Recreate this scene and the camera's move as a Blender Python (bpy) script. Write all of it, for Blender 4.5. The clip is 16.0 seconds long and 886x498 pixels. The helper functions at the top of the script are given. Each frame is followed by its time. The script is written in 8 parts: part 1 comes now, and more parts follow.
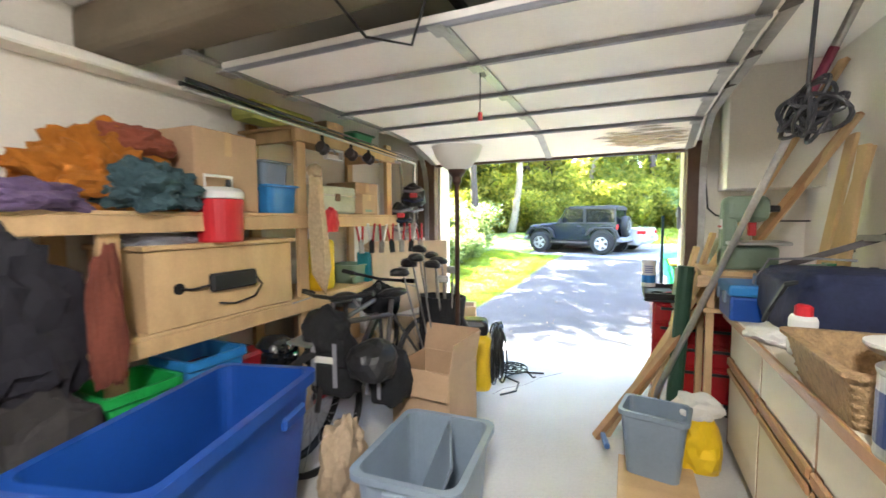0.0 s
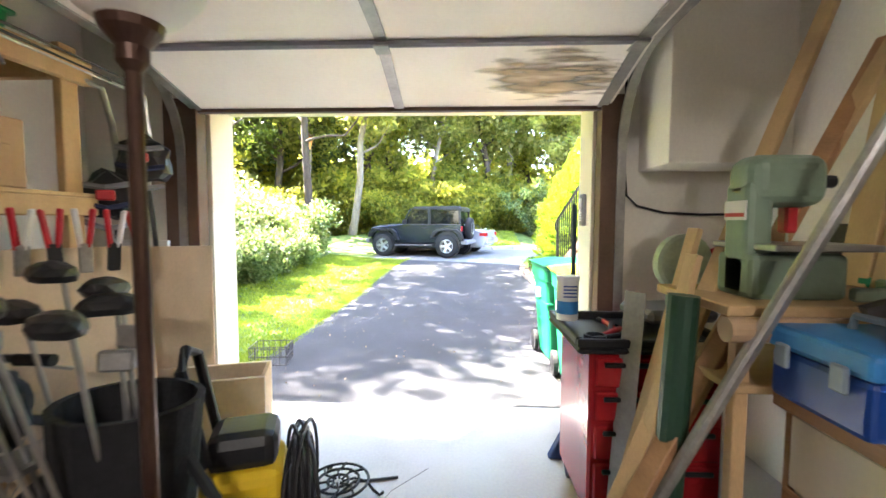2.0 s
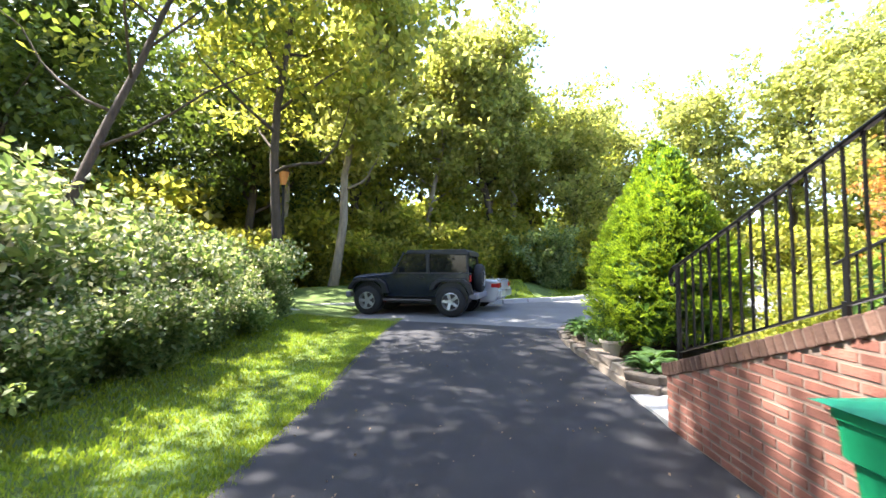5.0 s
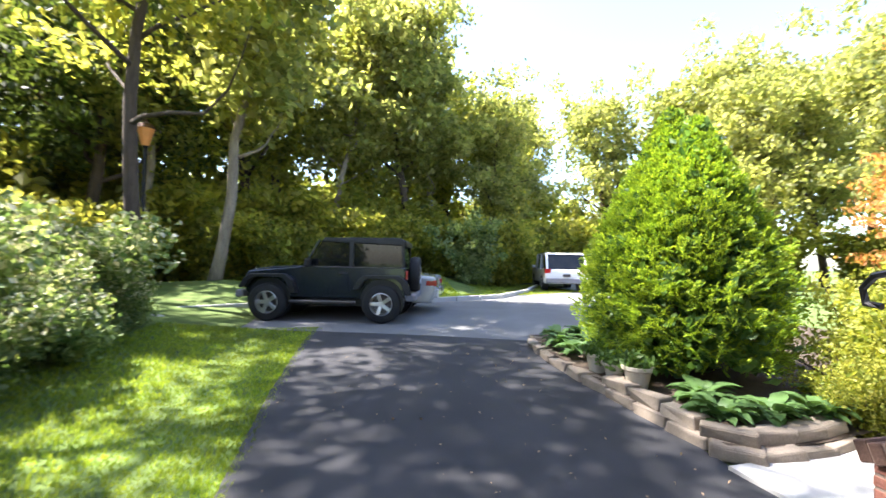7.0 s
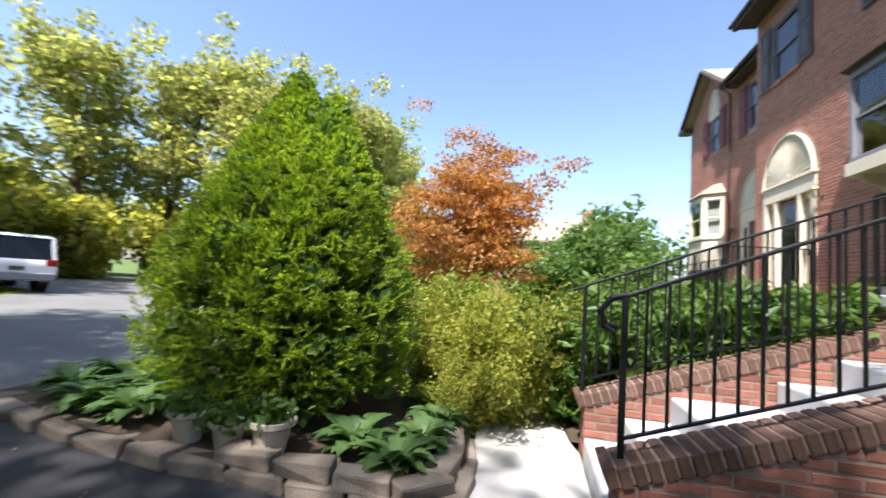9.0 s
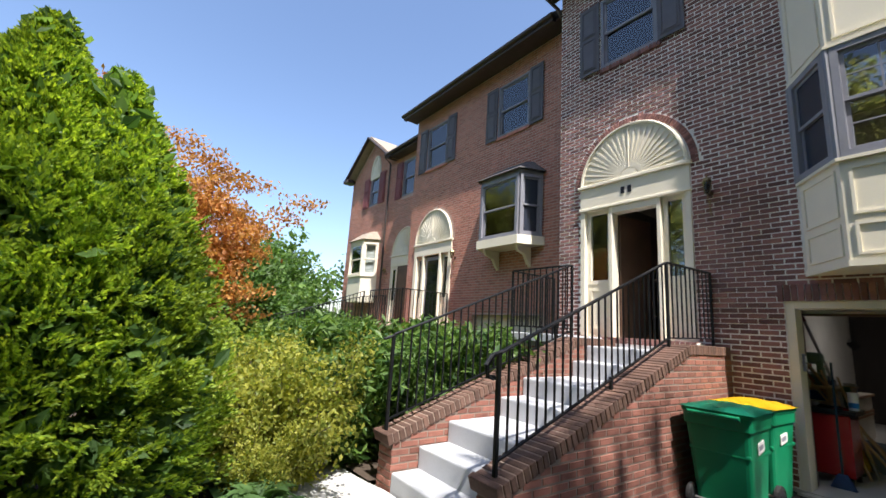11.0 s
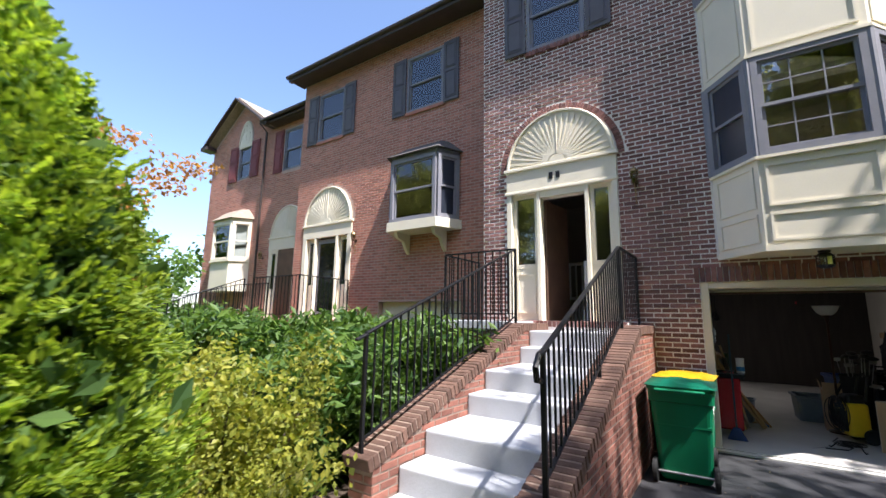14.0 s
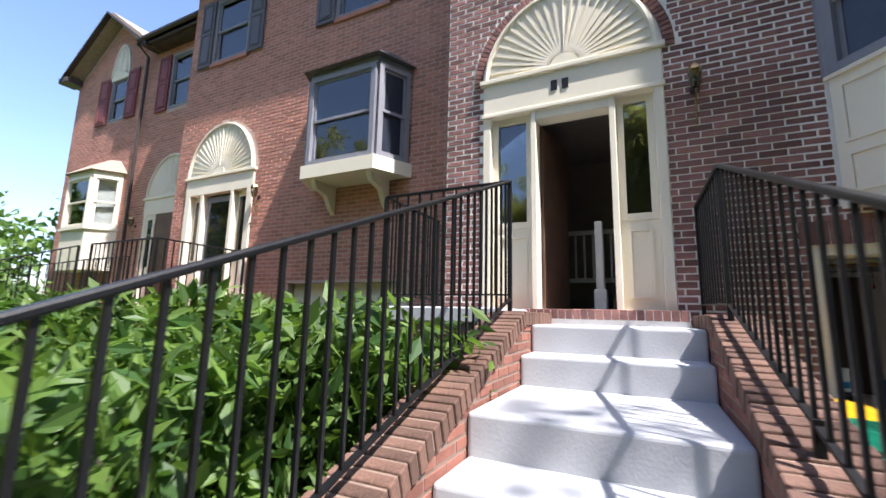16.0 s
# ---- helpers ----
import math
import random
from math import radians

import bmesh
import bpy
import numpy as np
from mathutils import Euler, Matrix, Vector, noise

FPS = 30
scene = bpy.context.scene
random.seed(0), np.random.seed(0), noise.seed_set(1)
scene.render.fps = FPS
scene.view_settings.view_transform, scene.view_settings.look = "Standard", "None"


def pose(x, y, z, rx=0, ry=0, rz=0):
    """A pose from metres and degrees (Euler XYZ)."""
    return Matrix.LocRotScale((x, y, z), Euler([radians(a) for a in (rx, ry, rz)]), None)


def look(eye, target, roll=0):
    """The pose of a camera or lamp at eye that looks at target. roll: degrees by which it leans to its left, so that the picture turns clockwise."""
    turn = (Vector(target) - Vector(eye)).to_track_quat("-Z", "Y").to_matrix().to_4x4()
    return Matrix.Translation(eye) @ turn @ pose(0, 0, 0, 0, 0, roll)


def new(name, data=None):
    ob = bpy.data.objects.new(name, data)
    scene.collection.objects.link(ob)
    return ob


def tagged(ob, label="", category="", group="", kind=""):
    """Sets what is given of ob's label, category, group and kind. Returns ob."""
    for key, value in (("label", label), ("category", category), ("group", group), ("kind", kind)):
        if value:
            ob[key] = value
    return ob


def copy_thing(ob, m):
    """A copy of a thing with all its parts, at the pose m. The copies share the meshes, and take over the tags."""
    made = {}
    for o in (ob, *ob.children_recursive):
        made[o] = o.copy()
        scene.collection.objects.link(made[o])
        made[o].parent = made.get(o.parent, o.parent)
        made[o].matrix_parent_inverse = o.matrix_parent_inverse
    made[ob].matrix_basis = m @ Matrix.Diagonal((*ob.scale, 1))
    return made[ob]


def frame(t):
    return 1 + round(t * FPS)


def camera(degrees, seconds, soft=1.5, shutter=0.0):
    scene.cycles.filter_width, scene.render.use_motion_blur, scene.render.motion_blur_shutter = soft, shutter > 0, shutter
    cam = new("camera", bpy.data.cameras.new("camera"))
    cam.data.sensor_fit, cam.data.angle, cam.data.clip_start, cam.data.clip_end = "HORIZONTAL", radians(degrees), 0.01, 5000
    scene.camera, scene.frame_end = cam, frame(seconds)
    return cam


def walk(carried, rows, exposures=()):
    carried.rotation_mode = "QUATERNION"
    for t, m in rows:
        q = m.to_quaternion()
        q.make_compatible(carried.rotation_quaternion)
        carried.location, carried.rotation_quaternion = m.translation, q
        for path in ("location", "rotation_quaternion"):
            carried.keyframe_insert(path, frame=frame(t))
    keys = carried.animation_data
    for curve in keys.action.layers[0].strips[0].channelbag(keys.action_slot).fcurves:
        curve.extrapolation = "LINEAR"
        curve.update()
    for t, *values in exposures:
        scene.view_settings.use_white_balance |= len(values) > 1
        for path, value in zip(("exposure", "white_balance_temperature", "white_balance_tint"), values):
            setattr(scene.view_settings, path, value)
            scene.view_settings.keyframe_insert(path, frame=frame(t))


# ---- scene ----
cam = camera(93.4, 16.0, shutter=0.3)
PATH = [
    (0, (0.461, 0.465, 1.399), (-0.346, 2.289, 1.259), -0.4),
    (0.5, (0.316, 0.859, 1.399), (-0.214, 2.782, 1.258), -0.0),
    (1, (0.211, 1.31, 1.363), (-0.129, 3.276, 1.224), 0.2),
    (1.5, (0.129, 1.724, 1.347), (-0.061, 3.711, 1.208), 0.1),
    (2, (0.117, 2.14, 1.32), (0.03, 4.134, 1.192), 0.2),
    (2.5, (0.098, 2.663, 1.319), (0.057, 4.661, 1.245), 0.4),
    (3, (0.051, 3.198, 1.331), (0.017, 5.198, 1.354), 0.1),
    (3.5, (-0.009, 3.72, 1.319), (-0.058, 5.716, 1.428), -0.2),
    (3.7, (-0.052, 3.892, 1.319), (-0.107, 5.887, 1.451), -0.2),
    (5.8, (-0.502, 6.299, 1.346), (-0.532, 8.298, 1.413), 0.3),
    (6, (-0.576, 6.524, 1.338), (-0.571, 8.523, 1.4), 0.1),
    (6.5, (-0.858, 7.01, 1.38), (-0.682, 9.002, 1.438), 0.4),
    (7, (-1.043, 7.509, 1.377), (-0.599, 9.458, 1.442), 1.1),
    (7.5, (-1.034, 8.041, 1.328), (-0.2, 9.857, 1.411), 1.9),
    (8, (-1.028, 8.579, 1.316), (0.277, 10.092, 1.413), 2.8),
    (8.5, (-0.925, 9.118, 1.328), (0.783, 10.151, 1.452), 3.5),
    (9, (-0.77, 9.589, 1.38), (1.176, 10.027, 1.534), 4.0),
    (9.5, (-0.644, 9.926, 1.42), (1.339, 9.794, 1.644), 4.1),
    (10, (-0.616, 10.347, 1.442), (1.269, 9.742, 1.723), 3.5),
    (10.2, (-0.625, 10.559, 1.429), (1.197, 9.795, 1.741), 3.9),
    (12.3, (-0.447, 12.409, 1.705), (0.899, 10.976, 2.072), 1.7),
    (12.5, (-0.368, 12.479, 1.696), (0.942, 11.014, 2.062), 1.6),
    (13, (-0.048, 12.423, 1.642), (1.181, 10.886, 1.999), 1.4),
    (13.5, (0.357, 12.149, 1.585), (1.521, 10.559, 1.928), 1.2),
    (14, (0.708, 11.707, 1.559), (1.815, 10.075, 1.89), 1.0),
    (14.5, (1.032, 11.147, 1.524), (2.092, 9.48, 1.839), 0.8),
    (15, (1.385, 10.531, 1.493), (2.41, 8.842, 1.806), 0.8),
    (15.5, (1.802, 9.938, 1.492), (2.768, 8.213, 1.798), 0.9),
    (16, (2.221, 9.388, 1.48), (3.091, 7.614, 1.792), 1.3),
]
LIGHT = [(0, 5.5, 6200, 11), (1.0, 5.4, 6250, 12), (2.0, 4.95, 6500, 15), (2.6, 4.35, 6600, 16), (3.5, 2.95, 6500, 14), (6, 2.65, 6300, 14), (7.2, 2.5, 6300, 16),
         (8, 2.1, 6350, 18), (9, 1.35, 6200, 15), (10, 1.1, 6200, 13), (12.3, 1.2, 6100, 14), (13, 1.3, 6050, 15), (16, 1.4, 6000, 16)]
walk(cam, [(t, look(eye, target, roll)) for t, eye, target, roll in PATH], LIGHT)

# ---- sky, sun and lamps ----
SUN_DIR = Vector((-0.954, 0.30, 0)).normalized()
SUN_UP = radians(59)
world = bpy.data.worlds.new("sky")
scene.world = world
world.use_nodes = True
wn = world.node_tree.nodes
sky = wn.new("ShaderNodeTexSky")
sky.sky_type, sky.sun_disc = "NISHITA", False
sky.sun_elevation, sky.sun_rotation = SUN_UP, math.atan2(SUN_DIR.x, SUN_DIR.y)
sky.dust_density, sky.air_density = 1.2, 1.0
world.node_tree.links.new(sky.outputs[0], wn["Background"].inputs[0])
wn["Background"].inputs[1].default_value = 0.125
sun_lamp = new("sun", bpy.data.lights.new("sun", "SUN"))
sun_lamp.data.energy, sun_lamp.data.angle, sun_lamp.data.color = 5.0, radians(0.9), (1.0, 0.94, 0.84)
sun_lamp.matrix_world = look((0, 0, 30), Vector((0, 0, 30)) - (SUN_DIR * math.cos(SUN_UP) + Vector((0, 0, math.sin(SUN_UP)))))


# ---- materials ----
def mat(name, col, rough=0.7, metal=0.0, vary=0.25, scale=6.0, bump=0.15, bscale=60.0, col2=None, spec=0.4, stretch=None, island=0.0, objvar=0.0, coat=0.0):
    m = bpy.data.materials.new(name)
    m.use_nodes = True
    n, l = m.node_tree.nodes, m.node_tree.links
    p = n["Principled BSDF"]
    p.inputs["Roughness"].default_value, p.inputs["Metallic"].default_value = rough, metal
    p.inputs["Specular IOR Level"].default_value = spec
    p.inputs["Coat Weight"].default_value = coat
    tc = n.new("ShaderNodeTexCoord")
    mp = n.new("ShaderNodeMapping")
    l.new(tc.outputs["Object"], mp.inputs[0])
    if stretch:
        mp.inputs["Scale"].default_value = stretch
    no = n.new("ShaderNodeTexNoise")
    no.inputs["Scale"].default_value, no.inputs["Detail"].default_value = scale, 6.0
    l.new(mp.outputs[0], no.inputs[0])
    fine = n.new("ShaderNodeTexNoise")
    fine.inputs["Scale"].default_value, fine.inputs["Detail"].default_value = bscale, 4.0
    l.new(mp.outputs[0], fine.inputs[0])
    ra = n.new("ShaderNodeValToRGB")
    dark = col2 if col2 else tuple(c * (1 - vary) for c in col)
    light = col if col2 else tuple(min(1, c * (1 + vary * 0.6)) for c in col)
    ra.color_ramp.elements[0].position, ra.color_ramp.elements[1].position = 0.32, 0.68
    ra.color_ramp.elements[0].color, ra.color_ramp.elements[1].color = (*dark, 1), (*light, 1)
    mix = n.new("ShaderNodeMath")
    mix.operation = "MULTIPLY_ADD"
    mix.inputs[1].default_value = 0.35
    l.new(fine.outputs[0], mix.inputs[0])
    half = n.new("ShaderNodeMath")
    half.operation = "MULTIPLY"
    half.inputs[1].default_value = 0.65
    l.new(no.outputs[0], half.inputs[0])
    l.new(half.outputs[0], mix.inputs[2])
    l.new(mix.outputs[0], ra.inputs[0])
    out = ra.outputs[0]
    if island or objvar:
        g = n.new("ShaderNodeNewGeometry" if island else "ShaderNodeObjectInfo")
        hs = n.new("ShaderNodeHueSaturation")
        mr = n.new("ShaderNodeMapRange")
        amt = island or objvar
        mr.inputs["To Min"].default_value, mr.inputs["To Max"].default_value = 1 - amt, 1 + amt
        l.new(g.outputs["Random Per Island" if island else "Random"], mr.inputs[0])
        l.new(mr.outputs[0], hs.inputs["Value"])
        l.new(out, hs.inputs["Color"])
        out = hs.outputs[0]
    l.new(out, p.inputs["Base Color"])
    if bump:
        b = n.new("ShaderNodeBump")
        b.inputs["Strength"].default_value, b.inputs["Distance"].default_value = bump, 0.01
        l.new(fine.outputs[0], b.inputs["Height"])
        l.new(b.outputs[0], p.inputs["Normal"])
    return m


def leaf_mat(name, col, col2, glow=0.45):
    """Leaves: matt and partly translucent, each leaf of its own shade."""
    m = bpy.data.materials.new(name)
    m.use_nodes = True
    n, l = m.node_tree.nodes, m.node_tree.links
    p, out = n["Principled BSDF"], n["Material Output"]
    p.inputs["Roughness"].default_value, p.inputs["Specular IOR Level"].default_value = 0.5, 0.35
    g = n.new("ShaderNodeNewGeometry")
    ra = n.new("ShaderNodeValToRGB")
    ra.color_ramp.elements[0].color, ra.color_ramp.elements[1].color = (*col, 1), (*col2, 1)
    l.new(g.outputs["Random Per Island"], ra.inputs[0])
    tc, no, hs = n.new("ShaderNodeTexCoord"), n.new("ShaderNodeTexNoise"), n.new("ShaderNodeHueSaturation")
    no.inputs["Scale"].default_value = 0.8
    l.new(tc.outputs["Object"], no.inputs[0])
    mr = n.new("ShaderNodeMapRange")
    mr.inputs["From Min"].default_value, mr.inputs["From Max"].default_value = 0.3, 0.7
    mr.inputs["To Min"].default_value, mr.inputs["To Max"].default_value = 0.7, 1.3
    l.new(no.outputs[0], mr.inputs[0])
    l.new(mr.outputs[0], hs.inputs["Value"])
    l.new(ra.outputs[0], hs.inputs["Color"])
    l.new(hs.outputs[0], p.inputs["Base Color"])
    tr, mx = n.new("ShaderNodeBsdfTranslucent"), n.new("ShaderNodeMixShader")
    warm = n.new("ShaderNodeMixRGB")
    warm.blend_type = "MULTIPLY"
    warm.inputs[0].default_value = 1.0
    warm.inputs[2].default_value = (1.0, 1.0, 0.55, 1)
    l.new(hs.outputs[0], warm.inputs[1])
    gain = n.new("ShaderNodeVectorMath")
    gain.operation = "SCALE"
    gain.inputs["Scale"].default_value = 1.8
    l.new(warm.outputs[0], gain.inputs[0])
    l.new(gain.outputs[0], tr.inputs[0])
    mx.inputs[0].default_value = glow
    l.new(p.outputs[0], mx.inputs[1])
    l.new(tr.outputs[0], mx.inputs[2])
    l.new(mx.outputs[0], out.inputs[0])
    return m


def glass_mat(name, tint=(0.9, 0.95, 0.95), rough=0.0):
    m = bpy.data.materials.new(name)
    m.use_nodes = True
    n, l = m.node_tree.nodes, m.node_tree.links
    tr, gl, mx, fr = n.new("ShaderNodeBsdfTransparent"), n.new("ShaderNodeBsdfGlossy"), n.new("ShaderNodeMixShader"), n.new("ShaderNodeFresnel")
    tr.inputs[0].default_value = (*tint, 1)
    gl.inputs["Roughness"].default_value = rough
    fr.inputs[0].default_value = 2.1
    l.new(fr.outputs[0], mx.inputs[0])
    l.new(tr.outputs[0], mx.inputs[1])
    l.new(gl.outputs[0], mx.inputs[2])
    l.new(mx.outputs[0], n["Material Output"].inputs[0])
    return m


def lamp_mat(name, col, power):
    m = bpy.data.materials.new(name)
    m.use_nodes = True
    p = m.node_tree.nodes["Principled BSDF"]
    p.inputs["Base Color"].default_value = (*col, 1)
    p.inputs["Emission Color"].default_value, p.inputs["Emission Strength"].default_value = (*col, 1), power
    return m


def scuff_mat(name, c, size, col, dark):
    """Wear that thins out from its middle in long streaks: bare colour where worn, clear elsewhere."""
    m = mat(name, col, 0.8, vary=0.4, scale=7, stretch=(1, 6, 6), col2=dark)
    n, l = m.node_tree.nodes, m.node_tree.links
    tc, mp, no, far, mr, tr, mx = (n.new("ShaderNode" + k) for k in ("TexCoord", "Mapping", "TexNoise", "VectorMath", "MapRange", "BsdfTransparent", "MixShader"))
    l.new(tc.outputs["Object"], mp.inputs[0])
    mp.inputs["Location"].default_value = (-c[0] / size[0], -c[1] / size[1], 0)
    mp.inputs["Scale"].default_value = (1 / size[0], 1 / size[1], 0)
    far.operation = "LENGTH"
    l.new(mp.outputs[0], far.inputs[0])
    st = n.new("ShaderNodeMapping")
    st.inputs["Scale"].default_value = (2.5, 14, 14)
    l.new(tc.outputs["Object"], st.inputs[0])
    l.new(st.outputs[0], no.inputs[0])
    no.inputs["Scale"].default_value, no.inputs["Detail"].default_value = 1.6, 6.0
    sub = n.new("ShaderNodeMath")
    sub.operation = "SUBTRACT"
    l.new(no.outputs[0], sub.inputs[0])
    half = n.new("ShaderNodeMath")
    half.operation = "MULTIPLY"
    half.inputs[1].default_value = 0.42
    l.new(far.outputs["Value"], half.inputs[0])
    l.new(half.outputs[0], sub.inputs[1])
    mr.inputs["From Min"].default_value, mr.inputs["From Max"].default_value = 0.12, 0.52
    l.new(sub.outputs[0], mr.inputs[0])
    l.new(mr.outputs[0], mx.inputs[0])
    l.new(tr.outputs[0], mx.inputs[1])
    l.new(n["Principled BSDF"].outputs[0], mx.inputs[2])
    l.new(mx.outputs[0], n["Material Output"].inputs[0])
    return m


def brick_tex(name, c1, c2, mortar):
    """Bricks as a material, for walls that stay far away."""
    m = mat(name, c1, 0.85, bump=0.2)
    n, l = m.node_tree.nodes, m.node_tree.links
    tc, mp, br = n.new("ShaderNodeTexCoord"), n.new("ShaderNodeMapping"), n.new("ShaderNodeTexBrick")
    mp.inputs["Rotation"].default_value = (radians(90), 0, 0)
    l.new(tc.outputs["Object"], mp.inputs[0])
    l.new(mp.outputs[0], br.inputs[0])
    br.inputs["Scale"].default_value = 1.0
    br.inputs["Brick Width"].default_value, br.inputs["Row Height"].default_value = 0.213, 0.072
    br.inputs["Mortar Size"].default_value = 0.006
    br.inputs["Color1"].default_value, br.inputs["Color2"].default_value, br.inputs["Mortar"].default_value = (*c1, 1), (*c2, 1), (*mortar, 1)
    l.new(br.outputs["Color"], n["Principled BSDF"].inputs["Base Color"])
    return m


CREAM = mat("cream_paint", (0.76, 0.70, 0.56), 0.5, vary=0.06, scale=2, bump=0.05)
CREAM2 = mat("cream_cabinet", (0.72, 0.66, 0.54), 0.45, vary=0.06, scale=3, bump=0.03)
WALLW = mat("garage_wall_paint", (0.78, 0.74, 0.67), 0.8, vary=0.1, scale=1.5, bump=0.08)
CEILW = mat("garage_ceiling_paint", (0.84, 0.81, 0.75), 0.85, vary=0.06, scale=1.2, bump=0.06)
DOORW = mat("overhead_door_white", (0.82, 0.78, 0.73), 0.6, vary=0.07, scale=2.5, bump=0.05)
CONC = mat("garage_concrete", (0.50, 0.48, 0.45), 0.75, vary=0.16, scale=1.8, bump=0.12)
STEPW = mat("painted_step_concrete", (0.43, 0.44, 0.46), 0.7, vary=0.1, scale=3, bump=0.15)
SLAB = mat("walk_concrete", (0.44, 0.43, 0.41), 0.85, vary=0.12, scale=2.5, bump=0.2)
ASPH = mat("dark_asphalt", (0.047, 0.047, 0.051), 0.92, vary=0.3, scale=1.3, bump=0.7, bscale=170)
ROADM = mat("worn_grey_asphalt", (0.17, 0.17, 0.17), 0.92, vary=0.2, scale=0.9, bump=0.5, bscale=150)
GROUND = mat("lawn_soil", (0.10, 0.15, 0.035), 0.95, vary=0.5, scale=1.6, bump=0.5, bscale=40)
SOIL = mat("bed_soil", (0.07, 0.05, 0.035), 0.95, vary=0.4, scale=5, bump=0.8)
FOREST = mat("forest_floor", (0.05, 0.06, 0.025), 0.95, vary=0.5, scale=1.2, bump=0.5)
MORTAR = mat("mortar", (0.82, 0.78, 0.73), 0.95, vary=0.12, scale=8)
MORTARN = mat("mortar_pale_red", (0.50, 0.36, 0.30), 0.95, vary=0.12, scale=8)
MORTARS = mat("stair_mortar", (0.23, 0.17, 0.135), 0.95, vary=0.2, scale=8)
BRICK1 = mat("brown_red_brick", (0.24, 0.115, 0.098), 0.85, vary=0.35, scale=9, bump=0.4, bscale=90, island=0.4)
BRICK1P = mat("brown_red_brick_piece", (0.24, 0.115, 0.098), 0.85, vary=0.35, scale=9, bump=0.4, bscale=90, objvar=0.4)
BRICK2 = mat("orange_red_brick", (0.44, 0.195, 0.14), 0.85, vary=0.25, scale=9, bump=0.35, bscale=90, island=0.2)
BRICK3 = mat("stair_brick", (0.24, 0.098, 0.07), 0.85, vary=0.3, scale=9, bump=0.4, bscale=90, island=0.3)
BRICK3P = mat("stair_brick_piece", (0.14, 0.078, 0.056), 0.85, vary=0.5, scale=9, bump=0.4, bscale=90, objvar=0.3)
BRICKFAR = brick_tex("far_brick", (0.36, 0.14, 0.095), (0.27, 0.11, 0.08), (0.5, 0.4, 0.35))
IRON = mat("black_iron", (0.007, 0.007, 0.008), 0.42, vary=0.3, bump=0.05, spec=0.3)
SHUTTER = mat("grey_shutter", (0.115, 0.11, 0.125), 0.6, vary=0.12)
SHUTTERR = mat("red_shutter", (0.20, 0.05, 0.05), 0.6, vary=0.12)
GREYTRIM = mat("grey_trim", (0.22, 0.22, 0.25), 0.5, vary=0.1)
FASCIA = mat("brown_fascia", (0.055, 0.04, 0.035), 0.5, vary=0.2)
ROOFM = mat("shingles", (0.10, 0.095, 0.095), 0.9, vary=0.4, scale=14, bump=0.5)
ROOFT = mat("tan_shingles", (0.33, 0.27, 0.21), 0.9, vary=0.3, scale=14, bump=0.5)
GLASS = glass_mat("window_glass", (0.75, 0.8, 0.82))
PINE = mat("pine_lumber", (0.54, 0.36, 0.19), 0.6, vary=0.2, scale=3, bump=0.1, stretch=(3, 3, 1))
PLY = mat("plywood", (0.56, 0.38, 0.20), 0.6, vary=0.18, scale=3, bump=0.08, stretch=(1, 3, 1))
PLYPALE = mat("pale_plywood", (0.66, 0.53, 0.37), 0.6, vary=0.16, scale=3, bump=0.08, stretch=(1, 3, 1))
OAKT = mat("oak_trim", (0.36, 0.19, 0.09), 0.45, vary=0.25, scale=4, stretch=(3, 0.5, 3))
DARKWOOD = mat("brown_jamb", (0.13, 0.075, 0.05), 0.5, vary=0.3, scale=4)
CARD = mat("cardboard", (0.46, 0.31, 0.19), 0.85, vary=0.12, scale=4, bump=0.08)
STEEL = mat("galvanised_steel", (0.42, 0.41, 0.40), 0.4, 0.8, vary=0.25, scale=8)
DARKSTEEL = mat("dull_dark_steel", (0.11, 0.10, 0.10), 0.5, 0.5, vary=0.3, scale=8)
OLIVE = mat("olive_brown_paint", (0.17, 0.14, 0.095), 0.55, vary=0.15)
BLACKP = mat("black_plastic", (0.014, 0.014, 0.016), 0.4, vary=0.2, bump=0.05)
RUBBER = mat("rubber", (0.02, 0.02, 0.02), 0.8, vary=0.3)
BLUEP = mat("blue_plastic", (0.010, 0.055, 0.27), 0.32, vary=0.12, bump=0.03)
BLUE2 = mat("bright_blue_plastic", (0.03, 0.20, 0.50), 0.35, vary=0.12, bump=0.03)
GREYP = mat("grey_blue_plastic", (0.20, 0.25, 0.31), 0.4, vary=0.1, bump=0.03)
GREENP = mat("green_bin_plastic", (0.008, 0.20, 0.085), 0.36, vary=0.12, bump=0.05)
GREENL = mat("green_lid_plastic", (0.012, 0.22, 0.13), 0.36, vary=0.12, bump=0.05)
YELLOW = mat("yellow_plastic", (0.78, 0.52, 0.015), 0.4, vary=0.08, bump=0.03)
REDP = mat("red_plastic", (0.50, 0.02, 0.03), 0.4, vary=0.1, bump=0.03)
REDM = mat("red_enamel", (0.33, 0.015, 0.02), 0.25, vary=0.1, bump=0.02, coat=0.3)
WHITEP = mat("white_plastic", (0.72, 0.72, 0.70), 0.4, vary=0.05, bump=0.02)
NAVY = mat("navy_cloth", (0.016, 0.022, 0.06), 0.85, vary=0.3, scale=10, bump=0.3)
BLACKC = mat("black_cloth_bag", (0.012, 0.012, 0.014), 0.9, vary=0.4, scale=10, bump=0.4)
ORANGE = mat("orange_cloth", (0.38, 0.13, 0.012), 0.9, vary=0.25, scale=8, bump=0.4)
TEAL = mat("teal_cloth", (0.045, 0.085, 0.10), 0.9, vary=0.3, scale=8, bump=0.4)
RUST = mat("rust_cloth", (0.26, 0.07, 0.04), 0.9, vary=0.3, scale=8, bump=0.4)
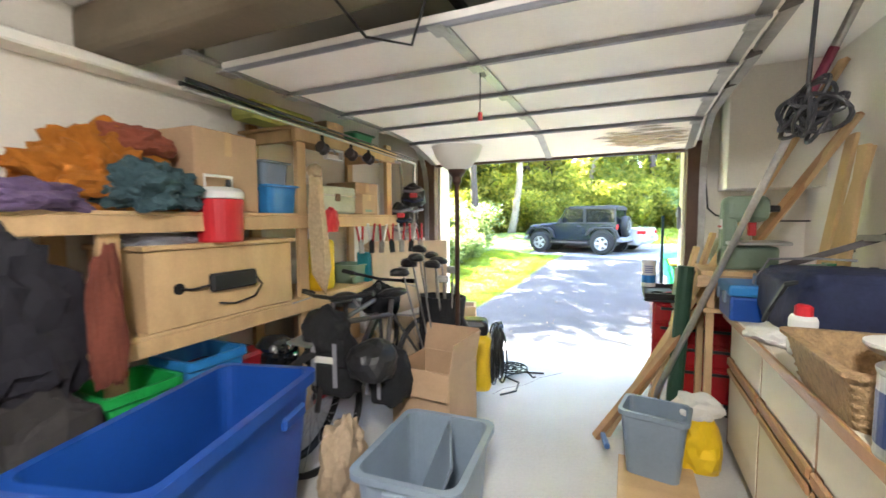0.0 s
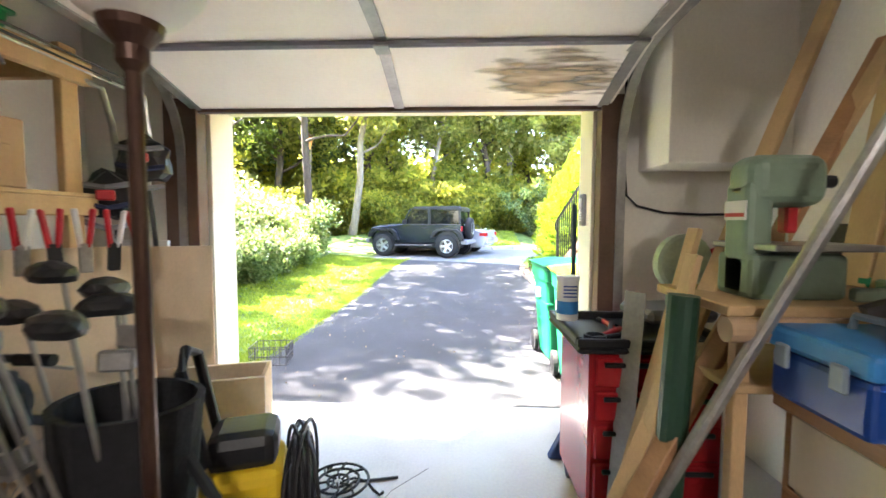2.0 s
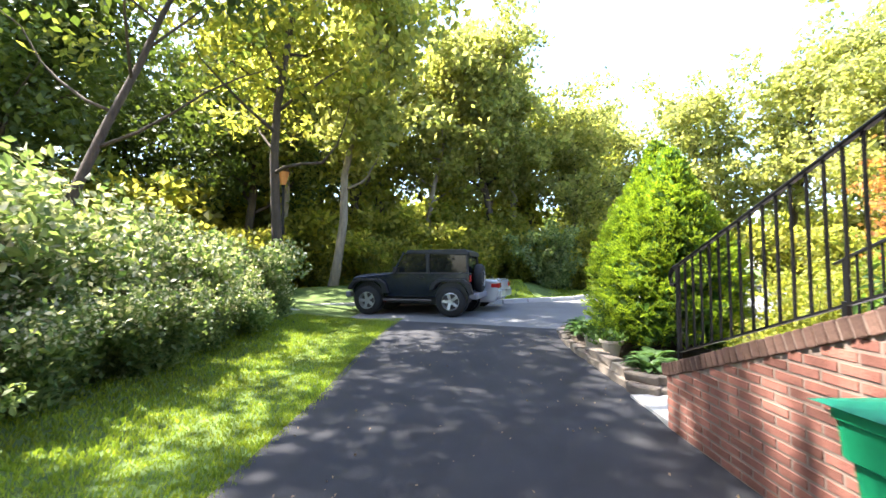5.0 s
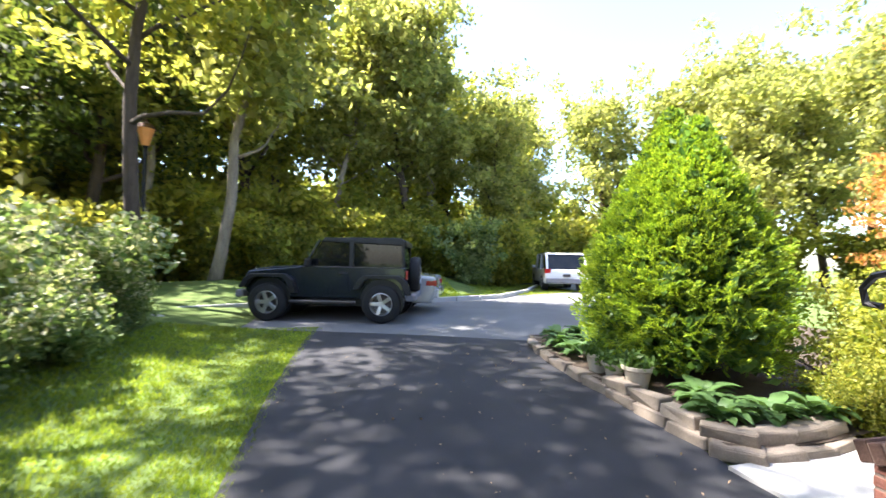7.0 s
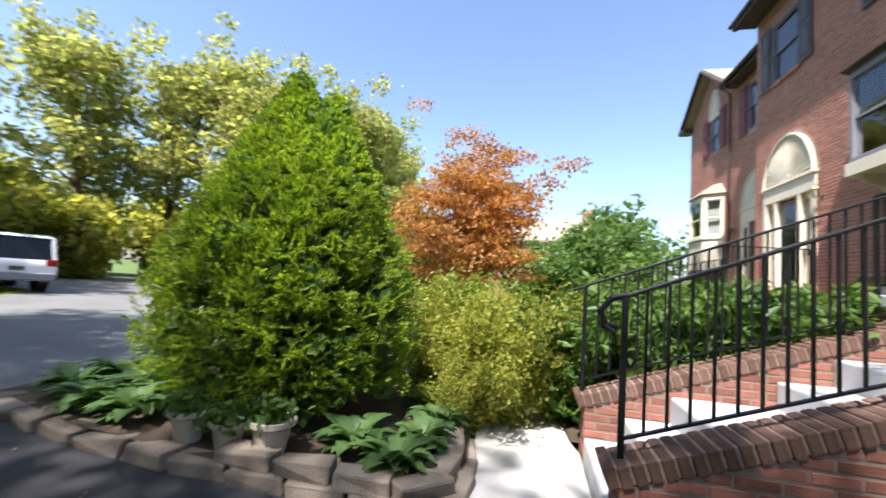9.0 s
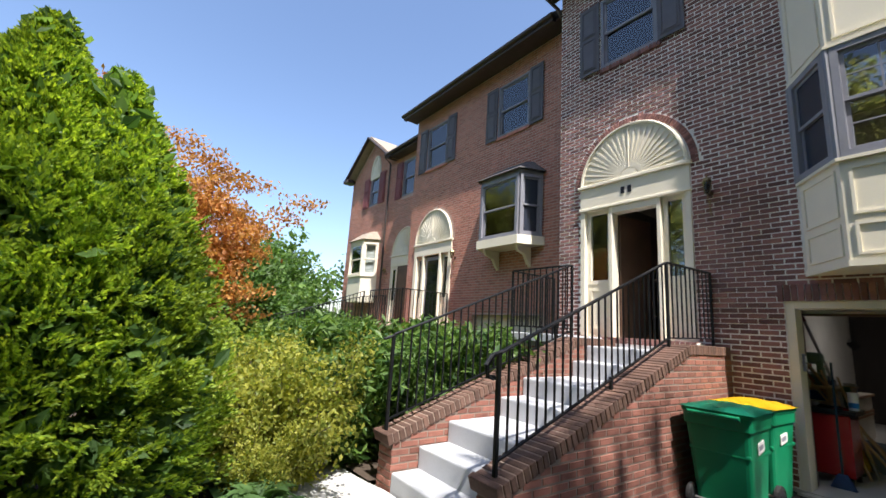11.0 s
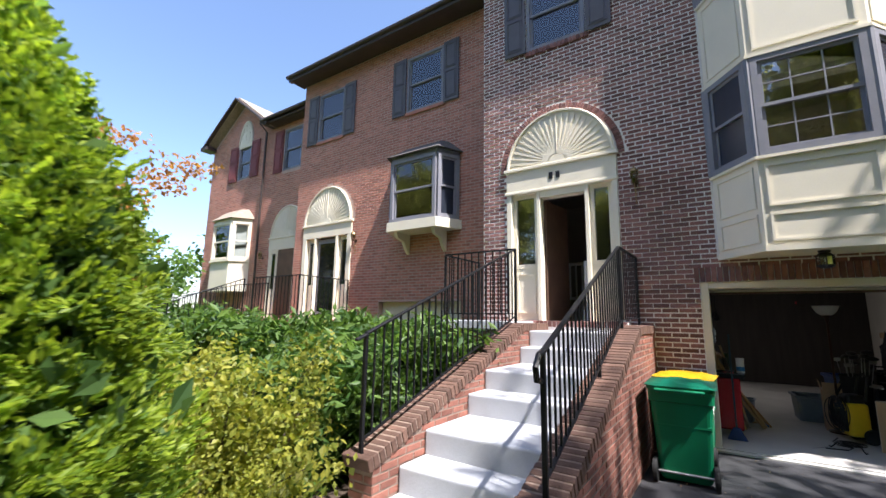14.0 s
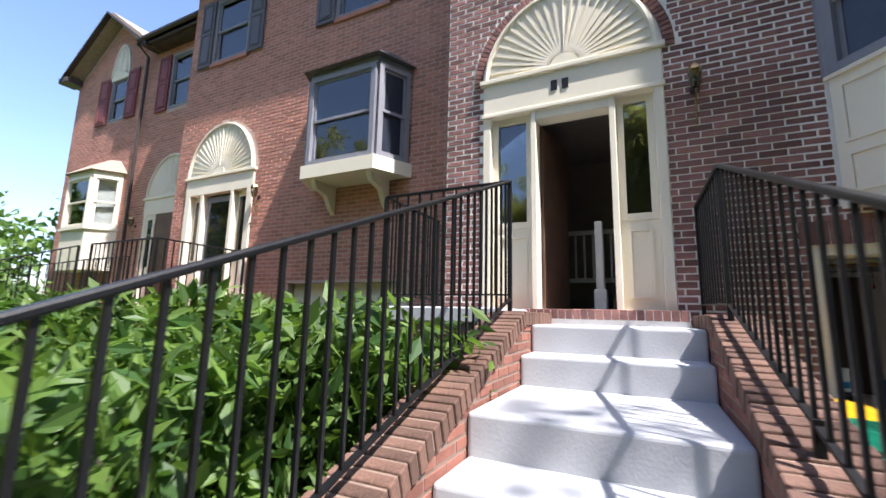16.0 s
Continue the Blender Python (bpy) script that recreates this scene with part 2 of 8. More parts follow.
PURPLE = mat("dark_cloth", (0.05, 0.04, 0.075), 0.9, vary=0.3, scale=8, bump=0.4)
ROPE = mat("rope", (0.48, 0.37, 0.24), 0.9, vary=0.25, scale=40, bump=0.5)
SAGE = mat("sage_enamel", (0.20, 0.27, 0.20), 0.4, vary=0.1)
WICKER = mat("wicker", (0.34, 0.22, 0.11), 0.7, vary=0.4, scale=40, bump=0.8, bscale=120)
BRONZE = mat("bronze_metal", (0.075, 0.04, 0.03), 0.35, 0.6, vary=0.2)
BRASS = mat("aged_brass", (0.30, 0.21, 0.09), 0.35, 0.8, vary=0.25)
LANTERN = glass_mat("lantern_glass", (0.8, 0.82, 0.8), 0.1)
FROST = mat("frosted_glass", (0.62, 0.60, 0.56), 0.35, vary=0.03)
BARK = mat("bark", (0.085, 0.065, 0.05), 0.95, vary=0.45, scale=5, bump=0.9, bscale=25, stretch=(3, 3, 0.6))
BARK2 = mat("pale_bark", (0.26, 0.22, 0.18), 0.95, vary=0.35, scale=5, bump=0.8, bscale=25, stretch=(3, 3, 0.6))
STONE = mat("edging_stone", (0.23, 0.19, 0.15), 0.9, vary=0.3, scale=6, bump=0.6, objvar=0.25)
POT = mat("weathered_pot", (0.45, 0.40, 0.32), 0.85, vary=0.2)
CARBLUE = mat("dark_blue_car_paint", (0.015, 0.021, 0.034), 0.2, 0.3, vary=0.08, bump=0.0, coat=0.6)
CARWHITE = mat("white_car_paint", (0.78, 0.78, 0.78), 0.25, vary=0.03, bump=0.0, coat=0.5)
CARSILVER = mat("silver_car_paint", (0.55, 0.56, 0.57), 0.25, 0.3, vary=0.03, bump=0.0, coat=0.5)
ALLOY = mat("alloy", (0.55, 0.55, 0.55), 0.3, 0.8, vary=0.1)
CARGLASS = mat("dark_car_glass", (0.010, 0.011, 0.012), 0.04, vary=0.1, bump=0.0, spec=0.4)
SCREEN = mat("dark_screened_glass", (0.028, 0.034, 0.05), 0.25, vary=0.15, bump=0.0, spec=0.5)
TAIL = mat("red_lens", (0.40, 0.02, 0.02), 0.15, vary=0.05, bump=0.0)
PAPER = mat("paper", (0.68, 0.66, 0.62), 0.8, vary=0.08)
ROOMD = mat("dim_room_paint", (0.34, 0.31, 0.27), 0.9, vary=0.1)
L_OAK = leaf_mat("tree_leaf", (0.12, 0.155, 0.036), (0.36, 0.335, 0.08), 0.68)
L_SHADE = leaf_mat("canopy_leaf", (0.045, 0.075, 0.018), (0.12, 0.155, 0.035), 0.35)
L_LIGHT = leaf_mat("light_tree_leaf", (0.15, 0.18, 0.064), (0.35, 0.34, 0.14), 0.66)
L_SHRUB = leaf_mat("shrub_leaf", (0.075, 0.13, 0.045), (0.25, 0.30, 0.13))
L_CONE = leaf_mat("cedar_leaf", (0.10, 0.185, 0.022), (0.36, 0.45, 0.035), 0.44)
L_GOLD = leaf_mat("golden_leaf", (0.13, 0.17, 0.025), (0.34, 0.33, 0.055))
L_MAPLE = leaf_mat("maple_leaf", (0.25, 0.10, 0.035), (0.46, 0.25, 0.075))
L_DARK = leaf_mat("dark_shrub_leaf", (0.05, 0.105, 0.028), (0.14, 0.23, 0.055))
L_HOSTA = leaf_mat("hosta_leaf", (0.07, 0.145, 0.045), (0.15, 0.25, 0.08), 0.3)
L_GRASS = leaf_mat("grass_blade", (0.14, 0.22, 0.022), (0.32, 0.37, 0.05), 0.4)
L_BLOOM = leaf_mat("pale_bloom", (0.42, 0.42, 0.30), (0.66, 0.63, 0.50), 0.3)


# ---- mesh helpers ----
def link(name, bm, material, parent=None, label="", smooth=False):
    me = bpy.data.meshes.new(name)
    bm.to_mesh(me)
    bm.free()
    me.materials.append(material)
    if smooth:
        me.polygons.foreach_set("use_smooth", [True] * len(me.polygons))
    ob = new(name, me)
    ob.parent = parent
    return tagged(ob, label)


def part(name, bm, material, parent, label="", smooth=False):
    return link(name, bm, material, parent, label, smooth)


def thing(name, label, category, m=None, group=""):
    """An Empty at a thing's base."""
    ob = new(name)
    ob.empty_display_size = 0.1
    if m is not None:
        ob.matrix_world = m
    return tagged(ob, label, category, group)


def solid(name, bm, material, label, category, m=None, group="", smooth=False):
    ob = link(name, bm, material, None, "", smooth)
    if m is not None:
        ob.matrix_world = m
    return tagged(ob, label, category, group)


def setting(name, bm, material, label="", category="", smooth=False):
    return tagged(link(name, bm, material, None, "", smooth), label, category, kind="structure")


def box(x0, x1, y0, y1, z0, z1, bev=0.0, bm=None, seg=1):
    one = bmesh.new()
    bmesh.ops.create_cube(one, size=1.0, matrix=Matrix.LocRotScale(((x0 + x1) / 2, (y0 + y1) / 2, (z0 + z1) / 2), None, (abs(x1 - x0), abs(y1 - y0), abs(z1 - z0))))
    if bev:
        bmesh.ops.bevel(one, geom=one.edges[:], offset=bev, segments=seg, affect="EDGES", profile=0.5)
    return merge(bm, one)


def merge(bm, one):
    if bm is None:
        return one
    me = bpy.data.meshes.new("tmp")
    one.to_mesh(me)
    one.free()
    bm.from_mesh(me)
    bpy.data.meshes.remove(me)
    return bm


def moved(bm, m):
    bmesh.ops.transform(bm, matrix=m, verts=bm.verts[:])
    return bm


def rod(p0, p1, r0, r1=None, seg=10, bm=None):
    """A straight round bar from p0 to p1."""
    p0, p1 = Vector(p0), Vector(p1)
    one = bmesh.new()
    d = p1 - p0
    m = Matrix.Translation((p0 + p1) / 2) @ d.to_track_quat("Z", "Y").to_matrix().to_4x4()
    bmesh.ops.create_cone(one, cap_ends=True, segments=seg, radius1=r0, radius2=r0 if r1 is None else r1, depth=d.length, matrix=m)
    return merge(bm, one)


def bar(p0, p1, w, h, bm=None, bev=0.0):
    """A straight square bar from p0 to p1."""
    p0, p1 = Vector(p0), Vector(p1)
    d = p1 - p0
    one = box(-w / 2, w / 2, -h / 2, h / 2, -d.length / 2, d.length / 2, bev)
    moved(one, Matrix.Translation((p0 + p1) / 2) @ d.to_track_quat("Z", "Y").to_matrix().to_4x4())
    return merge(bm, one)


def tube(points, r, seg=8, bm=None):
    """A bent round bar through the points."""
    bm = bm or bmesh.new()
    pts = [Vector(p) for p in points]
    rings = []
    side = Vector((0.3, 0.5, 0.8))
    for i, p in enumerate(pts):
        d = (pts[min(i + 1, len(pts) - 1)] - pts[max(i - 1, 0)]).normalized()
        u = d.cross(side).normalized()
        v = d.cross(u)
        rr = r(i / (len(pts) - 1)) if callable(r) else r
        rings.append([bm.verts.new(p + rr * (u * math.cos(a) + v * math.sin(a))) for a in (2 * math.pi * k / seg for k in range(seg))])
    for a, b in zip(rings, rings[1:]):
        for k in range(seg):
            bm.faces.new((a[k], a[(k + 1) % seg], b[(k + 1) % seg], b[k]))
    bm.faces.new(rings[0][::-1])
    bm.faces.new(rings[-1])
    return bm


def arc(c, r, a0, a1, n, plane="xz"):
    out = []
    for i in range(n + 1):
        a = radians(a0 + (a1 - a0) * i / n)
        u, v = r * math.cos(a), r * math.sin(a)
        out.append((c[0] + u, c[1], c[2] + v) if plane == "xz" else (c[0] + u, c[1] + v, c[2]) if plane == "xy" else (c[0], c[1] + u, c[2] + v))
    return out


def lathe(profile, seg=24, c=(0, 0, 0), bm=None):
    bm = bm or bmesh.new()
    rings = [[bm.verts.new((c[0] + r * math.cos(2 * math.pi * k / seg), c[1] + r * math.sin(2 * math.pi * k / seg), c[2] + z)) for k in range(seg)] for r, z in profile]
    for a, b in zip(rings, rings[1:]):
        for k in range(seg):
            bm.faces.new((a[k], a[(k + 1) % seg], b[(k + 1) % seg], b[k]))
    return bm


def prism(poly, lo, hi, axis="z", bev=0.0, bm=None):
    """A flat outline carried from lo to hi along an axis. z: (x, y); y: (x, z); x: (y, z)."""
    one = bmesh.new()
    put = {"z": lambda a, b, h: (a, b, h), "y": lambda a, b, h: (a, h, b), "x": lambda a, b, h: (h, a, b)}[axis]
    lo_v = [one.verts.new(put(a, b, lo)) for a, b in poly]
    hi_v = [one.verts.new(put(a, b, hi)) for a, b in poly]
    one.faces.new(lo_v)
    one.faces.new(hi_v)
    for i in range(len(poly)):
        j = (i + 1) % len(poly)
        one.faces.new((lo_v[i], lo_v[j], hi_v[j], hi_v[i]))
    bmesh.ops.recalc_face_normals(one, faces=one.faces[:])
    if bev:
        bmesh.ops.bevel(one, geom=one.edges[:], offset=bev, segments=2, affect="EDGES", profile=0.5)
    return merge(bm, one)


def tub(w, d, h, t=0.012, taper=0.85, rim=0.02, round_r=0.05):
    """An open plastic tub, its base at the origin: outer wall, rolled rim, inner wall and floor."""
    def ring(bm, sx, sy, z, r):
        vs = []
        for cx, cy, a0 in ((1, 1, 0), (-1, 1, 90), (-1, -1, 180), (1, -1, 270)):
            for k in range(5):
                a = radians(a0 + 90 * k / 4)
                vs.append(bm.verts.new((cx * (sx - r) + r * math.cos(a), cy * (sy - r) + r * math.sin(a), z)))
        return vs
    bm = bmesh.new()
    a, b = w / 2, d / 2
    steps = [(a * taper, b * taper, 0), (a * 0.985, b * 0.985, h * 0.9), (a + rim * 0.2, b + rim * 0.2, h * 0.92), (a + rim, b + rim, h * 0.93), (a + rim, b + rim, h), (a - t, b - t, h), (a * taper - t, b * taper - t, t)]
    rings = [ring(bm, sx, sy, z, round_r) for sx, sy, z in steps]
    n = len(rings[0])
    for p, q in zip(rings, rings[1:]):
        for k in range(n):
            bm.faces.new((p[k], p[(k + 1) % n], q[(k + 1) % n], q[k]))
    bm.faces.new(rings[0][::-1])
    bm.faces.new(rings[-1])
    return bm


def lump(r, seed, rough=0.25, sub=4, freq=1.6):
    """A soft uneven heap, such as cloth."""
    bm = bmesh.new()
    bmesh.ops.create_icosphere(bm, subdivisions=sub, radius=1.0)
    off = Vector((seed * 7.1, seed * 3.3, seed))
    for v in bm.verts:
        k = 1 + rough * noise.noise(v.co * freq + off) + rough * 0.6 * noise.noise(v.co * freq * 2.7 + off) + rough * 0.3 * abs(noise.noise(v.co * freq * 6 + off))
        v.co = Vector((v.co.x * r[0] * k, v.co.y * r[1] * k, max(v.co.z, -0.55) * r[2] * k))
    return bm


def mesh_obj(name, verts, faces, material, parent=None):
    me = bpy.data.meshes.new(name)
    nv, nf, k = len(verts), len(faces), faces.shape[1]
    me.vertices.add(nv)
    me.vertices.foreach_set("co", verts.astype(np.float32).ravel())
    me.loops.add(nf * k)
    me.loops.foreach_set("vertex_index", faces.astype(np.int32).ravel())
    me.polygons.add(nf)
    me.polygons.foreach_set("loop_start", np.arange(0, nf * k, k, dtype=np.int32))
    me.update(calc_edges=True)
    me.shade_flat()
    me.materials.append(material)
    ob = new(name, me)
    ob.parent = parent
    return ob


def leaves(name, pts, size, material, rng, parent=None, long=1.6, up=0.35, lay=None):
    """A leaf of four corners, folded a little, at every point."""
    n = len(pts)
    d = rng.normal(size=(n, 3))
    if lay is not None:
        d = d * 0.6 + lay
    d /= np.linalg.norm(d, axis=1)[:, None]
    nrm = rng.normal(size=(n, 3))
    nrm[:, 2] += up * 3
    s = np.cross(d, nrm)
    s /= np.linalg.norm(s, axis=1)[:, None] + 1e-9
    k = (size * rng.uniform(0.6, 1.35, n))[:, None]
    f = np.cross(s, d) * k * 0.12
    v = np.empty((n, 4, 3))
    v[:, 0] = pts - d * k * long * 0.5
    v[:, 1] = pts + s * k * 0.5 + f
    v[:, 2] = pts + d * k * long * 0.5
    v[:, 3] = pts - s * k * 0.5 + f
    return mesh_obj(name, v.reshape(-1, 3), np.arange(4 * n).reshape(n, 4), material, parent)


def clumps(rng, n, centres, radii, hollow=0.5, flat=0.75):
    """n points in the outer shells of many balls, larger balls getting more."""
    centres, radii = np.asarray(centres, float), np.asarray(radii, float)
    w = radii ** 2
    i = rng.choice(len(centres), n, p=w / w.sum())
    d = rng.normal(size=(n, 3))
    d /= np.linalg.norm(d, axis=1)[:, None]
    d[:, 2] *= flat
    r = radii[i] * (hollow + (1 - hollow) * rng.random(n) ** 0.6) * (1 + 0.18 * rng.normal(size=n))
    return centres[i] + d * r[:, None]


def gz(y):
    """The drive's height: level by the garage, then rising a little to the road."""
    return float(np.interp(y, (4.8, 5.1, 10.0, 13.5, 16.0, 30.0, 60.0), (-0.03, -0.045, -0.05, 0.10, 0.15, 0.22, 0.5)))


# ---- ground, drive and road ----
def sheet(rows, cols, at):
    bm = bmesh.new()
    g = [[bm.verts.new(at(i / (rows - 1), j / (cols - 1))) for j in range(cols)] for i in range(rows)]
    for i in range(rows - 1):
        for j in range(cols - 1):
            bm.faces.new((g[i][j], g[i][j + 1], g[i + 1][j + 1], g[i + 1][j]))
    return bm


def bank(x, y):
    """The rise of the grass bank behind the lane's kerb."""
    line = float(np.interp(x, (-5, -3.7, -1.5, 1.4, 4.2, 6.3, 8.8, 14, 30), (17.6, 18.4, 19.2, 19.9, 21.3, 23.8, 28, 36, 60)))
    g = min(1.0, max(0.0, ((y - line) * (0.9 if x < 3 else 0.6) - 0.9) / 4.0))
    return 0.62 * g * g * (3 - 2 * g) * min(1.0, max(0.0, (x + 9) / 5))


def ground_at(u, v):
    x = -150 + 300 * v if not 0.3 < v < 0.7 else -30 + 60 * (v - 0.3) / 0.4
    if v <= 0.3:
        x = -150 + 120 * v / 0.3
    elif v >= 0.7:
        x = 30 + 120 * (v - 0.7) / 0.3
    y = 5.02 + 40 * (u / 0.7) if u < 0.7 else 45.02 + 155 * (u - 0.7) / 0.3
    z = gz(y) - 0.03
    if x < -2.6 and y < 22:
        z += 0.25 * min(1, (-2.6 - x) / 3)
    return (x, y, z + bank(x, y))


setting("ground", sheet(80, 80, ground_at), GROUND, "sloping lawn soil with short green grass", "ground")
setting("ground_back", box(-150, 150, -150, 5.02, -0.4, -0.12), GROUND, "plain lawn behind the houses", "ground")


def left_edge(y):
    return float(np.interp(y, (5, 6.2, 8, 10, 12, 14, 15.6), (-1.95, -1.83, -1.8, -1.78, -1.78, -1.7, -1.6)))


def right_edge(y):
    return float(np.interp(y, (5, 9.1, 9.9, 10.7, 12, 13, 14.1), (1.58, 1.58, 1.68, 1.70, 1.62, 1.66, 1.9)))


def drive_at(u, v):
    y = 5.0 + u * (10.2 - 1.2 * v)
    x = left_edge(y) * (1 - v) + right_edge(y) * v
    return (x, y, gz(y) + 0.012 * math.sin(math.pi * v))


setting("driveway", sheet(40, 12, drive_at), ASPH, "dark sealed asphalt driveway with dappled shade", "driveway")
ROADLINE = [(-1.6, 15.15), (-3.0, 15.7), (-4.4, 16.3), (-5.2, 16.9), (-4.9, 17.6), (-3.7, 18.4), (-1.5, 19.2), (1.4, 19.9), (4.2, 21.3), (6.3, 23.8), (8.8, 28), (14, 36), (22, 34), (16, 22), (11, 17), (7, 14.9), (4, 14.2), (1.9, 14.0)]
road = bmesh.new()
road.faces.new([road.verts.new((x, y, gz(y) - 0.004)) for x, y in ROADLINE])
bmesh.ops.triangulate(road, faces=road.faces[:])
setting("road", road, ROADM, "worn pale grey asphalt lane with sun patches", "road")
kerb = bmesh.new()
KERB = ROADLINE[2:12]
for (xa, ya), (xb, yb) in zip(KERB, KERB[1:]):
    for s in range(3):
        a, b = s / 3, (s + 0.97) / 3
        bar((xa + (xb - xa) * a, ya + (yb - ya) * a, gz(ya) + 0.04), (xa + (xb - xa) * b, ya + (yb - ya) * b, gz(yb) + 0.04), 0.14, 0.2, kerb, 0.015)
setting("kerb", kerb, SLAB, "weathered concrete kerb round the lane", "kerb")
woodland = bmesh.new()
woodland.faces.new([woodland.verts.new((x, y, gz(y) + 0.01)) for x, y in ((-60, 23.8), (6.5, 23.8), (9, 26), (14, 33), (40, 60), (-60, 60))])
setting("woodland_floor", woodland, FOREST, "dark leaf litter under the trees", "ground")

setting("floor", box(-2.35, 1.9, -3.15, 5.0, -0.14, 0.0), CONC, "smooth pale grey concrete garage floor with a hairline crack", "floor")
apron = prism([(-1.43, 4.985), (0.9, 4.985), (1.0, 5.1), (-1.55, 5.1)], -0.1, -0.012)
setting("apron", apron, CONC, "narrow concrete lip before the garage", "floor")
setting("walk_slab", prism([(1.62, 9.98), (1.62, 9.14), (3.12, 9.14), (3.4, 9.2), (5.2, 9.4), (5.2, 10.3), (3.2, 10.05), (2.5, 10.0)], -0.14, -0.02), SLAB, "pale concrete walk at the foot of the steps", "path")
bed = bmesh.new()
BED = [(1.76, 10.05), (2.5, 10.02), (3.2, 10.1), (5.2, 10.35), (9, 11.0), (8, 14.9), (4, 14.1), (1.95, 13.95), (1.7, 12.8), (1.68, 11.4)]
bed.faces.new([bed.verts.new((x, y, gz(y) + 0.10)) for x, y in BED])
setting("planting_bed", bed, SOIL, "raised soil bed behind the stone edging", "bed")
sidebed = bmesh.new()
sidebed.faces.new([sidebed.verts.new(p) for p in ((3.3, 4.45, 0.1), (12, 4.45, 0.1), (12, 9.0, 0.1), (5, 9.3, 0.02), (3.35, 9.2, 0.0))])
setting("side_bed", sidebed, SOIL, "planted slope beside the steps", "bed")


# ---- houses ----
def wall_with_holes(x0, x1, z0, z1, y0, y1, holes):
    """A wall of blocks that leaves rectangular openings free."""
    bm = bmesh.new()
    xs = sorted({x0, x1, *(h[0] for h in holes), *(h[1] for h in holes)})
    for a, b in zip(xs, xs[1:]):
        cuts = sorted((h[2], h[3]) for h in holes if h[0] <= a + 1e-6 and h[1] >= b - 1e-6)
        z = z0
        for c, d in cuts + [(z1, z1)]:
            if c > z + 1e-6:
                box(a, b, y0, y1, z, c, 0, bm)
            z = max(z, d)
    bmesh.ops.remove_doubles(bm, verts=bm.verts[:], dist=1e-5)
    return bm


BL, BH, JT = 0.198, 0.0675, 0.0135


def courses(x0, x1, z0, z1, inside, rng):
    """Places (x, z, length, height) of running-bond bricks in a wall, where inside(x, z) holds for the whole brick."""
    out = []
    row, z = 0, z0
    while z + BH <= z1 + 0.01:
        x = x0 - (0 if row % 2 == 0 else (BL + JT) / 2)
        while x < x1:
            a, b = max(x, x0), min(x + BL, x1)
            zm = z + BH / 2
            # shorten the brick where an opening cuts it
            while b - a > 0.03 and not inside(a + 0.005, zm):
                a += 0.02
            while b - a > 0.03 and not inside(b - 0.005, zm):
                b -= 0.02
            if b - a > 0.035 and inside((a + b) / 2, zm):
                out.append((a, z, b - a, BH - JT))
            x += BL + JT
        z += BH
        row += 1
    return out


def brick_mesh(name, places, y, material, rng, parent=None, proud=0.004, to_world=None):
    """All bricks of a wall as one mesh: each with a front and four edges."""
    n = len(places)
    p = np.array(places)
    jit = rng.uniform(-0.0015, 0.002, n)
    ins = 0.004
    v = np.zeros((n, 8, 3))
    for k, (sx, sz) in enumerate(((0, 0), (1, 0), (1, 1), (0, 1))):
        v[:, k, 0] = p[:, 0] + sx * p[:, 2]
        v[:, k, 2] = p[:, 1] + sz * p[:, 3]
        v[:, k, 1] = y - 0.004
        v[:, k + 4, 0] = p[:, 0] + ins + sx * (p[:, 2] - 2 * ins)
        v[:, k + 4, 2] = p[:, 1] + ins + sz * (p[:, 3] - 2 * ins)
        v[:, k + 4, 1] = y + proud + jit
    f = np.array([[4, 7, 6, 5], [0, 4, 5, 1], [1, 5, 6, 2], [2, 6, 7, 3], [3, 7, 4, 0]])
    faces = (np.arange(n)[:, None, None] * 8 + f[None]).reshape(-1, 4)
    vv = v.reshape(-1, 3)
    if to_world is not None:
        vv = to_world(vv)
    return mesh_obj(name, vv, faces, material, parent)


def frame_bars(bm, x0, x1, y0, y1, z0, z1, w):
    box(x0, x0 + w, y0, y1, z0, z1, 0, bm)
    box(x1 - w, x1, y0, y1, z0, z1, 0, bm)
    box(x0 + w, x1 - w, y0, y1, z0, z0 + w, 0, bm)
    box(x0 + w, x1 - w, y0, y1, z1 - w, z1, 0, bm)
    return bm


def sash_window(parent, x0, x1, y, z0, z1, frame_mat, cols=2, rows=2, fw=0.06, m=None, glass=None):
    """A double-hung window: frame, two sashes with thin bars, two panes. Its outside faces +y."""
    m = m or Matrix()
    zm = (z0 + z1) / 2
    part("window_frame", moved(frame_bars(bmesh.new(), x0, x1, y - 0.06, y + 0.03, z0, z1, fw), m), frame_mat, parent)
    for lo, hi, dy in ((z0 + fw, zm + 0.02, -0.03), (zm - 0.02, z1 - fw, 0.0)):
        bm = frame_bars(bmesh.new(), x0 + fw, x1 - fw, y - 0.03 + dy, y + dy, lo, hi, 0.04)
        for c in range(1, cols):
            cx = x0 + fw + (x1 - x0 - 2 * fw) * c / cols
            box(cx - 0.008, cx + 0.008, y - 0.022 + dy, y - 0.006 + dy, lo + 0.04, hi - 0.04, 0, bm)
        for r in range(1, rows):
            cz = lo + (hi - lo) * r / rows
            box(x0 + fw + 0.04, x1 - fw - 0.04, y - 0.021 + dy, y - 0.007 + dy, cz - 0.008, cz + 0.008, 0, bm)
        part("sash", moved(bm, m), frame_mat, parent)
        pane = part("pane", moved(box(x0 + fw + 0.03, x1 - fw - 0.03, y - 0.017 + dy, y - 0.011 + dy, lo + 0.03, hi - 0.03), m), glass or GLASS, parent)
        pane.visible_shadow = False


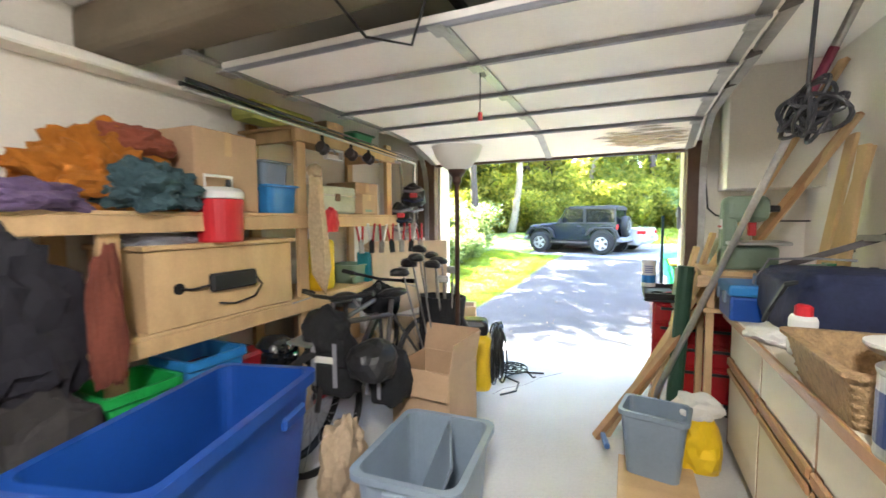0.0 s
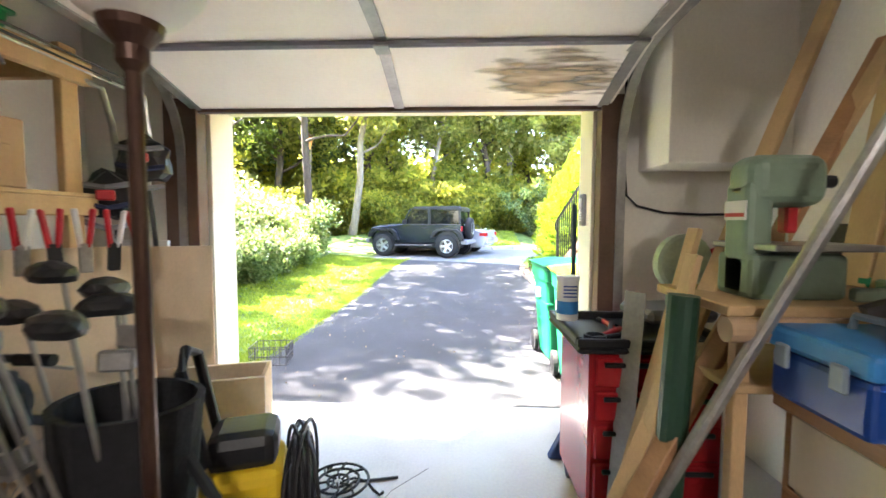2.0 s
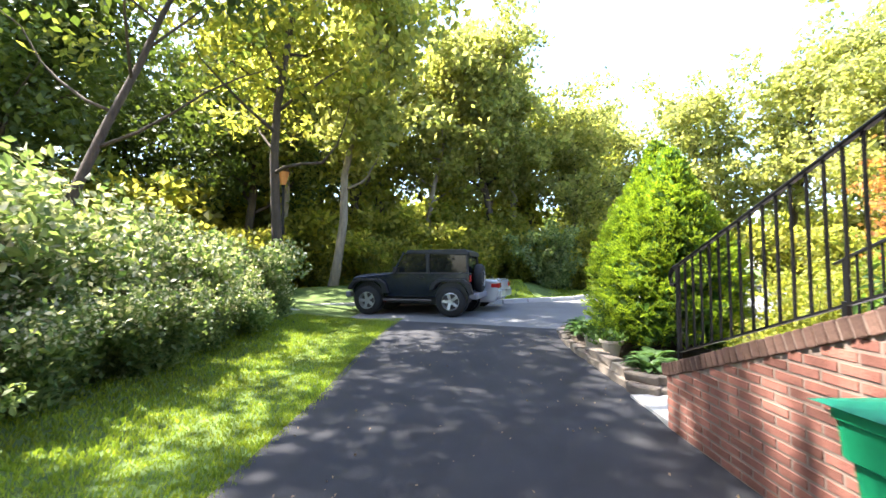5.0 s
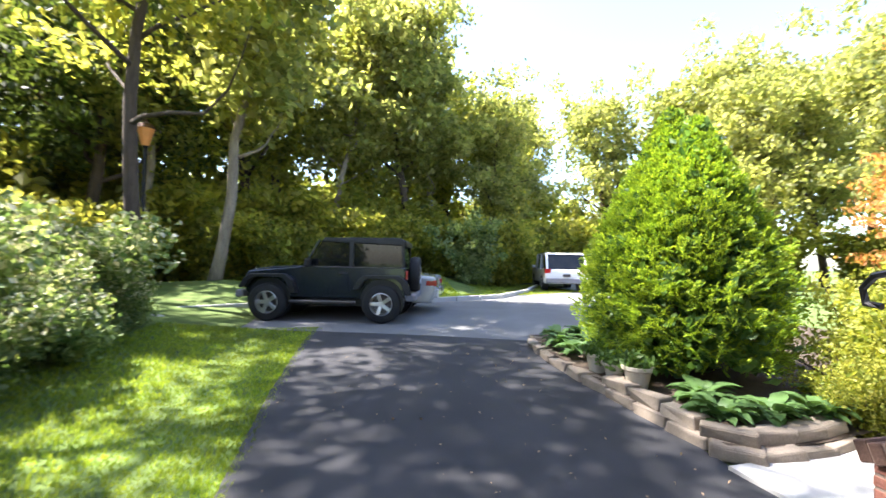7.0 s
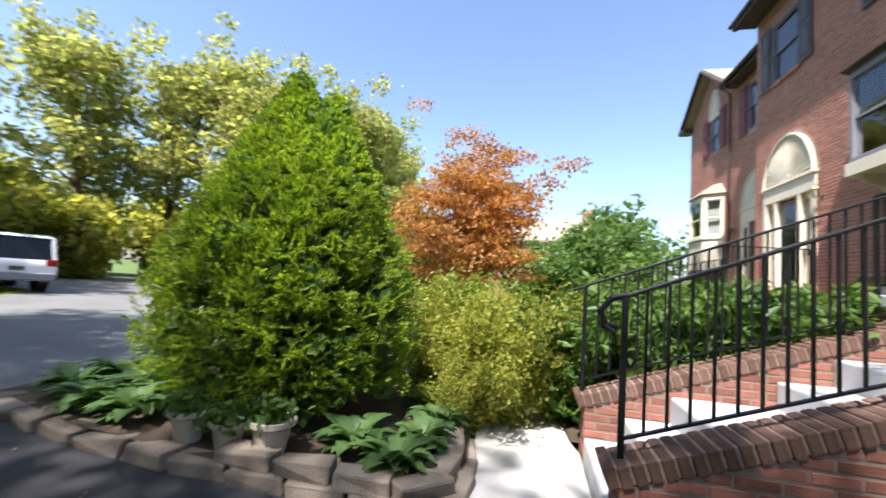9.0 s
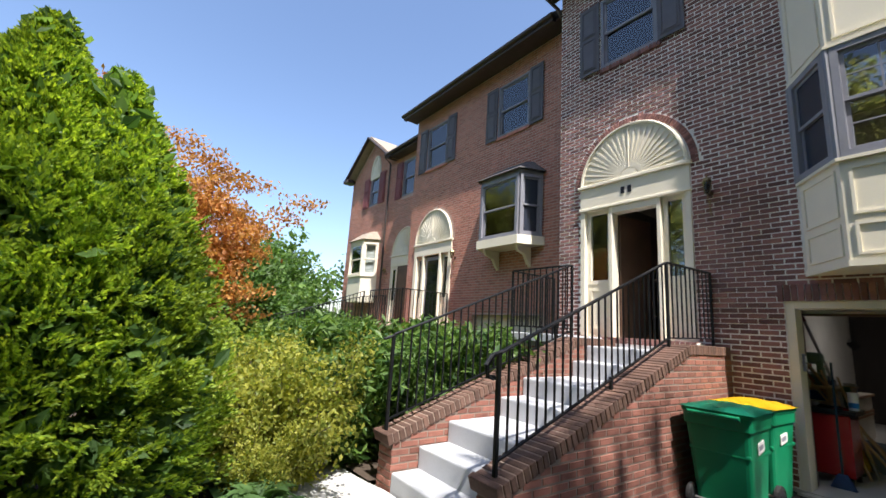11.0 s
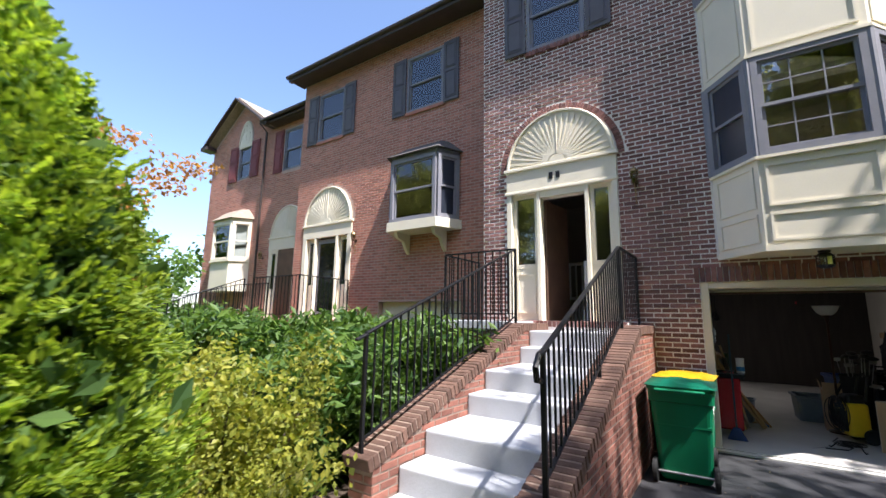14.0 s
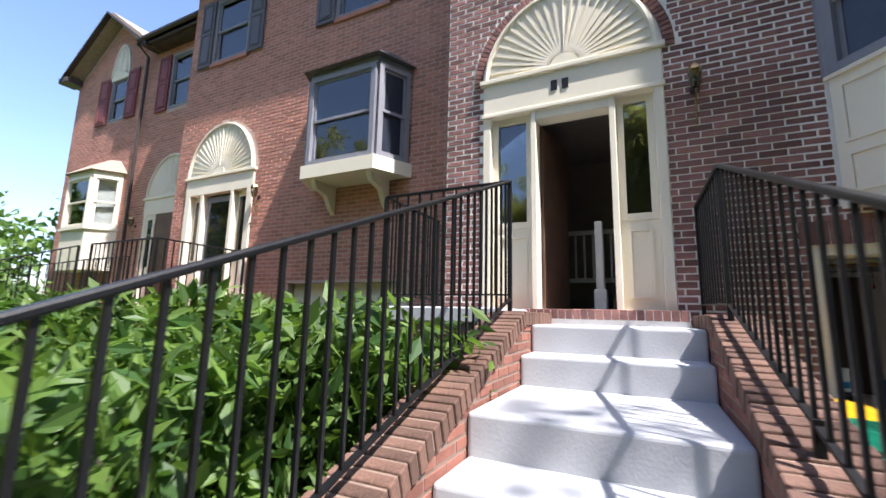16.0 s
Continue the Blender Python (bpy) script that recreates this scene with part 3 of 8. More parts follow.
def shutter(x0, x1, y, z0, z1, material):
    """A panelled shutter: a board with two framed raised fields."""
    sh = thing("shutter", ("grey" if material is SHUTTER else "dark red") + " panelled wooden shutter fixed beside a window", "shutter", None, "window shutters")
    part("board", box(x0, x1, y, y + 0.035, z0, z1, 0.006), material, sh)
    zm = z0 + (z1 - z0) * 0.52
    for lo, hi in ((z0 + 0.08, zm - 0.04), (zm + 0.04, z1 - 0.08)):
        part("field_moulding", frame_bars(bmesh.new(), x0 + 0.06, x1 - 0.06, y + 0.034, y + 0.05, lo, hi, 0.02), material, sh)
        part("field", box(x0 + 0.10, x1 - 0.10, y + 0.03, y + 0.045, lo + 0.04, hi - 0.04, 0.005), material, sh)
    return sh


def fan_panel(x0, x1, y, z, parent, h=None):
    """A half-round sunburst panel of raised rays over a door."""
    cx, r = (x0 + x1) / 2, (x1 - x0) / 2
    h = h or r
    arch = [(cx + r * math.cos(radians(a)), z + h * math.sin(radians(a))) for a in range(0, 181, 6)]
    part("fan_board", prism(arch, y - 0.035, y, "y"), CREAM, parent)
    bm = bmesh.new()
    for k in range(1, 24):
        a = radians(180 * k / 24)
        p0 = (cx + 0.16 * math.cos(a), y + 0.008, z + 0.03 + 0.14 * math.sin(a))
        p1 = (cx + r * 0.93 * math.cos(a), y + 0.008, z + h * 0.93 * math.sin(a))
        bar(p0, p1, 0.012, 0.028, bm)
    part("fan_rays", bm, CREAM, parent, "raised sunburst rays")
    part("fan_rim", tube([(cx + r * 0.97 * math.cos(radians(a)), y + 0.01, z + h * 0.97 * math.sin(radians(a))) for a in range(0, 181, 6)], 0.03, 6), CREAM, parent)
    part("fan_hub", prism([(cx + 0.15 * math.cos(radians(a)), z + 0.02 + 0.14 * math.sin(radians(a))) for a in range(0, 181, 15)], y, y + 0.02, "y"), CREAM, parent)


def room(name, x0, x1, y0, y1, z0, z1, material=ROOMD, open_side="y1"):
    """Plain inner walls of a room behind an opening."""
    bm = bmesh.new()
    t = 0.05
    box(x0 - t, x1 + t, y0 - t, y0, z0 - t, z1 + t, 0, bm)
    box(x0 - t, x0, y0, y1, z0, z1, 0, bm)
    box(x1, x1 + t, y0, y1, z0, z1, 0, bm)
    box(x0 - t, x1 + t, y0, y1, z0 - t, z0, 0, bm)
    box(x0 - t, x1 + t, y0, y1, z1, z1 + t, 0, bm)
    return setting(name, bm, material, "plain dim room behind an opening", "room")


rb = np.random.default_rng(4)
# own house: front wall
FY = 5.0
GX0, GX1, GZ = -1.45, 0.90, 2.03
DX0, DX1, DZ0, DZ1 = 1.98, 3.87, 1.56, 4.2
WX0, WX1, WZ0, WZ1 = 2.38, 3.44, 6.5, 7.95
HOLES = [(GX0 - 0.09, GX1 + 0.09, -0.5, GZ + 0.08), (DX0 + 0.02, DX1 - 0.02, DZ0, 3.82), (WX0, WX1, WZ0, WZ1), (-1.0, 0.45, 3.6, 4.8), (-1.0, 0.45, 6.3, 7.5)]
front = setting("wall_front", wall_with_holes(-2.95, 4.35, -0.4, 8.75, 4.72, FY - 0.012, HOLES), MORTAR, "brown-red brick front wall with pale mortar", "wall")
ARC_C, ARC_R = (DX0 + DX1) / 2, (DX1 - DX0) / 2 + 0.02
ARC_H = 1.0


def own_wall(x, z):
    if GX0 - 0.10 < x < GX1 + 0.10 and z < GZ + 0.29:
        return False
    if DX0 - 0.01 < x < DX1 + 0.01 and z < 4.22:
        return False
    if z >= 4.2 and ((x - ARC_C) / (ARC_R + 0.13)) ** 2 + ((z - 4.2) / (ARC_H + 0.13)) ** 2 < 1:
        return False
    if WX0 - 0.02 < x < WX1 + 0.02 and WZ0 - 0.1 < z < WZ1 + 0.02:
        return False
    if -1.32 < x < 0.76 and z > 2.42:
        return False
    return True


places = courses(-2.95, 4.35, -0.05, 8.75, own_wall, rb)


def near_brick(p):
    return 0.95 < p[0] < 2.05 and 1.75 < p[1] < 3.75


NEAR = [p for p in places if near_brick(p)][:290]
nearset = set(NEAR)
tagged(brick_mesh("bricks", [p for p in places if p not in nearset], FY - 0.012, BRICK1, rb, front), kind="stuff")
# a soldier course over the garage, and a rowlock ring round the arch
bm = bmesh.new()
x = GX0 - 0.12
while x < GX1 + 0.12:
    box(x, x + 0.058, FY - 0.016, FY + 0.004 + 0.004 * rb.random(), GZ + 0.09, GZ + 0.285, 0.003, bm)
    x += 0.0675
for k in range(58):
    a0 = math.pi * (k + 0.5) / 58
    c, s = math.cos(a0), math.sin(a0)
    m = Matrix.Translation((ARC_C + (ARC_R + 0.055) * c, FY - 0.006, 4.2 + (ARC_H + 0.055) * s)) @ Matrix.Rotation(-a0 + math.pi / 2, 4, "Y")
    merge(bm, moved(box(-0.024, 0.024, -0.01, 0.014, -0.052, 0.052, 0.003), m))
x = WX0 - 0.05
while x < WX1 + 0.03:
    box(x, x + 0.058, FY - 0.016, FY + 0.022, WZ0 - 0.1, WZ0 - 0.005, 0.003, bm)
    box(x, x + 0.058, FY - 0.016, FY + 0.003, WZ1 + 0.025, WZ1 + 0.21, 0.003, bm)
    x += 0.0675
tagged(link("edge_bricks", bm, BRICK1, front), kind="stuff")

# garage opening: cream casing outside, brown stops inside
gtrim = thing("garage_door_casing", "cream painted casing round the garage opening", "casing")
gtrim["kind"] = "structure"
part("jamb", box(GX0 - 0.09, GX0, 4.72, FY - 0.02, -0.02, GZ + 0.08, 0.004), CREAM, gtrim)
part("jamb", box(GX1, GX1 + 0.09, 4.72, FY - 0.02, -0.02, GZ + 0.08, 0.004), CREAM, gtrim)
part("head", box(GX0, GX1, 4.72, FY - 0.02, GZ, GZ + 0.08, 0.004), CREAM, gtrim)
part("inner_stop", box(GX0 - 0.22, GX0 - 0.015, 4.60, 4.70, 0, GZ + 0.02, 0.004), DARKWOOD, gtrim, "dark brown wooden stop")
part("inner_stop", box(GX1 + 0.015, GX1 + 0.15, 4.60, 4.70, 0, GZ + 0.02, 0.004), DARKWOOD, gtrim, "dark brown wooden stop")
# keypad on the right jamb
kp = thing("keypad", "grey door keypad with buttons fixed to the cream jamb", "keypad", pose(GX1 - 0.012, 4.84, 1.40))
part("keypad_body", box(-0.014, 0.012, -0.034, 0.034, -0.1, 0.1, 0.006), GREYTRIM, kp)
part("keypad_cover", box(-0.022, -0.013, -0.026, 0.026, 0.005, 0.075, 0.004), WHITEP, kp)
for r in range(4):
    for c in range(3):
        part("button", box(-0.018, -0.013, -0.021 + c * 0.015, -0.010 + c * 0.015, -0.07 + r * 0.016, -0.06 + r * 0.016, 0.002), WHITEP, kp)

# own front door set
door_set = thing("front_door", "cream panelled door set with narrow sidelights, the door standing open", "door", pose(0, 0, 0))
door_set["kind"] = "structure"
part("frieze_board", box(DX0, DX1, 4.9, FY + 0.02, 3.82, 4.19, 0.005), CREAM, door_set)
part("cornice", box(DX0 - 0.04, DX1 + 0.04, 4.9, FY + 0.055, 4.19, 4.25, 0.01), CREAM, door_set)
part("lower_cornice", box(DX0 - 0.02, DX1 + 0.02, 4.9, FY + 0.04, 3.77, 3.82, 0.008), CREAM, door_set)
fan_panel(DX0 + 0.01, DX1 - 0.01, FY + 0.012, 4.22, door_set, 0.98)
for a, b in ((DX0, DX0 + 0.09), (2.43, 2.49), (3.25, 3.31), (DX1 - 0.09, DX1)):
    part("post", box(a, b, 4.82, FY + 0.015, DZ0, 3.77, 0.005), CREAM, door_set)
part("door_head", box(2.49, 3.25, 4.82, FY + 0.005, 3.66, 3.77, 0.004), CREAM, door_set)
for a, b in ((DX0 + 0.09, 2.43), (3.31, DX1 - 0.09)):
    sl = part("sidelight", frame_bars(bmesh.new(), a, b, 4.86, 4.93, 2.45, 3.77, 0.07), CREAM, door_set)
    part("sidelight_panel", box(a, b, 4.87, 4.92, DZ0, 2.45, 0.004), CREAM, door_set)
    frame_bars_bm = frame_bars(bmesh.new(), a + 0.07, b - 0.07, 4.92, 4.94, DZ0 + 0.12, 2.36, 0.025)
    part("panel_moulding", frame_bars_bm, CREAM, door_set)
    pane = part("pane", box(a + 0.06, b - 0.06, 4.89, 4.896, 2.51, 3.71), GLASS, door_set)
    pane.visible_shadow = False
for cx in (2.92, 3.04):
    part("number_bar", box(cx - 0.035, cx + 0.035, FY + 0.02, FY + 0.03, 3.96, 4.08, 0.004), IRON, door_set, "plain dark bar in place of a number")
leaf_d = part("door_leaf", moved(box(0, 0.78, -0.022, 0.022, DZ0 + 0.01, 3.65, 0.003), Matrix.Translation((3.24, 4.8, 0)) @ Matrix.Rotation(radians(-100), 4, "Z")), DARKWOOD, door_set, "dark brown door leaf standing open inward")
part("door_handle", rod((3.16, 4.13, 2.55), (3.10, 4.13, 2.55), 0.02), BRONZE, leaf_d)
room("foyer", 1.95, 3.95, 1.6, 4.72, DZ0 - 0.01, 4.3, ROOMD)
# foyer stair with a white newel
fs = thing("inner_stair", "short inner stair with white balusters and a newel post", "stair", pose(0, 0, 0))
for k in range(5):
    part("tread", box(2.0, 2.62, 3.0 - k * 0.27, 3.6 - k * 0.27, DZ0 + 0.02 + k * 0.18, DZ0 + 0.18 + k * 0.18, 0.006), DARKWOOD, fs)
part("newel", bar((2.7, 4.25, DZ0), (2.7, 4.25, DZ0 + 1.05), 0.09, 0.09, None, 0.01), WHITEP, fs)
part("newel_base", box(2.63, 2.77, 4.18, 4.32, DZ0, DZ0 + 0.25, 0.01), WHITEP, fs)
part("rail", bar((2.5, 2.9, 2.75), (3.6, 2.9, 2.75), 0.05, 0.06), WHITEP, fs)
part("rail_base", box(2.5, 3.6, 2.86, 2.94, 2.0, 2.06), WHITEP, fs)
for k in range(9):
    part("baluster", bar((2.54 + k * 0.125, 2.9, 2.06), (2.54 + k * 0.125, 2.9, 2.72), 0.028, 0.028), WHITEP, fs)
# wall lantern beside the door
def wall_lantern(x, y, z):
    wl = thing("wall_lantern", "small brass and glass wall lantern on the brick", "lantern", pose(x, y, z), "wall lanterns")
    part("back_plate", lathe([(0.0, -0.0), (0.04, 0.0), (0.045, 0.012), (0.0, 0.02)], 16), BRONZE, wl).matrix_local = Matrix.Rotation(radians(-90), 4, "X")
    part("arm", tube([(0, 0.01, -0.12), (0, 0.07, -0.16), (0, 0.11, -0.08), (0, 0.11, -0.02)], 0.008), BRASS, wl)
    part("tail", tube([(0, 0.02, -0.1), (0, 0.05, -0.2), (0, 0.03, -0.3), (0, 0.015, -0.33)], 0.007), BRASS, wl)
    part("lantern_glass", lathe([(0.035, -0.02), (0.055, 0.06), (0.06, 0.14), (0.045, 0.16)], 6, (0, 0.11, 0)), LANTERN, wl)
    for k in range(6):
        c, t = math.cos(math.pi * k / 3), math.sin(math.pi * k / 3)
        part("rib", bar((0.036 * c, 0.11 + 0.036 * t, -0.02), (0.062 * c, 0.11 + 0.062 * t, 0.15), 0.007, 0.007), BRASS, wl)
    part("lantern_cap", lathe([(0.065, 0.15), (0.05, 0.19), (0.015, 0.21), (0.01, 0.24), (0.0, 0.25)], 6, (0, 0.11, 0)), BRASS, wl)


wall_lantern(1.72, FY + 0.005, 3.66)
wall_lantern(8.28, 4.425, 3.45)
wall_lantern(13.1, 3.855, 3.4)

# own upper window with shutters
w1 = tagged(thing("window_1", "grey double-hung upper window", "window"), kind="structure")
sash_window(w1, WX0, WX1, 4.97, WZ0, WZ1, GREYTRIM, 1, 1)
part("window_sill", box(WX0 - 0.03, WX1 + 0.03, 4.9, 5.02, WZ0 - 0.03, WZ0, 0.005), GREYTRIM, w1)
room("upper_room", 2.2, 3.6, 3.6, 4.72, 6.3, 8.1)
shutter(WX0 - 0.44, WX0 - 0.015, FY + 0.004, WZ0 - 0.02, WZ1, SHUTTER)
shutter(WX1 + 0.015, WX1 + 0.44, FY + 0.004, WZ0 - 0.02, WZ1, SHUTTER)

# own two-storey bay
bay = thing("bay_window", "cream panelled two-storey bay with grey framed windows", "bay")
bay["kind"] = "structure"
BAY = [(0.74, FY), (0.27, 5.6), (-0.85, 5.6), (-1.32, FY)]


def face_m(a, b):
    """Local x along the face from b to a, local y outward."""
    d = Vector((a[0] - b[0], a[1] - b[1], 0))
    n = Vector((-d.y, d.x, 0)).normalized()
    d.normalize()
    return Matrix(((d.x, n.x, 0, b[0]), (d.y, n.y, 0, b[1]), (0, 0, 1, 0), (0, 0, 0, 1)))


for lo, hi in ((2.43, 3.55), (4.87, 6.2), (7.5, 8.75)):
    part("bay_panel", prism(BAY, lo, hi), CREAM, bay)
part("bay_soffit_band", prism([(0.76, FY), (0.28, 5.625), (-0.86, 5.625), (-1.34, FY)], 2.405, 2.47), CREAM, bay)
for z in (3.53, 4.86, 6.18, 7.49):
    part("bay_ledge", prism([(0.775, FY), (0.29, 5.64), (-0.87, 5.64), (-1.355, FY)], z, z + 0.035), CREAM, bay)
for a, b in zip(BAY, BAY[1:]):
    m = face_m(a, b)
    w = (Vector(a) - Vector(b)).length
    for lo, hi in ((2.52, 2.86), (2.94, 3.46), (4.97, 6.1), (7.6, 8.3)):
        part("panel_moulding", moved(frame_bars(bmesh.new(), 0.07, w - 0.07, 0.0, 0.016, lo, hi, 0.03), m), CREAM, bay)
    for lo, hi in ((3.57, 4.86), (6.22, 7.48)):
        sash_window(bay, 0.03, w - 0.03, 0.0, lo, hi, GREYTRIM, 3 if w > 0.9 else 1, 2 if w > 0.9 else 1, 0.07, m, None if w > 0.9 else SCREEN)
for x, y in ((0.74, FY), (0.27, 5.6), (-0.85, 5.6), (-1.32, FY)):
    for lo, hi in ((3.565, 4.86), (6.215, 7.49)):
        part("corner_post", rod((x, y - 0.01, lo), (x, y - 0.01, hi), 0.045, None, 8), GREYTRIM, bay)
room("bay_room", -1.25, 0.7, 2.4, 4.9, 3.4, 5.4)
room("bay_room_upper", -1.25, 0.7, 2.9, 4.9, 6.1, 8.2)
# hanging lantern under the bay, over the garage opening
hl_ = thing("hanging_lantern", "small black framed glass lantern hanging under the bay over the garage", "lantern", pose(-0.26, 5.38, 2.405))
part("canopy", lathe([(0.0, 0.0), (0.06, 0.0), (0.055, -0.02), (0.0, -0.025)], 16), BLACKP, hl_)
part("cap", lathe([(0.0, -0.02), (0.05, -0.025), (0.085, -0.06), (0.085, -0.07), (0.0, -0.07)], 8), BLACKP, hl_)
part("lantern_glass", lathe([(0.078, -0.07), (0.078, -0.17), (0.05, -0.2)], 8), LANTERN, hl_)
for k in range(8):
    c, t = 0.08 * math.cos(math.pi * k / 4), 0.08 * math.sin(math.pi * k / 4)
    part("rib", bar((c, t, -0.07), (c, t, -0.17), 0.007, 0.007), BLACKP, hl_)
part("base_ring", lathe([(0.085, -0.165), (0.085, -0.178), (0.05, -0.2), (0.0, -0.205)], 8), BLACKP, hl_)
# ceiling lamps inside the bay room
for k, (x, y) in enumerate(((0.2, 4.2), (-0.5, 3.9), (-0.9, 4.4))):
    solid("recessed_lamp", lathe([(0.0, 0.02), (0.05, 0.02), (0.06, 0.0), (0.0, 0.0)], 16), lamp_mat("lamp_glow", (1.0, 0.8, 0.5), 25), "small lit recessed ceiling lamp", "lamp", pose(x, y, 5.37), "recessed lamps")

# own roof and the rest of the shell
shell = bmesh.new()
box(-2.95, -2.7, -4.0, 4.72, -0.4, 8.75, 0, shell)
box(4.1, 4.34, -4.0, 4.4, -0.4, 8.75, 0, shell)
box(-2.7, 4.1, -4.0, -3.75, -0.4, 8.75, 0, shell)
box(-2.7, 4.1, -3.75, 4.72, 5.6, 5.75, 0, shell)
setting("wall_shell", shell, BRICKFAR, "plain brick side and rear walls", "wall")
roofs = tagged(thing("roof", "dark shingled roof with brown gutter", "roof"), kind="structure")
part("roof_slope", prism([(5.45, 8.72), (0.5, 12.2), (-4.4, 8.72), (-4.4, 8.9), (0.5, 12.4), (5.45, 8.9)], -3.05, 4.65, "x"), ROOFM, roofs)
part("fascia", box(-3.05, 4.7, 5.35, 5.47, 8.68, 8.86, 0.01), FASCIA, roofs)
part("soffit", box(-3.0, 4.65, 4.95, 5.36, 8.7, 8.735), FASCIA, roofs)
part("gutter", tube([(-3.05, 5.5, 8.82), (4.72, 5.5, 8.82)], 0.06, 8), FASCIA, roofs)
ds = tagged(thing("downspout", "dark brown downspout in the corner between the houses", "downspout"), kind="structure")
part("pipe", tube([(4.6, 5.48, 8.75), (4.5, 5.3, 8.55), (4.42, 5.05, 8.4), (4.42, 4.6, 8.0), (4.42, 4.52, 7.8), (4.42, 4.52, 0.2)], 0.038, 6), FASCIA, ds)

# neighbouring house, set back
NY = 4.42
NHOLES = [(8.5, 10.3, 1.5, 4.0), (9.0, 10.05, 6.45, 7.9), (5.72, 6.8, 6.45, 7.9), (5.2, 7.45, -0.5, 1.93)]
nwall = setting("wall_neighbour", wall_with_holes(4.35, 10.75, -0.4, 8.45, 4.15, NY - 0.012, NHOLES), MORTARN, "orange-red brick front of the next house", "wall")


def n_wall(x, z):
    if any(a - 0.02 < x < b + 0.02 and c - 0.08 < z < d + 0.02 for a, b, c, d in NHOLES):
        return False
    if z >= 3.98 and ((x - 9.4) / 1.02) ** 2 + ((z - 4.0) / 1.12) ** 2 < 1:
        return False
    return True


tagged(brick_mesh("bricks", courses(4.36, 10.75, -0.05, 8.4, n_wall, rb), NY - 0.012, BRICK2, rb, nwall), kind="stuff")
nd = tagged(thing("neighbour_door", "cream arched door surround with a storm door", "door"), kind="structure")
part("frieze_board", box(8.45, 10.35, 4.3, NY + 0.02, 3.66, 4.0, 0.005), CREAM, nd)
part("cornice", box(8.42, 10.38, 4.3, NY + 0.05, 3.98, 4.04, 0.008), CREAM, nd)
fan_panel(8.48, 10.32, NY + 0.015, 4.02, nd, 1.03)
for a, b in ((8.46, 8.6), (8.95, 9.03), (9.8, 9.88), (10.2, 10.34)):
    part("post", box(a, b, 4.25, NY + 0.02, 1.5, 3.66, 0.005), CREAM, nd)
part("storm_door", box(9.03, 9.8, 4.3, 4.34, 1.5, 3.62, 0.004), GREYTRIM, nd, "grey storm door")
pane = part("pane", box(9.12, 9.71, 4.345, 4.35, 1.7, 3.5), CARGLASS, nd)
for a, b in ((8.6, 8.95), (9.88, 10.2)):
    part("sidelight_panel", box(a, b, 4.28, 4.33, 1.5, 3.66, 0.004), CREAM, nd)
    part("pane", box(a + 0.06, b - 0.06, 4.331, 4.336, 2.4, 3.55), CARGLASS, nd)
for k, (a, b) in enumerate(((9.0, 10.05), (5.72, 6.8))):
    w = tagged(thing("window_%d" % (k + 2), "dark double-hung window with a drawn curtain", "window"), kind="structure")
    sash_window(w, a, b, NY - 0.03, 6.45, 7.9, GREYTRIM, 1, 1)
    part("window_sill", box(a - 0.03, b + 0.03, NY - 0.1, NY + 0.03, 6.37, 6.45, 0.005), BRICK2, w)
    room("neighbour_room", a - 0.1, b + 0.1, 3.4, 4.15, 6.3, 8.0)
    shutter(a - 0.43, a - 0.015, NY + 0.004, 6.42, 7.92, SHUTTER)
    shutter(b + 0.015, b + 0.43, NY + 0.004, 6.42, 7.92, SHUTTER)
# neighbour's small bay on brackets
nb = thing("box_bay", "small grey bay window with hipped shingle roof on brackets", "bay")
nb["kind"] = "structure"
NB = [(7.0, NY), (6.75, 4.92), (5.5, 4.92), (5.25, NY)]
part("bay_base", prism([(7.06, NY), (6.78, 4.98), (5.47, 4.98), (5.19, NY)], 3.42, 3.62), CREAM, nb)
part("bay_head", prism(NB, 5.02, 5.12), GREYTRIM, nb)
rf = bmesh.new()
lo_v = [rf.verts.new((x, y, 5.12)) for x, y in ((7.1, NY), (6.82, 5.02), (5.43, 5.02), (5.15, NY))]
hi_v = [rf.verts.new((x, y, 5.45)) for x, y in ((6.7, NY), (6.6, 4.55), (5.65, 4.55), (5.55, NY))]
rf.faces.new(lo_v)
rf.faces.new(hi_v)
for i in range(4):
    rf.faces.new((lo_v[i], lo_v[(i + 1) % 4], hi_v[(i + 1) % 4], hi_v[i]))
part("bay_roof", rf, ROOFM, nb)
for a, b in zip(NB, NB[1:]):
    m = face_m(a, b)
    w = (Vector(a) - Vector(b)).length
    sash_window(nb, 0.02, w - 0.02, 0.0, 3.62, 5.02, GREYTRIM, 1, 1, 0.07, m, None if w > 0.9 else SCREEN)
part("curtain", box(5.48, 6.77, 4.80, 4.82, 4.1, 4.98), PAPER, nb, "pale curtain behind the glass")
for x in (5.6, 6.6):
    part("bracket", prism([(NY, 3.42), (4.9, 3.42), (4.84, 3.3), (4.62, 3.24), (4.5, 3.05), (NY, 2.98)], x - 0.04, x + 0.04, "x"), CREAM, nb)
part("neighbour_garage_door", box(5.2, 7.45, 4.2, 4.26, -0.1, 1.93), CREAM, thing("neighbour_garage", "closed cream garage door of the next house", "garage door"))
nroof = tagged(thing("roof_neighbour", "dark shingled roof with brown gutter", "roof"), kind="structure")
part("roof_slope", prism([(4.9, 8.42), (0.0, 11.8), (-4.4, 8.42), (-4.4, 8.6), (0.0, 12.0), (4.9, 8.6)], 4.66, 10.92, "x"), ROOFM, nroof)
part("fascia", box(4.66, 10.92, 4.8, 4.92, 8.36, 8.55, 0.01), FASCIA, nroof)
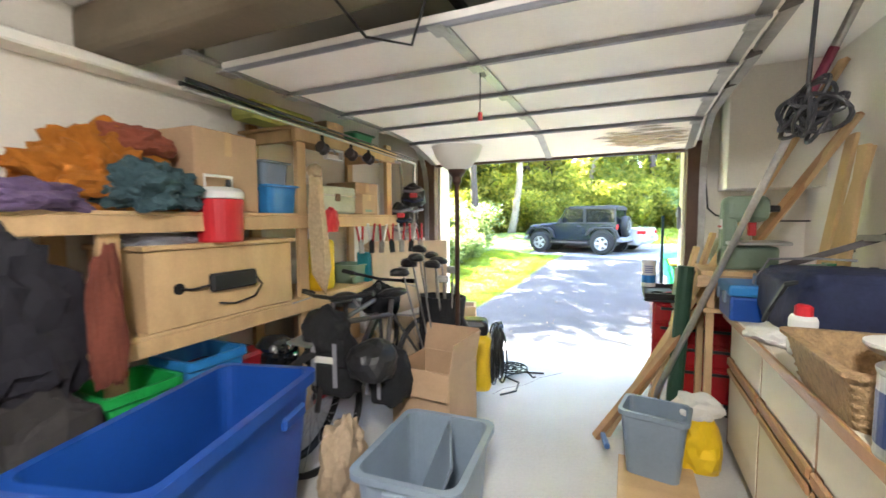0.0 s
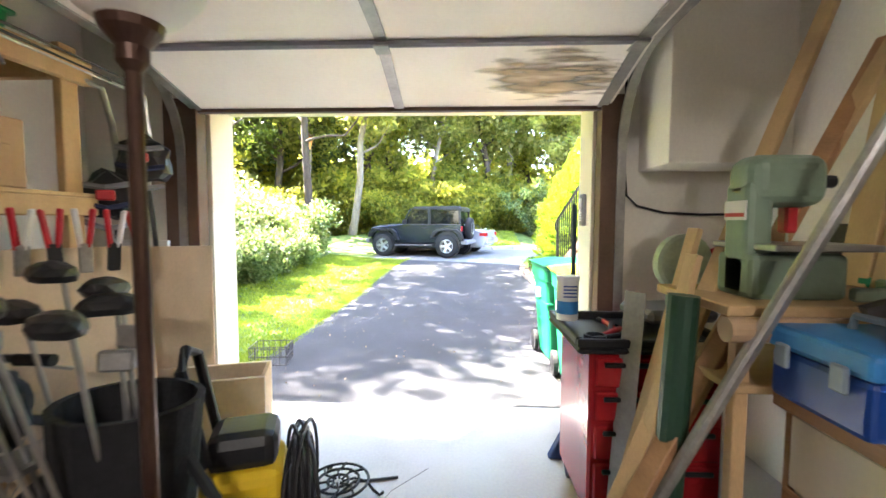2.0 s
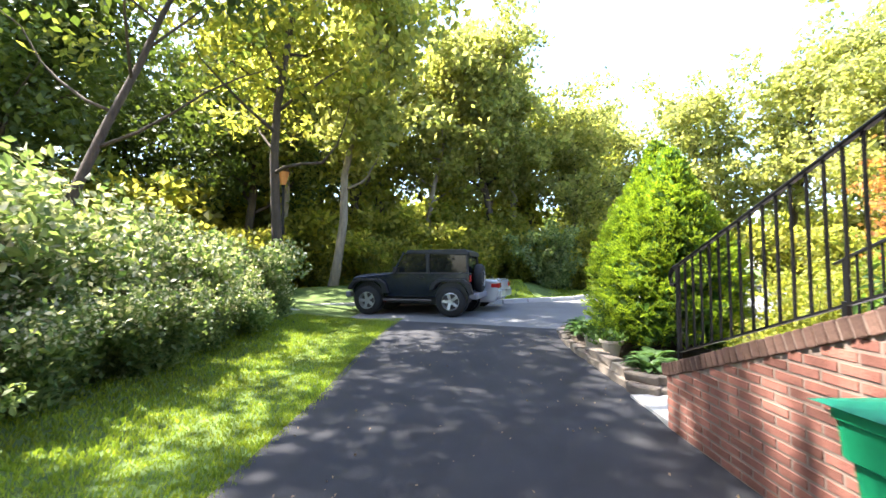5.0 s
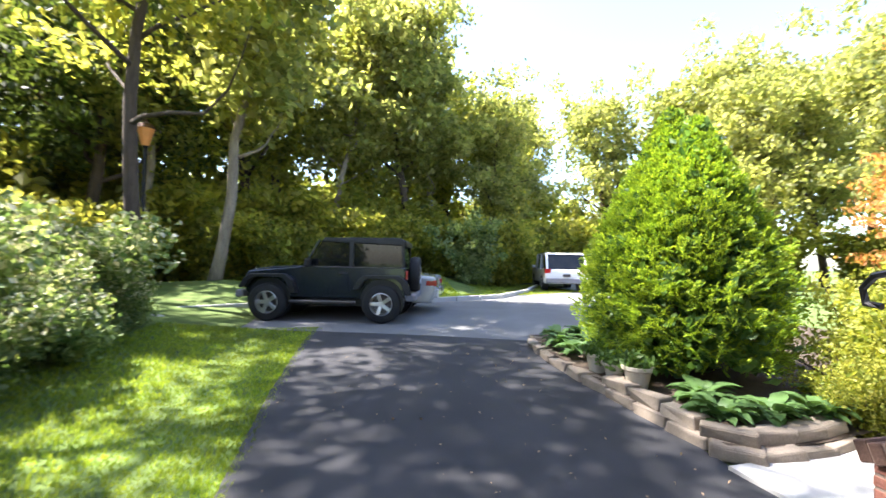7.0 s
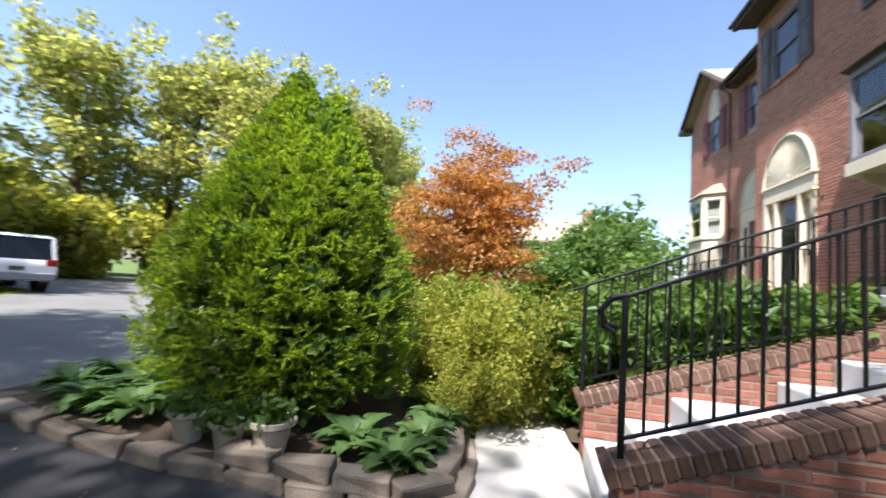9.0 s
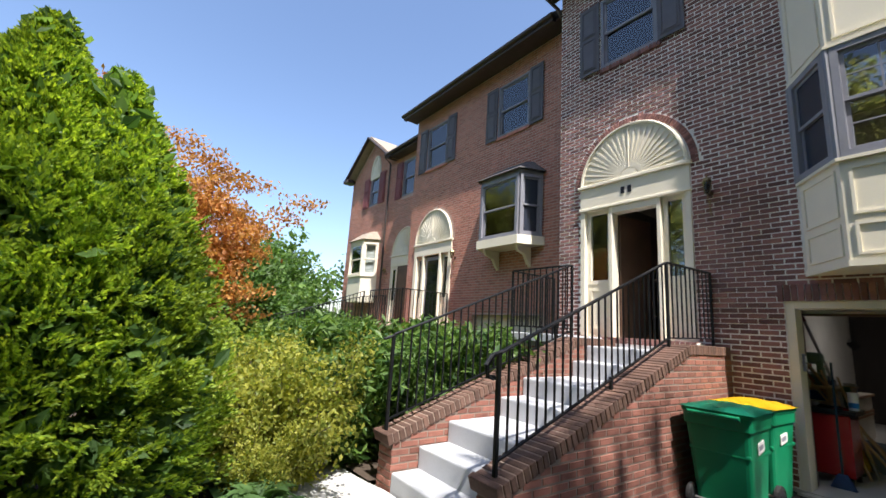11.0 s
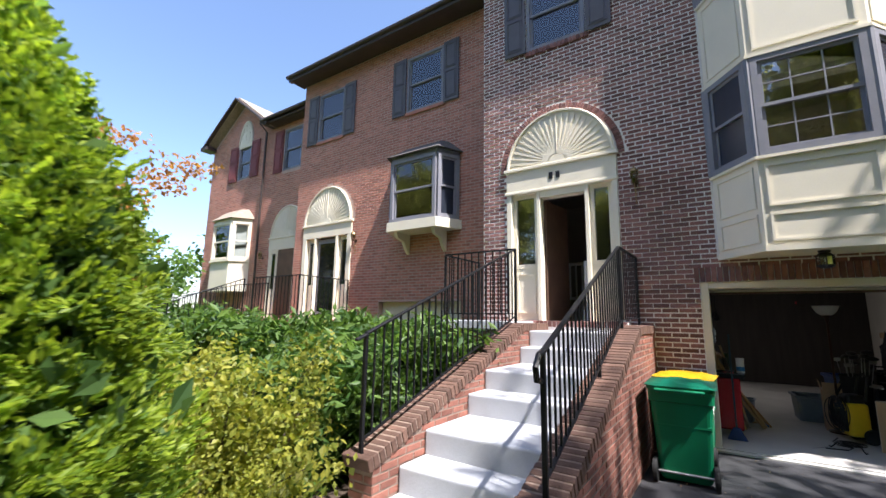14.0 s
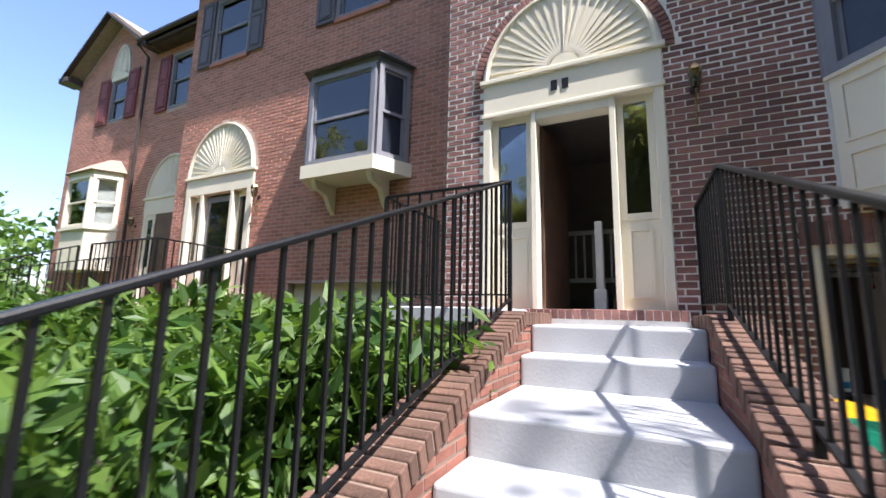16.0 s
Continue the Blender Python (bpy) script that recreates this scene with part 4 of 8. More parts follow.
part("soffit", box(4.4, 10.9, 4.38, 4.81, 8.4, 8.43), FASCIA, nroof)
part("gutter", tube([(4.66, 4.94, 8.5), (10.96, 4.94, 8.5)], 0.06, 8), FASCIA, nroof)
nshell = bmesh.new()
box(10.55, 10.75, -4, 4.15, -0.4, 8.45, 0, nshell)
box(4.36, 10.55, -4, -3.8, -0.4, 8.45, 0, nshell)
setting("wall_neighbour_shell", nshell, BRICKFAR, "plain brick rear wall", "wall")

# third house with a gable, set back again
TY = 3.85
THOLES = [(11.5, 12.46, 6.25, 7.68), (14.38, 15.16, 6.4, 7.62)]
t3 = setting("wall_third", wall_with_holes(10.75, 17.02, -0.4, 7.95, 3.6, TY - 0.012, THOLES), MORTARN, "orange-red brick front of the third house", "wall")


def t_wall(x, z):
    if any(a - 0.02 < x < b + 0.02 and c - 0.06 < z < d + 0.02 for a, b, c, d in THOLES):
        return False
    if 7.6 <= z and ((x - 14.77) / 0.46) ** 2 + ((z - 7.6) / 1.05) ** 2 < 1:
        return False
    if z > 7.95 and z > 7.95 + 1.4 * (1 - abs(x - 15.08) / 1.94) - 0.1:
        return False
    return z < 7.93 or x > 13.25


setting("wall_gable", prism([(13.15, 7.95), (17.02, 7.95), (15.08, 9.35)], 3.6, TY - 0.012, "y"), MORTARN, "brick gable", "wall")
tagged(brick_mesh("bricks", courses(10.76, 17.0, -0.05, 9.3, t_wall, rb), TY - 0.012, BRICK2, rb, t3), kind="stuff")
setting("wall_third_side", box(16.82, 17.02, -4, 3.6, -0.4, 7.95), BRICKFAR, "brick side wall", "wall")
troof = tagged(thing("roof_third", "tan shingled gable roof with dark rake boards", "roof"), kind="structure")
part("roof_slope", prism([(12.95, 7.86), (15.08, 9.37), (17.22, 7.86), (17.22, 8.0), (15.08, 9.52), (12.95, 8.0)], -2, 4.14, "y"), ROOFT, troof)
for p0, p1 in (((12.95, 4.17, 7.9), (15.08, 4.17, 9.43)), ((15.08, 4.17, 9.43), (17.22, 4.17, 7.9))):
    part("rake_board", bar(p0, p1, 0.2, 0.05), FASCIA, troof)
part("eave_return", box(16.85, 17.3, TY, 4.25, 7.85, 8.0, 0.01), FASCIA, troof)
part("roof_slope", prism([(4.2, 7.98), (0.0, 10.7), (-4.2, 7.98), (-4.2, 8.14), (0.0, 10.9), (4.2, 8.14)], 10.93, 13.4, "x"), ROOFM, troof)
part("fascia", box(10.93, 13.25, 4.12, 4.2, 7.92, 8.1, 0.01), FASCIA, troof)
part("soffit", box(10.8, 13.2, 3.5, 4.13, 7.9, 7.94), FASCIA, troof)
part("gutter", tube([(10.93, 4.26, 8.06), (13.3, 4.26, 8.06)], 0.06, 8), FASCIA, troof)
w = tagged(thing("window_4", "dark window in the third house", "window"), kind="structure")
sash_window(w, 11.5, 12.46, TY - 0.03, 6.25, 7.68, GREYTRIM, 1, 1)
room("third_room", 11.4, 12.56, 2.8, 3.6, 6.1, 7.85)
shutter(12.49, 12.95, TY + 0.004, 6.22, 7.7, SHUTTERR)
w = tagged(thing("window_5", "arched window in the gable with a pale fan", "window"), kind="structure")
sash_window(w, 14.38, 15.16, TY - 0.03, 6.4, 7.62, GREYTRIM, 1, 1)
fan_panel(14.36, 15.18, TY + 0.015, 7.66, w, 0.95)
part("frieze_board", box(14.36, 15.18, TY - 0.05, TY + 0.03, 7.58, 7.72, 0.006), CREAM, w)
room("gable_room", 14.3, 15.25, 2.8, 3.6, 6.2, 7.85)
shutter(13.86, 14.34, TY + 0.004, 6.36, 7.72, SHUTTERR)
shutter(15.2, 15.72, TY + 0.004, 6.36, 7.72, SHUTTERR)
tb = tagged(thing("far_bay", "white bay window with pale roof on the third house", "bay"), kind="structure")
TB = [(15.78, TY), (15.4, 4.35), (14.25, 4.35), (13.88, TY)]
part("bay_panel", prism(TB, 2.35, 3.35), CREAM, tb)
part("bay_sill", prism([(15.82, TY), (15.43, 4.4), (14.22, 4.4), (13.84, TY)], 3.33, 3.39), CREAM, tb)
part("bay_head", prism(TB, 4.68, 4.8), CREAM, tb)
rf = bmesh.new()
lo_v = [rf.verts.new((x, y, 4.8)) for x, y in ((15.88, TY), (15.45, 4.45), (14.2, 4.45), (13.78, TY))]
hi_v = [rf.verts.new((x, y, 5.18)) for x, y in ((15.5, TY), (15.3, 4.0), (14.35, 4.0), (14.15, TY))]
rf.faces.new(lo_v)
rf.faces.new(hi_v)
for i in range(4):
    rf.faces.new((lo_v[i], lo_v[(i + 1) % 4], hi_v[(i + 1) % 4], hi_v[i]))
part("bay_roof", rf, ROOFT, tb)
for a, b in zip(TB, TB[1:]):
    sash_window(tb, 0.02, (Vector(a) - Vector(b)).length - 0.02, 0.0, 3.38, 4.68, CREAM, 1, 1, 0.07, face_m(a, b))
part("curtain", prism([(15.62, TY), (15.3, 4.24), (14.35, 4.24), (14.02, TY)], 3.4, 4.66), PAPER, tb, "pale blind behind the glass")
td = tagged(thing("third_door", "cream arched door surround with a dark storm door", "door"), kind="structure")
fan_panel(11.02, 12.77, TY + 0.02, 4.0, td, 1.03)
part("frieze_board", box(11.0, 12.8, TY - 0.02, TY + 0.03, 3.62, 4.0, 0.005), CREAM, td)
part("cornice", box(10.98, 12.83, TY - 0.02, TY + 0.06, 3.98, 4.04, 0.008), CREAM, td)
for a, b in ((11.02, 11.16), (11.42, 11.5), (12.3, 12.38), (12.62, 12.77)):
    part("post", box(a, b, TY - 0.02, TY + 0.03, 1.5, 3.62, 0.004), CREAM, td)
part("door_leaf", box(11.5, 12.3, TY - 0.01, TY + 0.012, 1.5, 3.62), DARKWOOD, td)
for a, b in ((11.16, 11.42), (12.38, 12.62)):
    part("sidelight_panel", box(a, b, TY - 0.01, TY + 0.01, 1.5, 3.62), CREAM, td)
    part("pane", box(a + 0.04, b - 0.04, TY + 0.011, TY + 0.016, 2.4, 3.5), CARGLASS, td)
ds2 = solid("downspout", tube([(13.38, 4.24, 8.02), (13.38, 3.95, 7.8), (13.38, 3.92, 0.2)], 0.04, 6), FASCIA, "dark brown downspout on the third house", "downspout")


# ---- front steps ----
SX0, SX1 = 1.86, 3.08
steps = tagged(thing("front_steps", "pale painted concrete steps between brick cheek walls", "steps"), kind="structure")
NOSES = [6.0, 6.33, 7.32, 7.70, 8.46, 8.82, 9.12]
for k, y in enumerate(NOSES):
    back = NOSES[k - 1] - 0.12 if k else 5.5
    bm = box(SX0 + 0.002, SX1 - 0.002, back, y, -0.1, 1.42 - 0.2125 * k, 0.022, None, 3)
    for v in bm.verts:
        v.co += noise.noise_vector(v.co * 5) * 0.004
    part("step", bm, STEPW, steps)
part("landing", box(SX0, 4.4, FY + 0.06, 5.7, 1.2, 1.418, 0.01), STEPW, steps)
part("side_landing", box(3.3, 4.45, FY + 0.06, 6.2, 1.42, 1.55, 0.012), STEPW, steps)
thr = bmesh.new()
x = SX0 + 0.05
while x < 3.95:
    box(x, x + 0.06, FY - 0.06, FY + 0.26, 1.47, 1.56 + 0.003 * rb.random(), 0.004, thr)
    x += 0.0685
tagged(part("threshold_bricks", thr, BRICK1, steps), kind="stuff")
part("threshold_bed", box(SX0 + 0.04, 3.96, FY - 0.07, FY + 0.25, 1.40, 1.55), MORTAR, steps)


def cheek_top(y):
    return float(np.interp(y, (5.0, 6.2, 9.12), (1.52, 1.52, 0.50)))


def cheek(x0, x1, name, label):
    """A sloping brick cheek wall: core, coursed sides and a slanted rowlock cap."""
    w = tagged(thing(name, label, "wall"), kind="structure")
    cap = 0.11
    prof = [(5.0, -0.2), (9.12, -0.2)] + [(y, cheek_top(y) - cap) for y in (9.12, 6.2, 5.0)]
    part("core", prism(prof, x0 + 0.005, x1 - 0.005, "x"), MORTARS, w)
    inside = lambda y, z: z < cheek_top(y) - cap - 0.002
    pl = courses(5.02, 9.12, -0.05, 1.5, inside, rb)
    for side in (0, 1):
        def turn(v, s=side):
            o = v.copy()
            o[:, 1] = v[:, 0]
            o[:, 0] = (x1 - 0.005 + v[:, 1]) if s else (x0 + 0.005 - v[:, 1])
            return o
        tagged(brick_mesh("side_bricks", pl, 0.0, BRICK3, rb, w, 0.004, turn), kind="stuff")
    # the end, and the cap: bricks on edge, each an object on one mesh
    endm = courses(x0, x1, -0.05, 0.38, lambda a, b: True, rb)
    tagged(brick_mesh("end_bricks", endm, 9.12, BRICK3, rb, w), kind="stuff")
    me = None
    n = int((9.2 - 5.03) / 0.068)
    for k in range(n):
        y = 9.16 - k * 0.068
        slope = 0.0 if y < 6.2 else math.atan2(1.02, 2.92)
        if me is None:
            ob = part("cap_brick", box(-(x1 - x0) / 2 - 0.015, (x1 - x0) / 2 + 0.015, -0.0295, 0.0295, -0.055, 0.055, 0.009, None, 2), BRICK3P, w)
            me = ob.data
        else:
            ob = new("cap_brick", me)
            ob.parent = w
        ob.matrix_world = Matrix.Translation(((x0 + x1) / 2 + rb.uniform(-0.004, 0.004), y, cheek_top(y) - 0.055 + rb.uniform(-0.003, 0.003))) @ Matrix.Rotation(-slope, 4, "X")
    capm = [(9.16, cheek_top(9.12) - 0.11), (9.16, cheek_top(9.12) - 0.014), (6.2, 1.507), (5.03, 1.507), (5.03, 1.41), (6.2, 1.41)]
    part("cap_mortar", prism(capm, x0 - 0.004, x1 + 0.004, "x"), mat("brown_mortar", (0.25, 0.18, 0.14), 0.95, vary=0.3, scale=12), w)


cheek(1.59, 1.86, "cheek_wall_a", "sloping red brick cheek wall with a brick-on-edge cap")
cheek(3.08, 3.34, "cheek_wall_b", "sloping red brick cheek wall with a brick-on-edge cap")
plat = setting("landing_wall", box(3.34, 4.42, FY + 0.02, 6.16, -0.2, 1.42), MORTARS, "brick wall under the side landing", "wall")
tagged(brick_mesh("bricks", courses(3.34, 4.42, -0.05, 1.4, lambda a, b: True, rb), 6.16, BRICK3, rb, plat), kind="stuff")


def railing(name, label, runs, gap=0.115):
    """Black iron railing: runs of (bottom start, bottom end, height start, height end), with posts, rails and pickets."""
    r = thing(name, label, "railing")
    for p0, p1, h0, h1, post0, post1 in runs:
        p0, p1 = Vector(p0), Vector(p1)
        up0, up1 = Vector((0, 0, h0)), Vector((0, 0, h1))
        low = Vector((0, 0, 0.1))
        part("top_rail", bar(p0 + up0, p1 + up1, 0.042, 0.022, None, 0.006), IRON, r)
        part("bottom_rail", bar(p0 + low, p1 + low, 0.026, 0.014), IRON, r)
        for at, h, want in ((p0, h0, post0), (p1, h1, post1)):
            if want:
                part("post", bar(at, at + Vector((0, 0, h)), 0.032, 0.032, None, 0.003), IRON, r)
        n = max(2, int((p1 - p0).length / gap))
        for k in range(1, n):
            f = k / n
            at = p0.lerp(p1, f)
            part("picket", bar(at + low, at + up0.lerp(up1, f), 0.0145, 0.0145), IRON, r)
    return r


def foot(x, y):
    return (x, y, cheek_top(y))


rr = railing("stair_railing", "black wrought iron stair railing with square pickets", [
    (foot(1.70, 9.1), foot(1.77, 6.3), 0.86, 0.99, True, True),
    (foot(1.77, 6.3), foot(1.78, 5.04), 0.99, 0.99, False, True)])
part("volute", tube([(1.7, 9.08, 1.375), (1.7, 9.17, 1.35), (1.7, 9.225, 1.28), (1.7, 9.21, 1.2), (1.7, 9.14, 1.19)], 0.02, 6), IRON, rr)
part("brace", bar((1.74, 7.55, cheek_top(7.55) - 0.05), (1.74, 7.55, cheek_top(7.55) + 0.12), 0.03, 0.03), IRON, rr)
rl = railing("stair_railing", "black wrought iron stair railing with square pickets", [
    (foot(3.2, 9.14), foot(3.2, 6.17), 0.93, 1.06, True, True),
    ((3.2, 6.17, 1.55), (4.42, 6.15, 1.55), 1.03, 1.03, False, True),
    ((4.42, 6.15, 1.55), (4.42, 5.05, 1.55), 1.03, 1.03, False, True)])
part("rail_end", bar((3.2, 9.13, 1.425), (3.2, 9.25, 1.38), 0.042, 0.022, None, 0.006), IRON, rl)
# the neighbours' railings, partly behind the shrubs
railing("porch_railing", "thin black iron railing on the next porch", [((8.3, 4.6, 1.5), (8.3, 6.0, 1.5), 0.95, 0.95, True, True), ((8.3, 6.0, 1.5), (10.0, 6.0, 1.5), 0.95, 0.95, False, True), ((10.4, 6.0, 1.5), (10.4, 8.4, 0.6), 0.95, 0.9, True, True)])
setting("neighbour_porch", box(8.25, 10.5, NY, 6.05, -0.2, 1.5), BRICKFAR, "brick porch of the next house", "porch")
railing("porch_railing", "thin black iron railing on a far porch", [((11.1, 4.9, 1.5), (12.75, 4.9, 1.5), 0.95, 0.95, True, True), ((12.75, 4.9, 1.5), (12.9, 8.2, 0.6), 0.95, 0.9, False, True)])
setting("far_porch", box(11.0, 12.85, TY, 5.0, -0.2, 1.5), BRICKFAR, "brick porch of the third house", "porch")


# ---- wheeled bins ----
def wheeled_bin(m, lid_mat, label):
    b = thing("wheeled_bin", label, "bin", m, "wheeled bins")
    body = bmesh.new()
    rings = []
    for z, hx, hy, ox in ((0.03, 0.21, 0.22, 0.03), (0.06, 0.23, 0.235, 0.03), (0.55, 0.275, 0.265, 0.01), (0.80, 0.30, 0.28, 0.0), (0.81, 0.315, 0.295, 0.0), (0.92, 0.325, 0.30, 0.0), (0.925, 0.335, 0.31, 0.0), (0.965, 0.335, 0.31, 0.0), (0.965, 0.30, 0.28, 0.0), (0.3, 0.24, 0.23, 0.02)):
        ring = []
        for cx, cy, a0 in ((1, 1, 0), (-1, 1, 90), (-1, -1, 180), (1, -1, 270)):
            for k in range(4):
                a = radians(a0 + 30 * k)
                ring.append(body.verts.new((ox + cx * (hx - 0.05) + 0.05 * math.cos(a), cy * (hy - 0.05) + 0.05 * math.sin(a), z)))
        rings.append(ring)
    for p, q in zip(rings, rings[1:]):
        for k in range(16):
            body.faces.new((p[k], p[(k + 1) % 16], q[(k + 1) % 16], q[k]))
    body.faces.new(rings[0][::-1])
    body.faces.new(rings[-1])
    part("body", body, GREENP, b, smooth=False)
    part("waist_band", prism([(-0.27, -0.26), (0.30, -0.275), (0.30, 0.275), (-0.27, 0.26)], 0.56, 0.60, "z", 0.01), GREENP, b)
    lid = bmesh.new()
    g = [[lid.verts.new((-0.36 + 0.74 * i / 8, -0.33 + 0.66 * j / 8, 0.965 + 0.035 * (1 - (2 * j / 8 - 1) ** 4) * (1 - (2 * i / 8 - 1) ** 4) + (0.012 if 1 < j < 7 and 1 < i < 7 and (i + j) % 3 else 0))) for j in range(9)] for i in range(9)]
    for i in range(8):
        for j in range(8):
            lid.faces.new((g[i][j], g[i + 1][j], g[i + 1][j + 1], g[i][j + 1]))
    bmesh.ops.solidify(lid, geom=lid.faces[:], thickness=0.03)
    part("lid", lid, lid_mat, b, "yellow moulded lid" if lid_mat is YELLOW else "blue-green moulded lid")
    part("handle_bar", rod((-0.38, -0.22, 0.93), (-0.38, 0.22, 0.93), 0.016), GREENP, b)
    for s in (-1, 1):
        part("handle_arm", bar((-0.3, s * 0.2, 0.90), (-0.385, s * 0.2, 0.93), 0.03, 0.03), GREENP, b)
    part("axle", rod((-0.22, -0.27, 0.11), (-0.22, 0.27, 0.11), 0.012), STEEL, b)
    for s in (-1, 1):
        wm = Matrix.Translation((-0.22, s * 0.27, 0.115)) @ Matrix.Rotation(radians(90), 4, "X")
        wheel = part("wheel", moved(lathe([(0.0, -0.022), (0.085, -0.022), (0.112, -0.02), (0.115, 0.0), (0.112, 0.02), (0.085, 0.022), (0.0, 0.022)], 20), wm), RUBBER, b)
        part("hub", moved(lathe([(0.0, -0.028), (0.05, -0.028), (0.07, -0.024), (0.07, 0.024), (0.05, 0.028), (0.0, 0.028)], 12), wm), BLACKP, wheel)
    part("catch_bar", rod((0.315, -0.2, 0.68), (0.315, 0.2, 0.68), 0.014), STEEL, b)
    for s in (-1, 1):
        part("panel_sticker", prism([(-0.12, 0.60), (0.06, 0.63), (0.06, 0.72), (-0.12, 0.70)], s * 0.277, s * 0.283, "y"), PAPER, b, "pale printed label")
        part("sticker_bar", prism([(-0.10, 0.635), (0.02, 0.65), (0.02, 0.69), (-0.10, 0.675)], s * 0.283, s * 0.285, "y"), GREYTRIM, b)
    return b


wheeled_bin(pose(1.19, 6.38, gz(6.3), 0, 0, -88), GREENL, "green plastic wheeled bin with a blue-green lid beside the steps")
wheeled_bin(pose(1.21, 5.6, gz(5.6), 0, 0, -93), YELLOW, "green plastic wheeled bin with a yellow lid beside the garage")


# ---- vehicles ----
def wheel(parent, x, y, r, w, spokes=5, material=ALLOY):
    s = 1 if y > 0 else -1
    m = Matrix.Translation((x, y, r)) @ Matrix.Rotation(radians(-90 * s), 4, "X")
    t = part("wheel", moved(lathe([(r * 0.6, -w / 2), (r * 0.9, -w / 2), (r * 0.99, -w * 0.36), (r, 0), (r * 0.99, w * 0.36), (r * 0.9, w / 2), (r * 0.6, w / 2)], 32), m), RUBBER, parent, "black tyre on a silver rim", True)
    bm = lathe([(r * 0.62, -w * 0.3), (r * 0.62, w * 0.46), (r * 0.56, w * 0.48), (r * 0.53, w * 0.3), (r * 0.5, -w * 0.1), (0, -w * 0.1)], 28)
    part("rim", moved(bm, m), DARKSTEEL if material is DARKSTEEL else material, t)
    bm = bmesh.new()
    for k in range(spokes):
        a = 2 * math.pi * k / spokes
        bar((0.03 * math.cos(a), 0.03 * math.sin(a), w * 0.33), (r * 0.55 * math.cos(a), r * 0.55 * math.sin(a), w * 0.40), r * 0.2, 0.03, bm, 0.006)
    merge(bm, lathe([(0.0, w * 0.42), (r * 0.13, w * 0.42), (r * 0.16, w * 0.3), (0, w * 0.3)], 16))
    part("spokes", moved(bm, m), material, t)
    bm = lathe([(r * 0.5, w * 0.02), (r * 0.5, w * 0.04), (0, w * 0.04)], 24)
    part("brake_disc", moved(bm, m), DARKSTEEL, t)


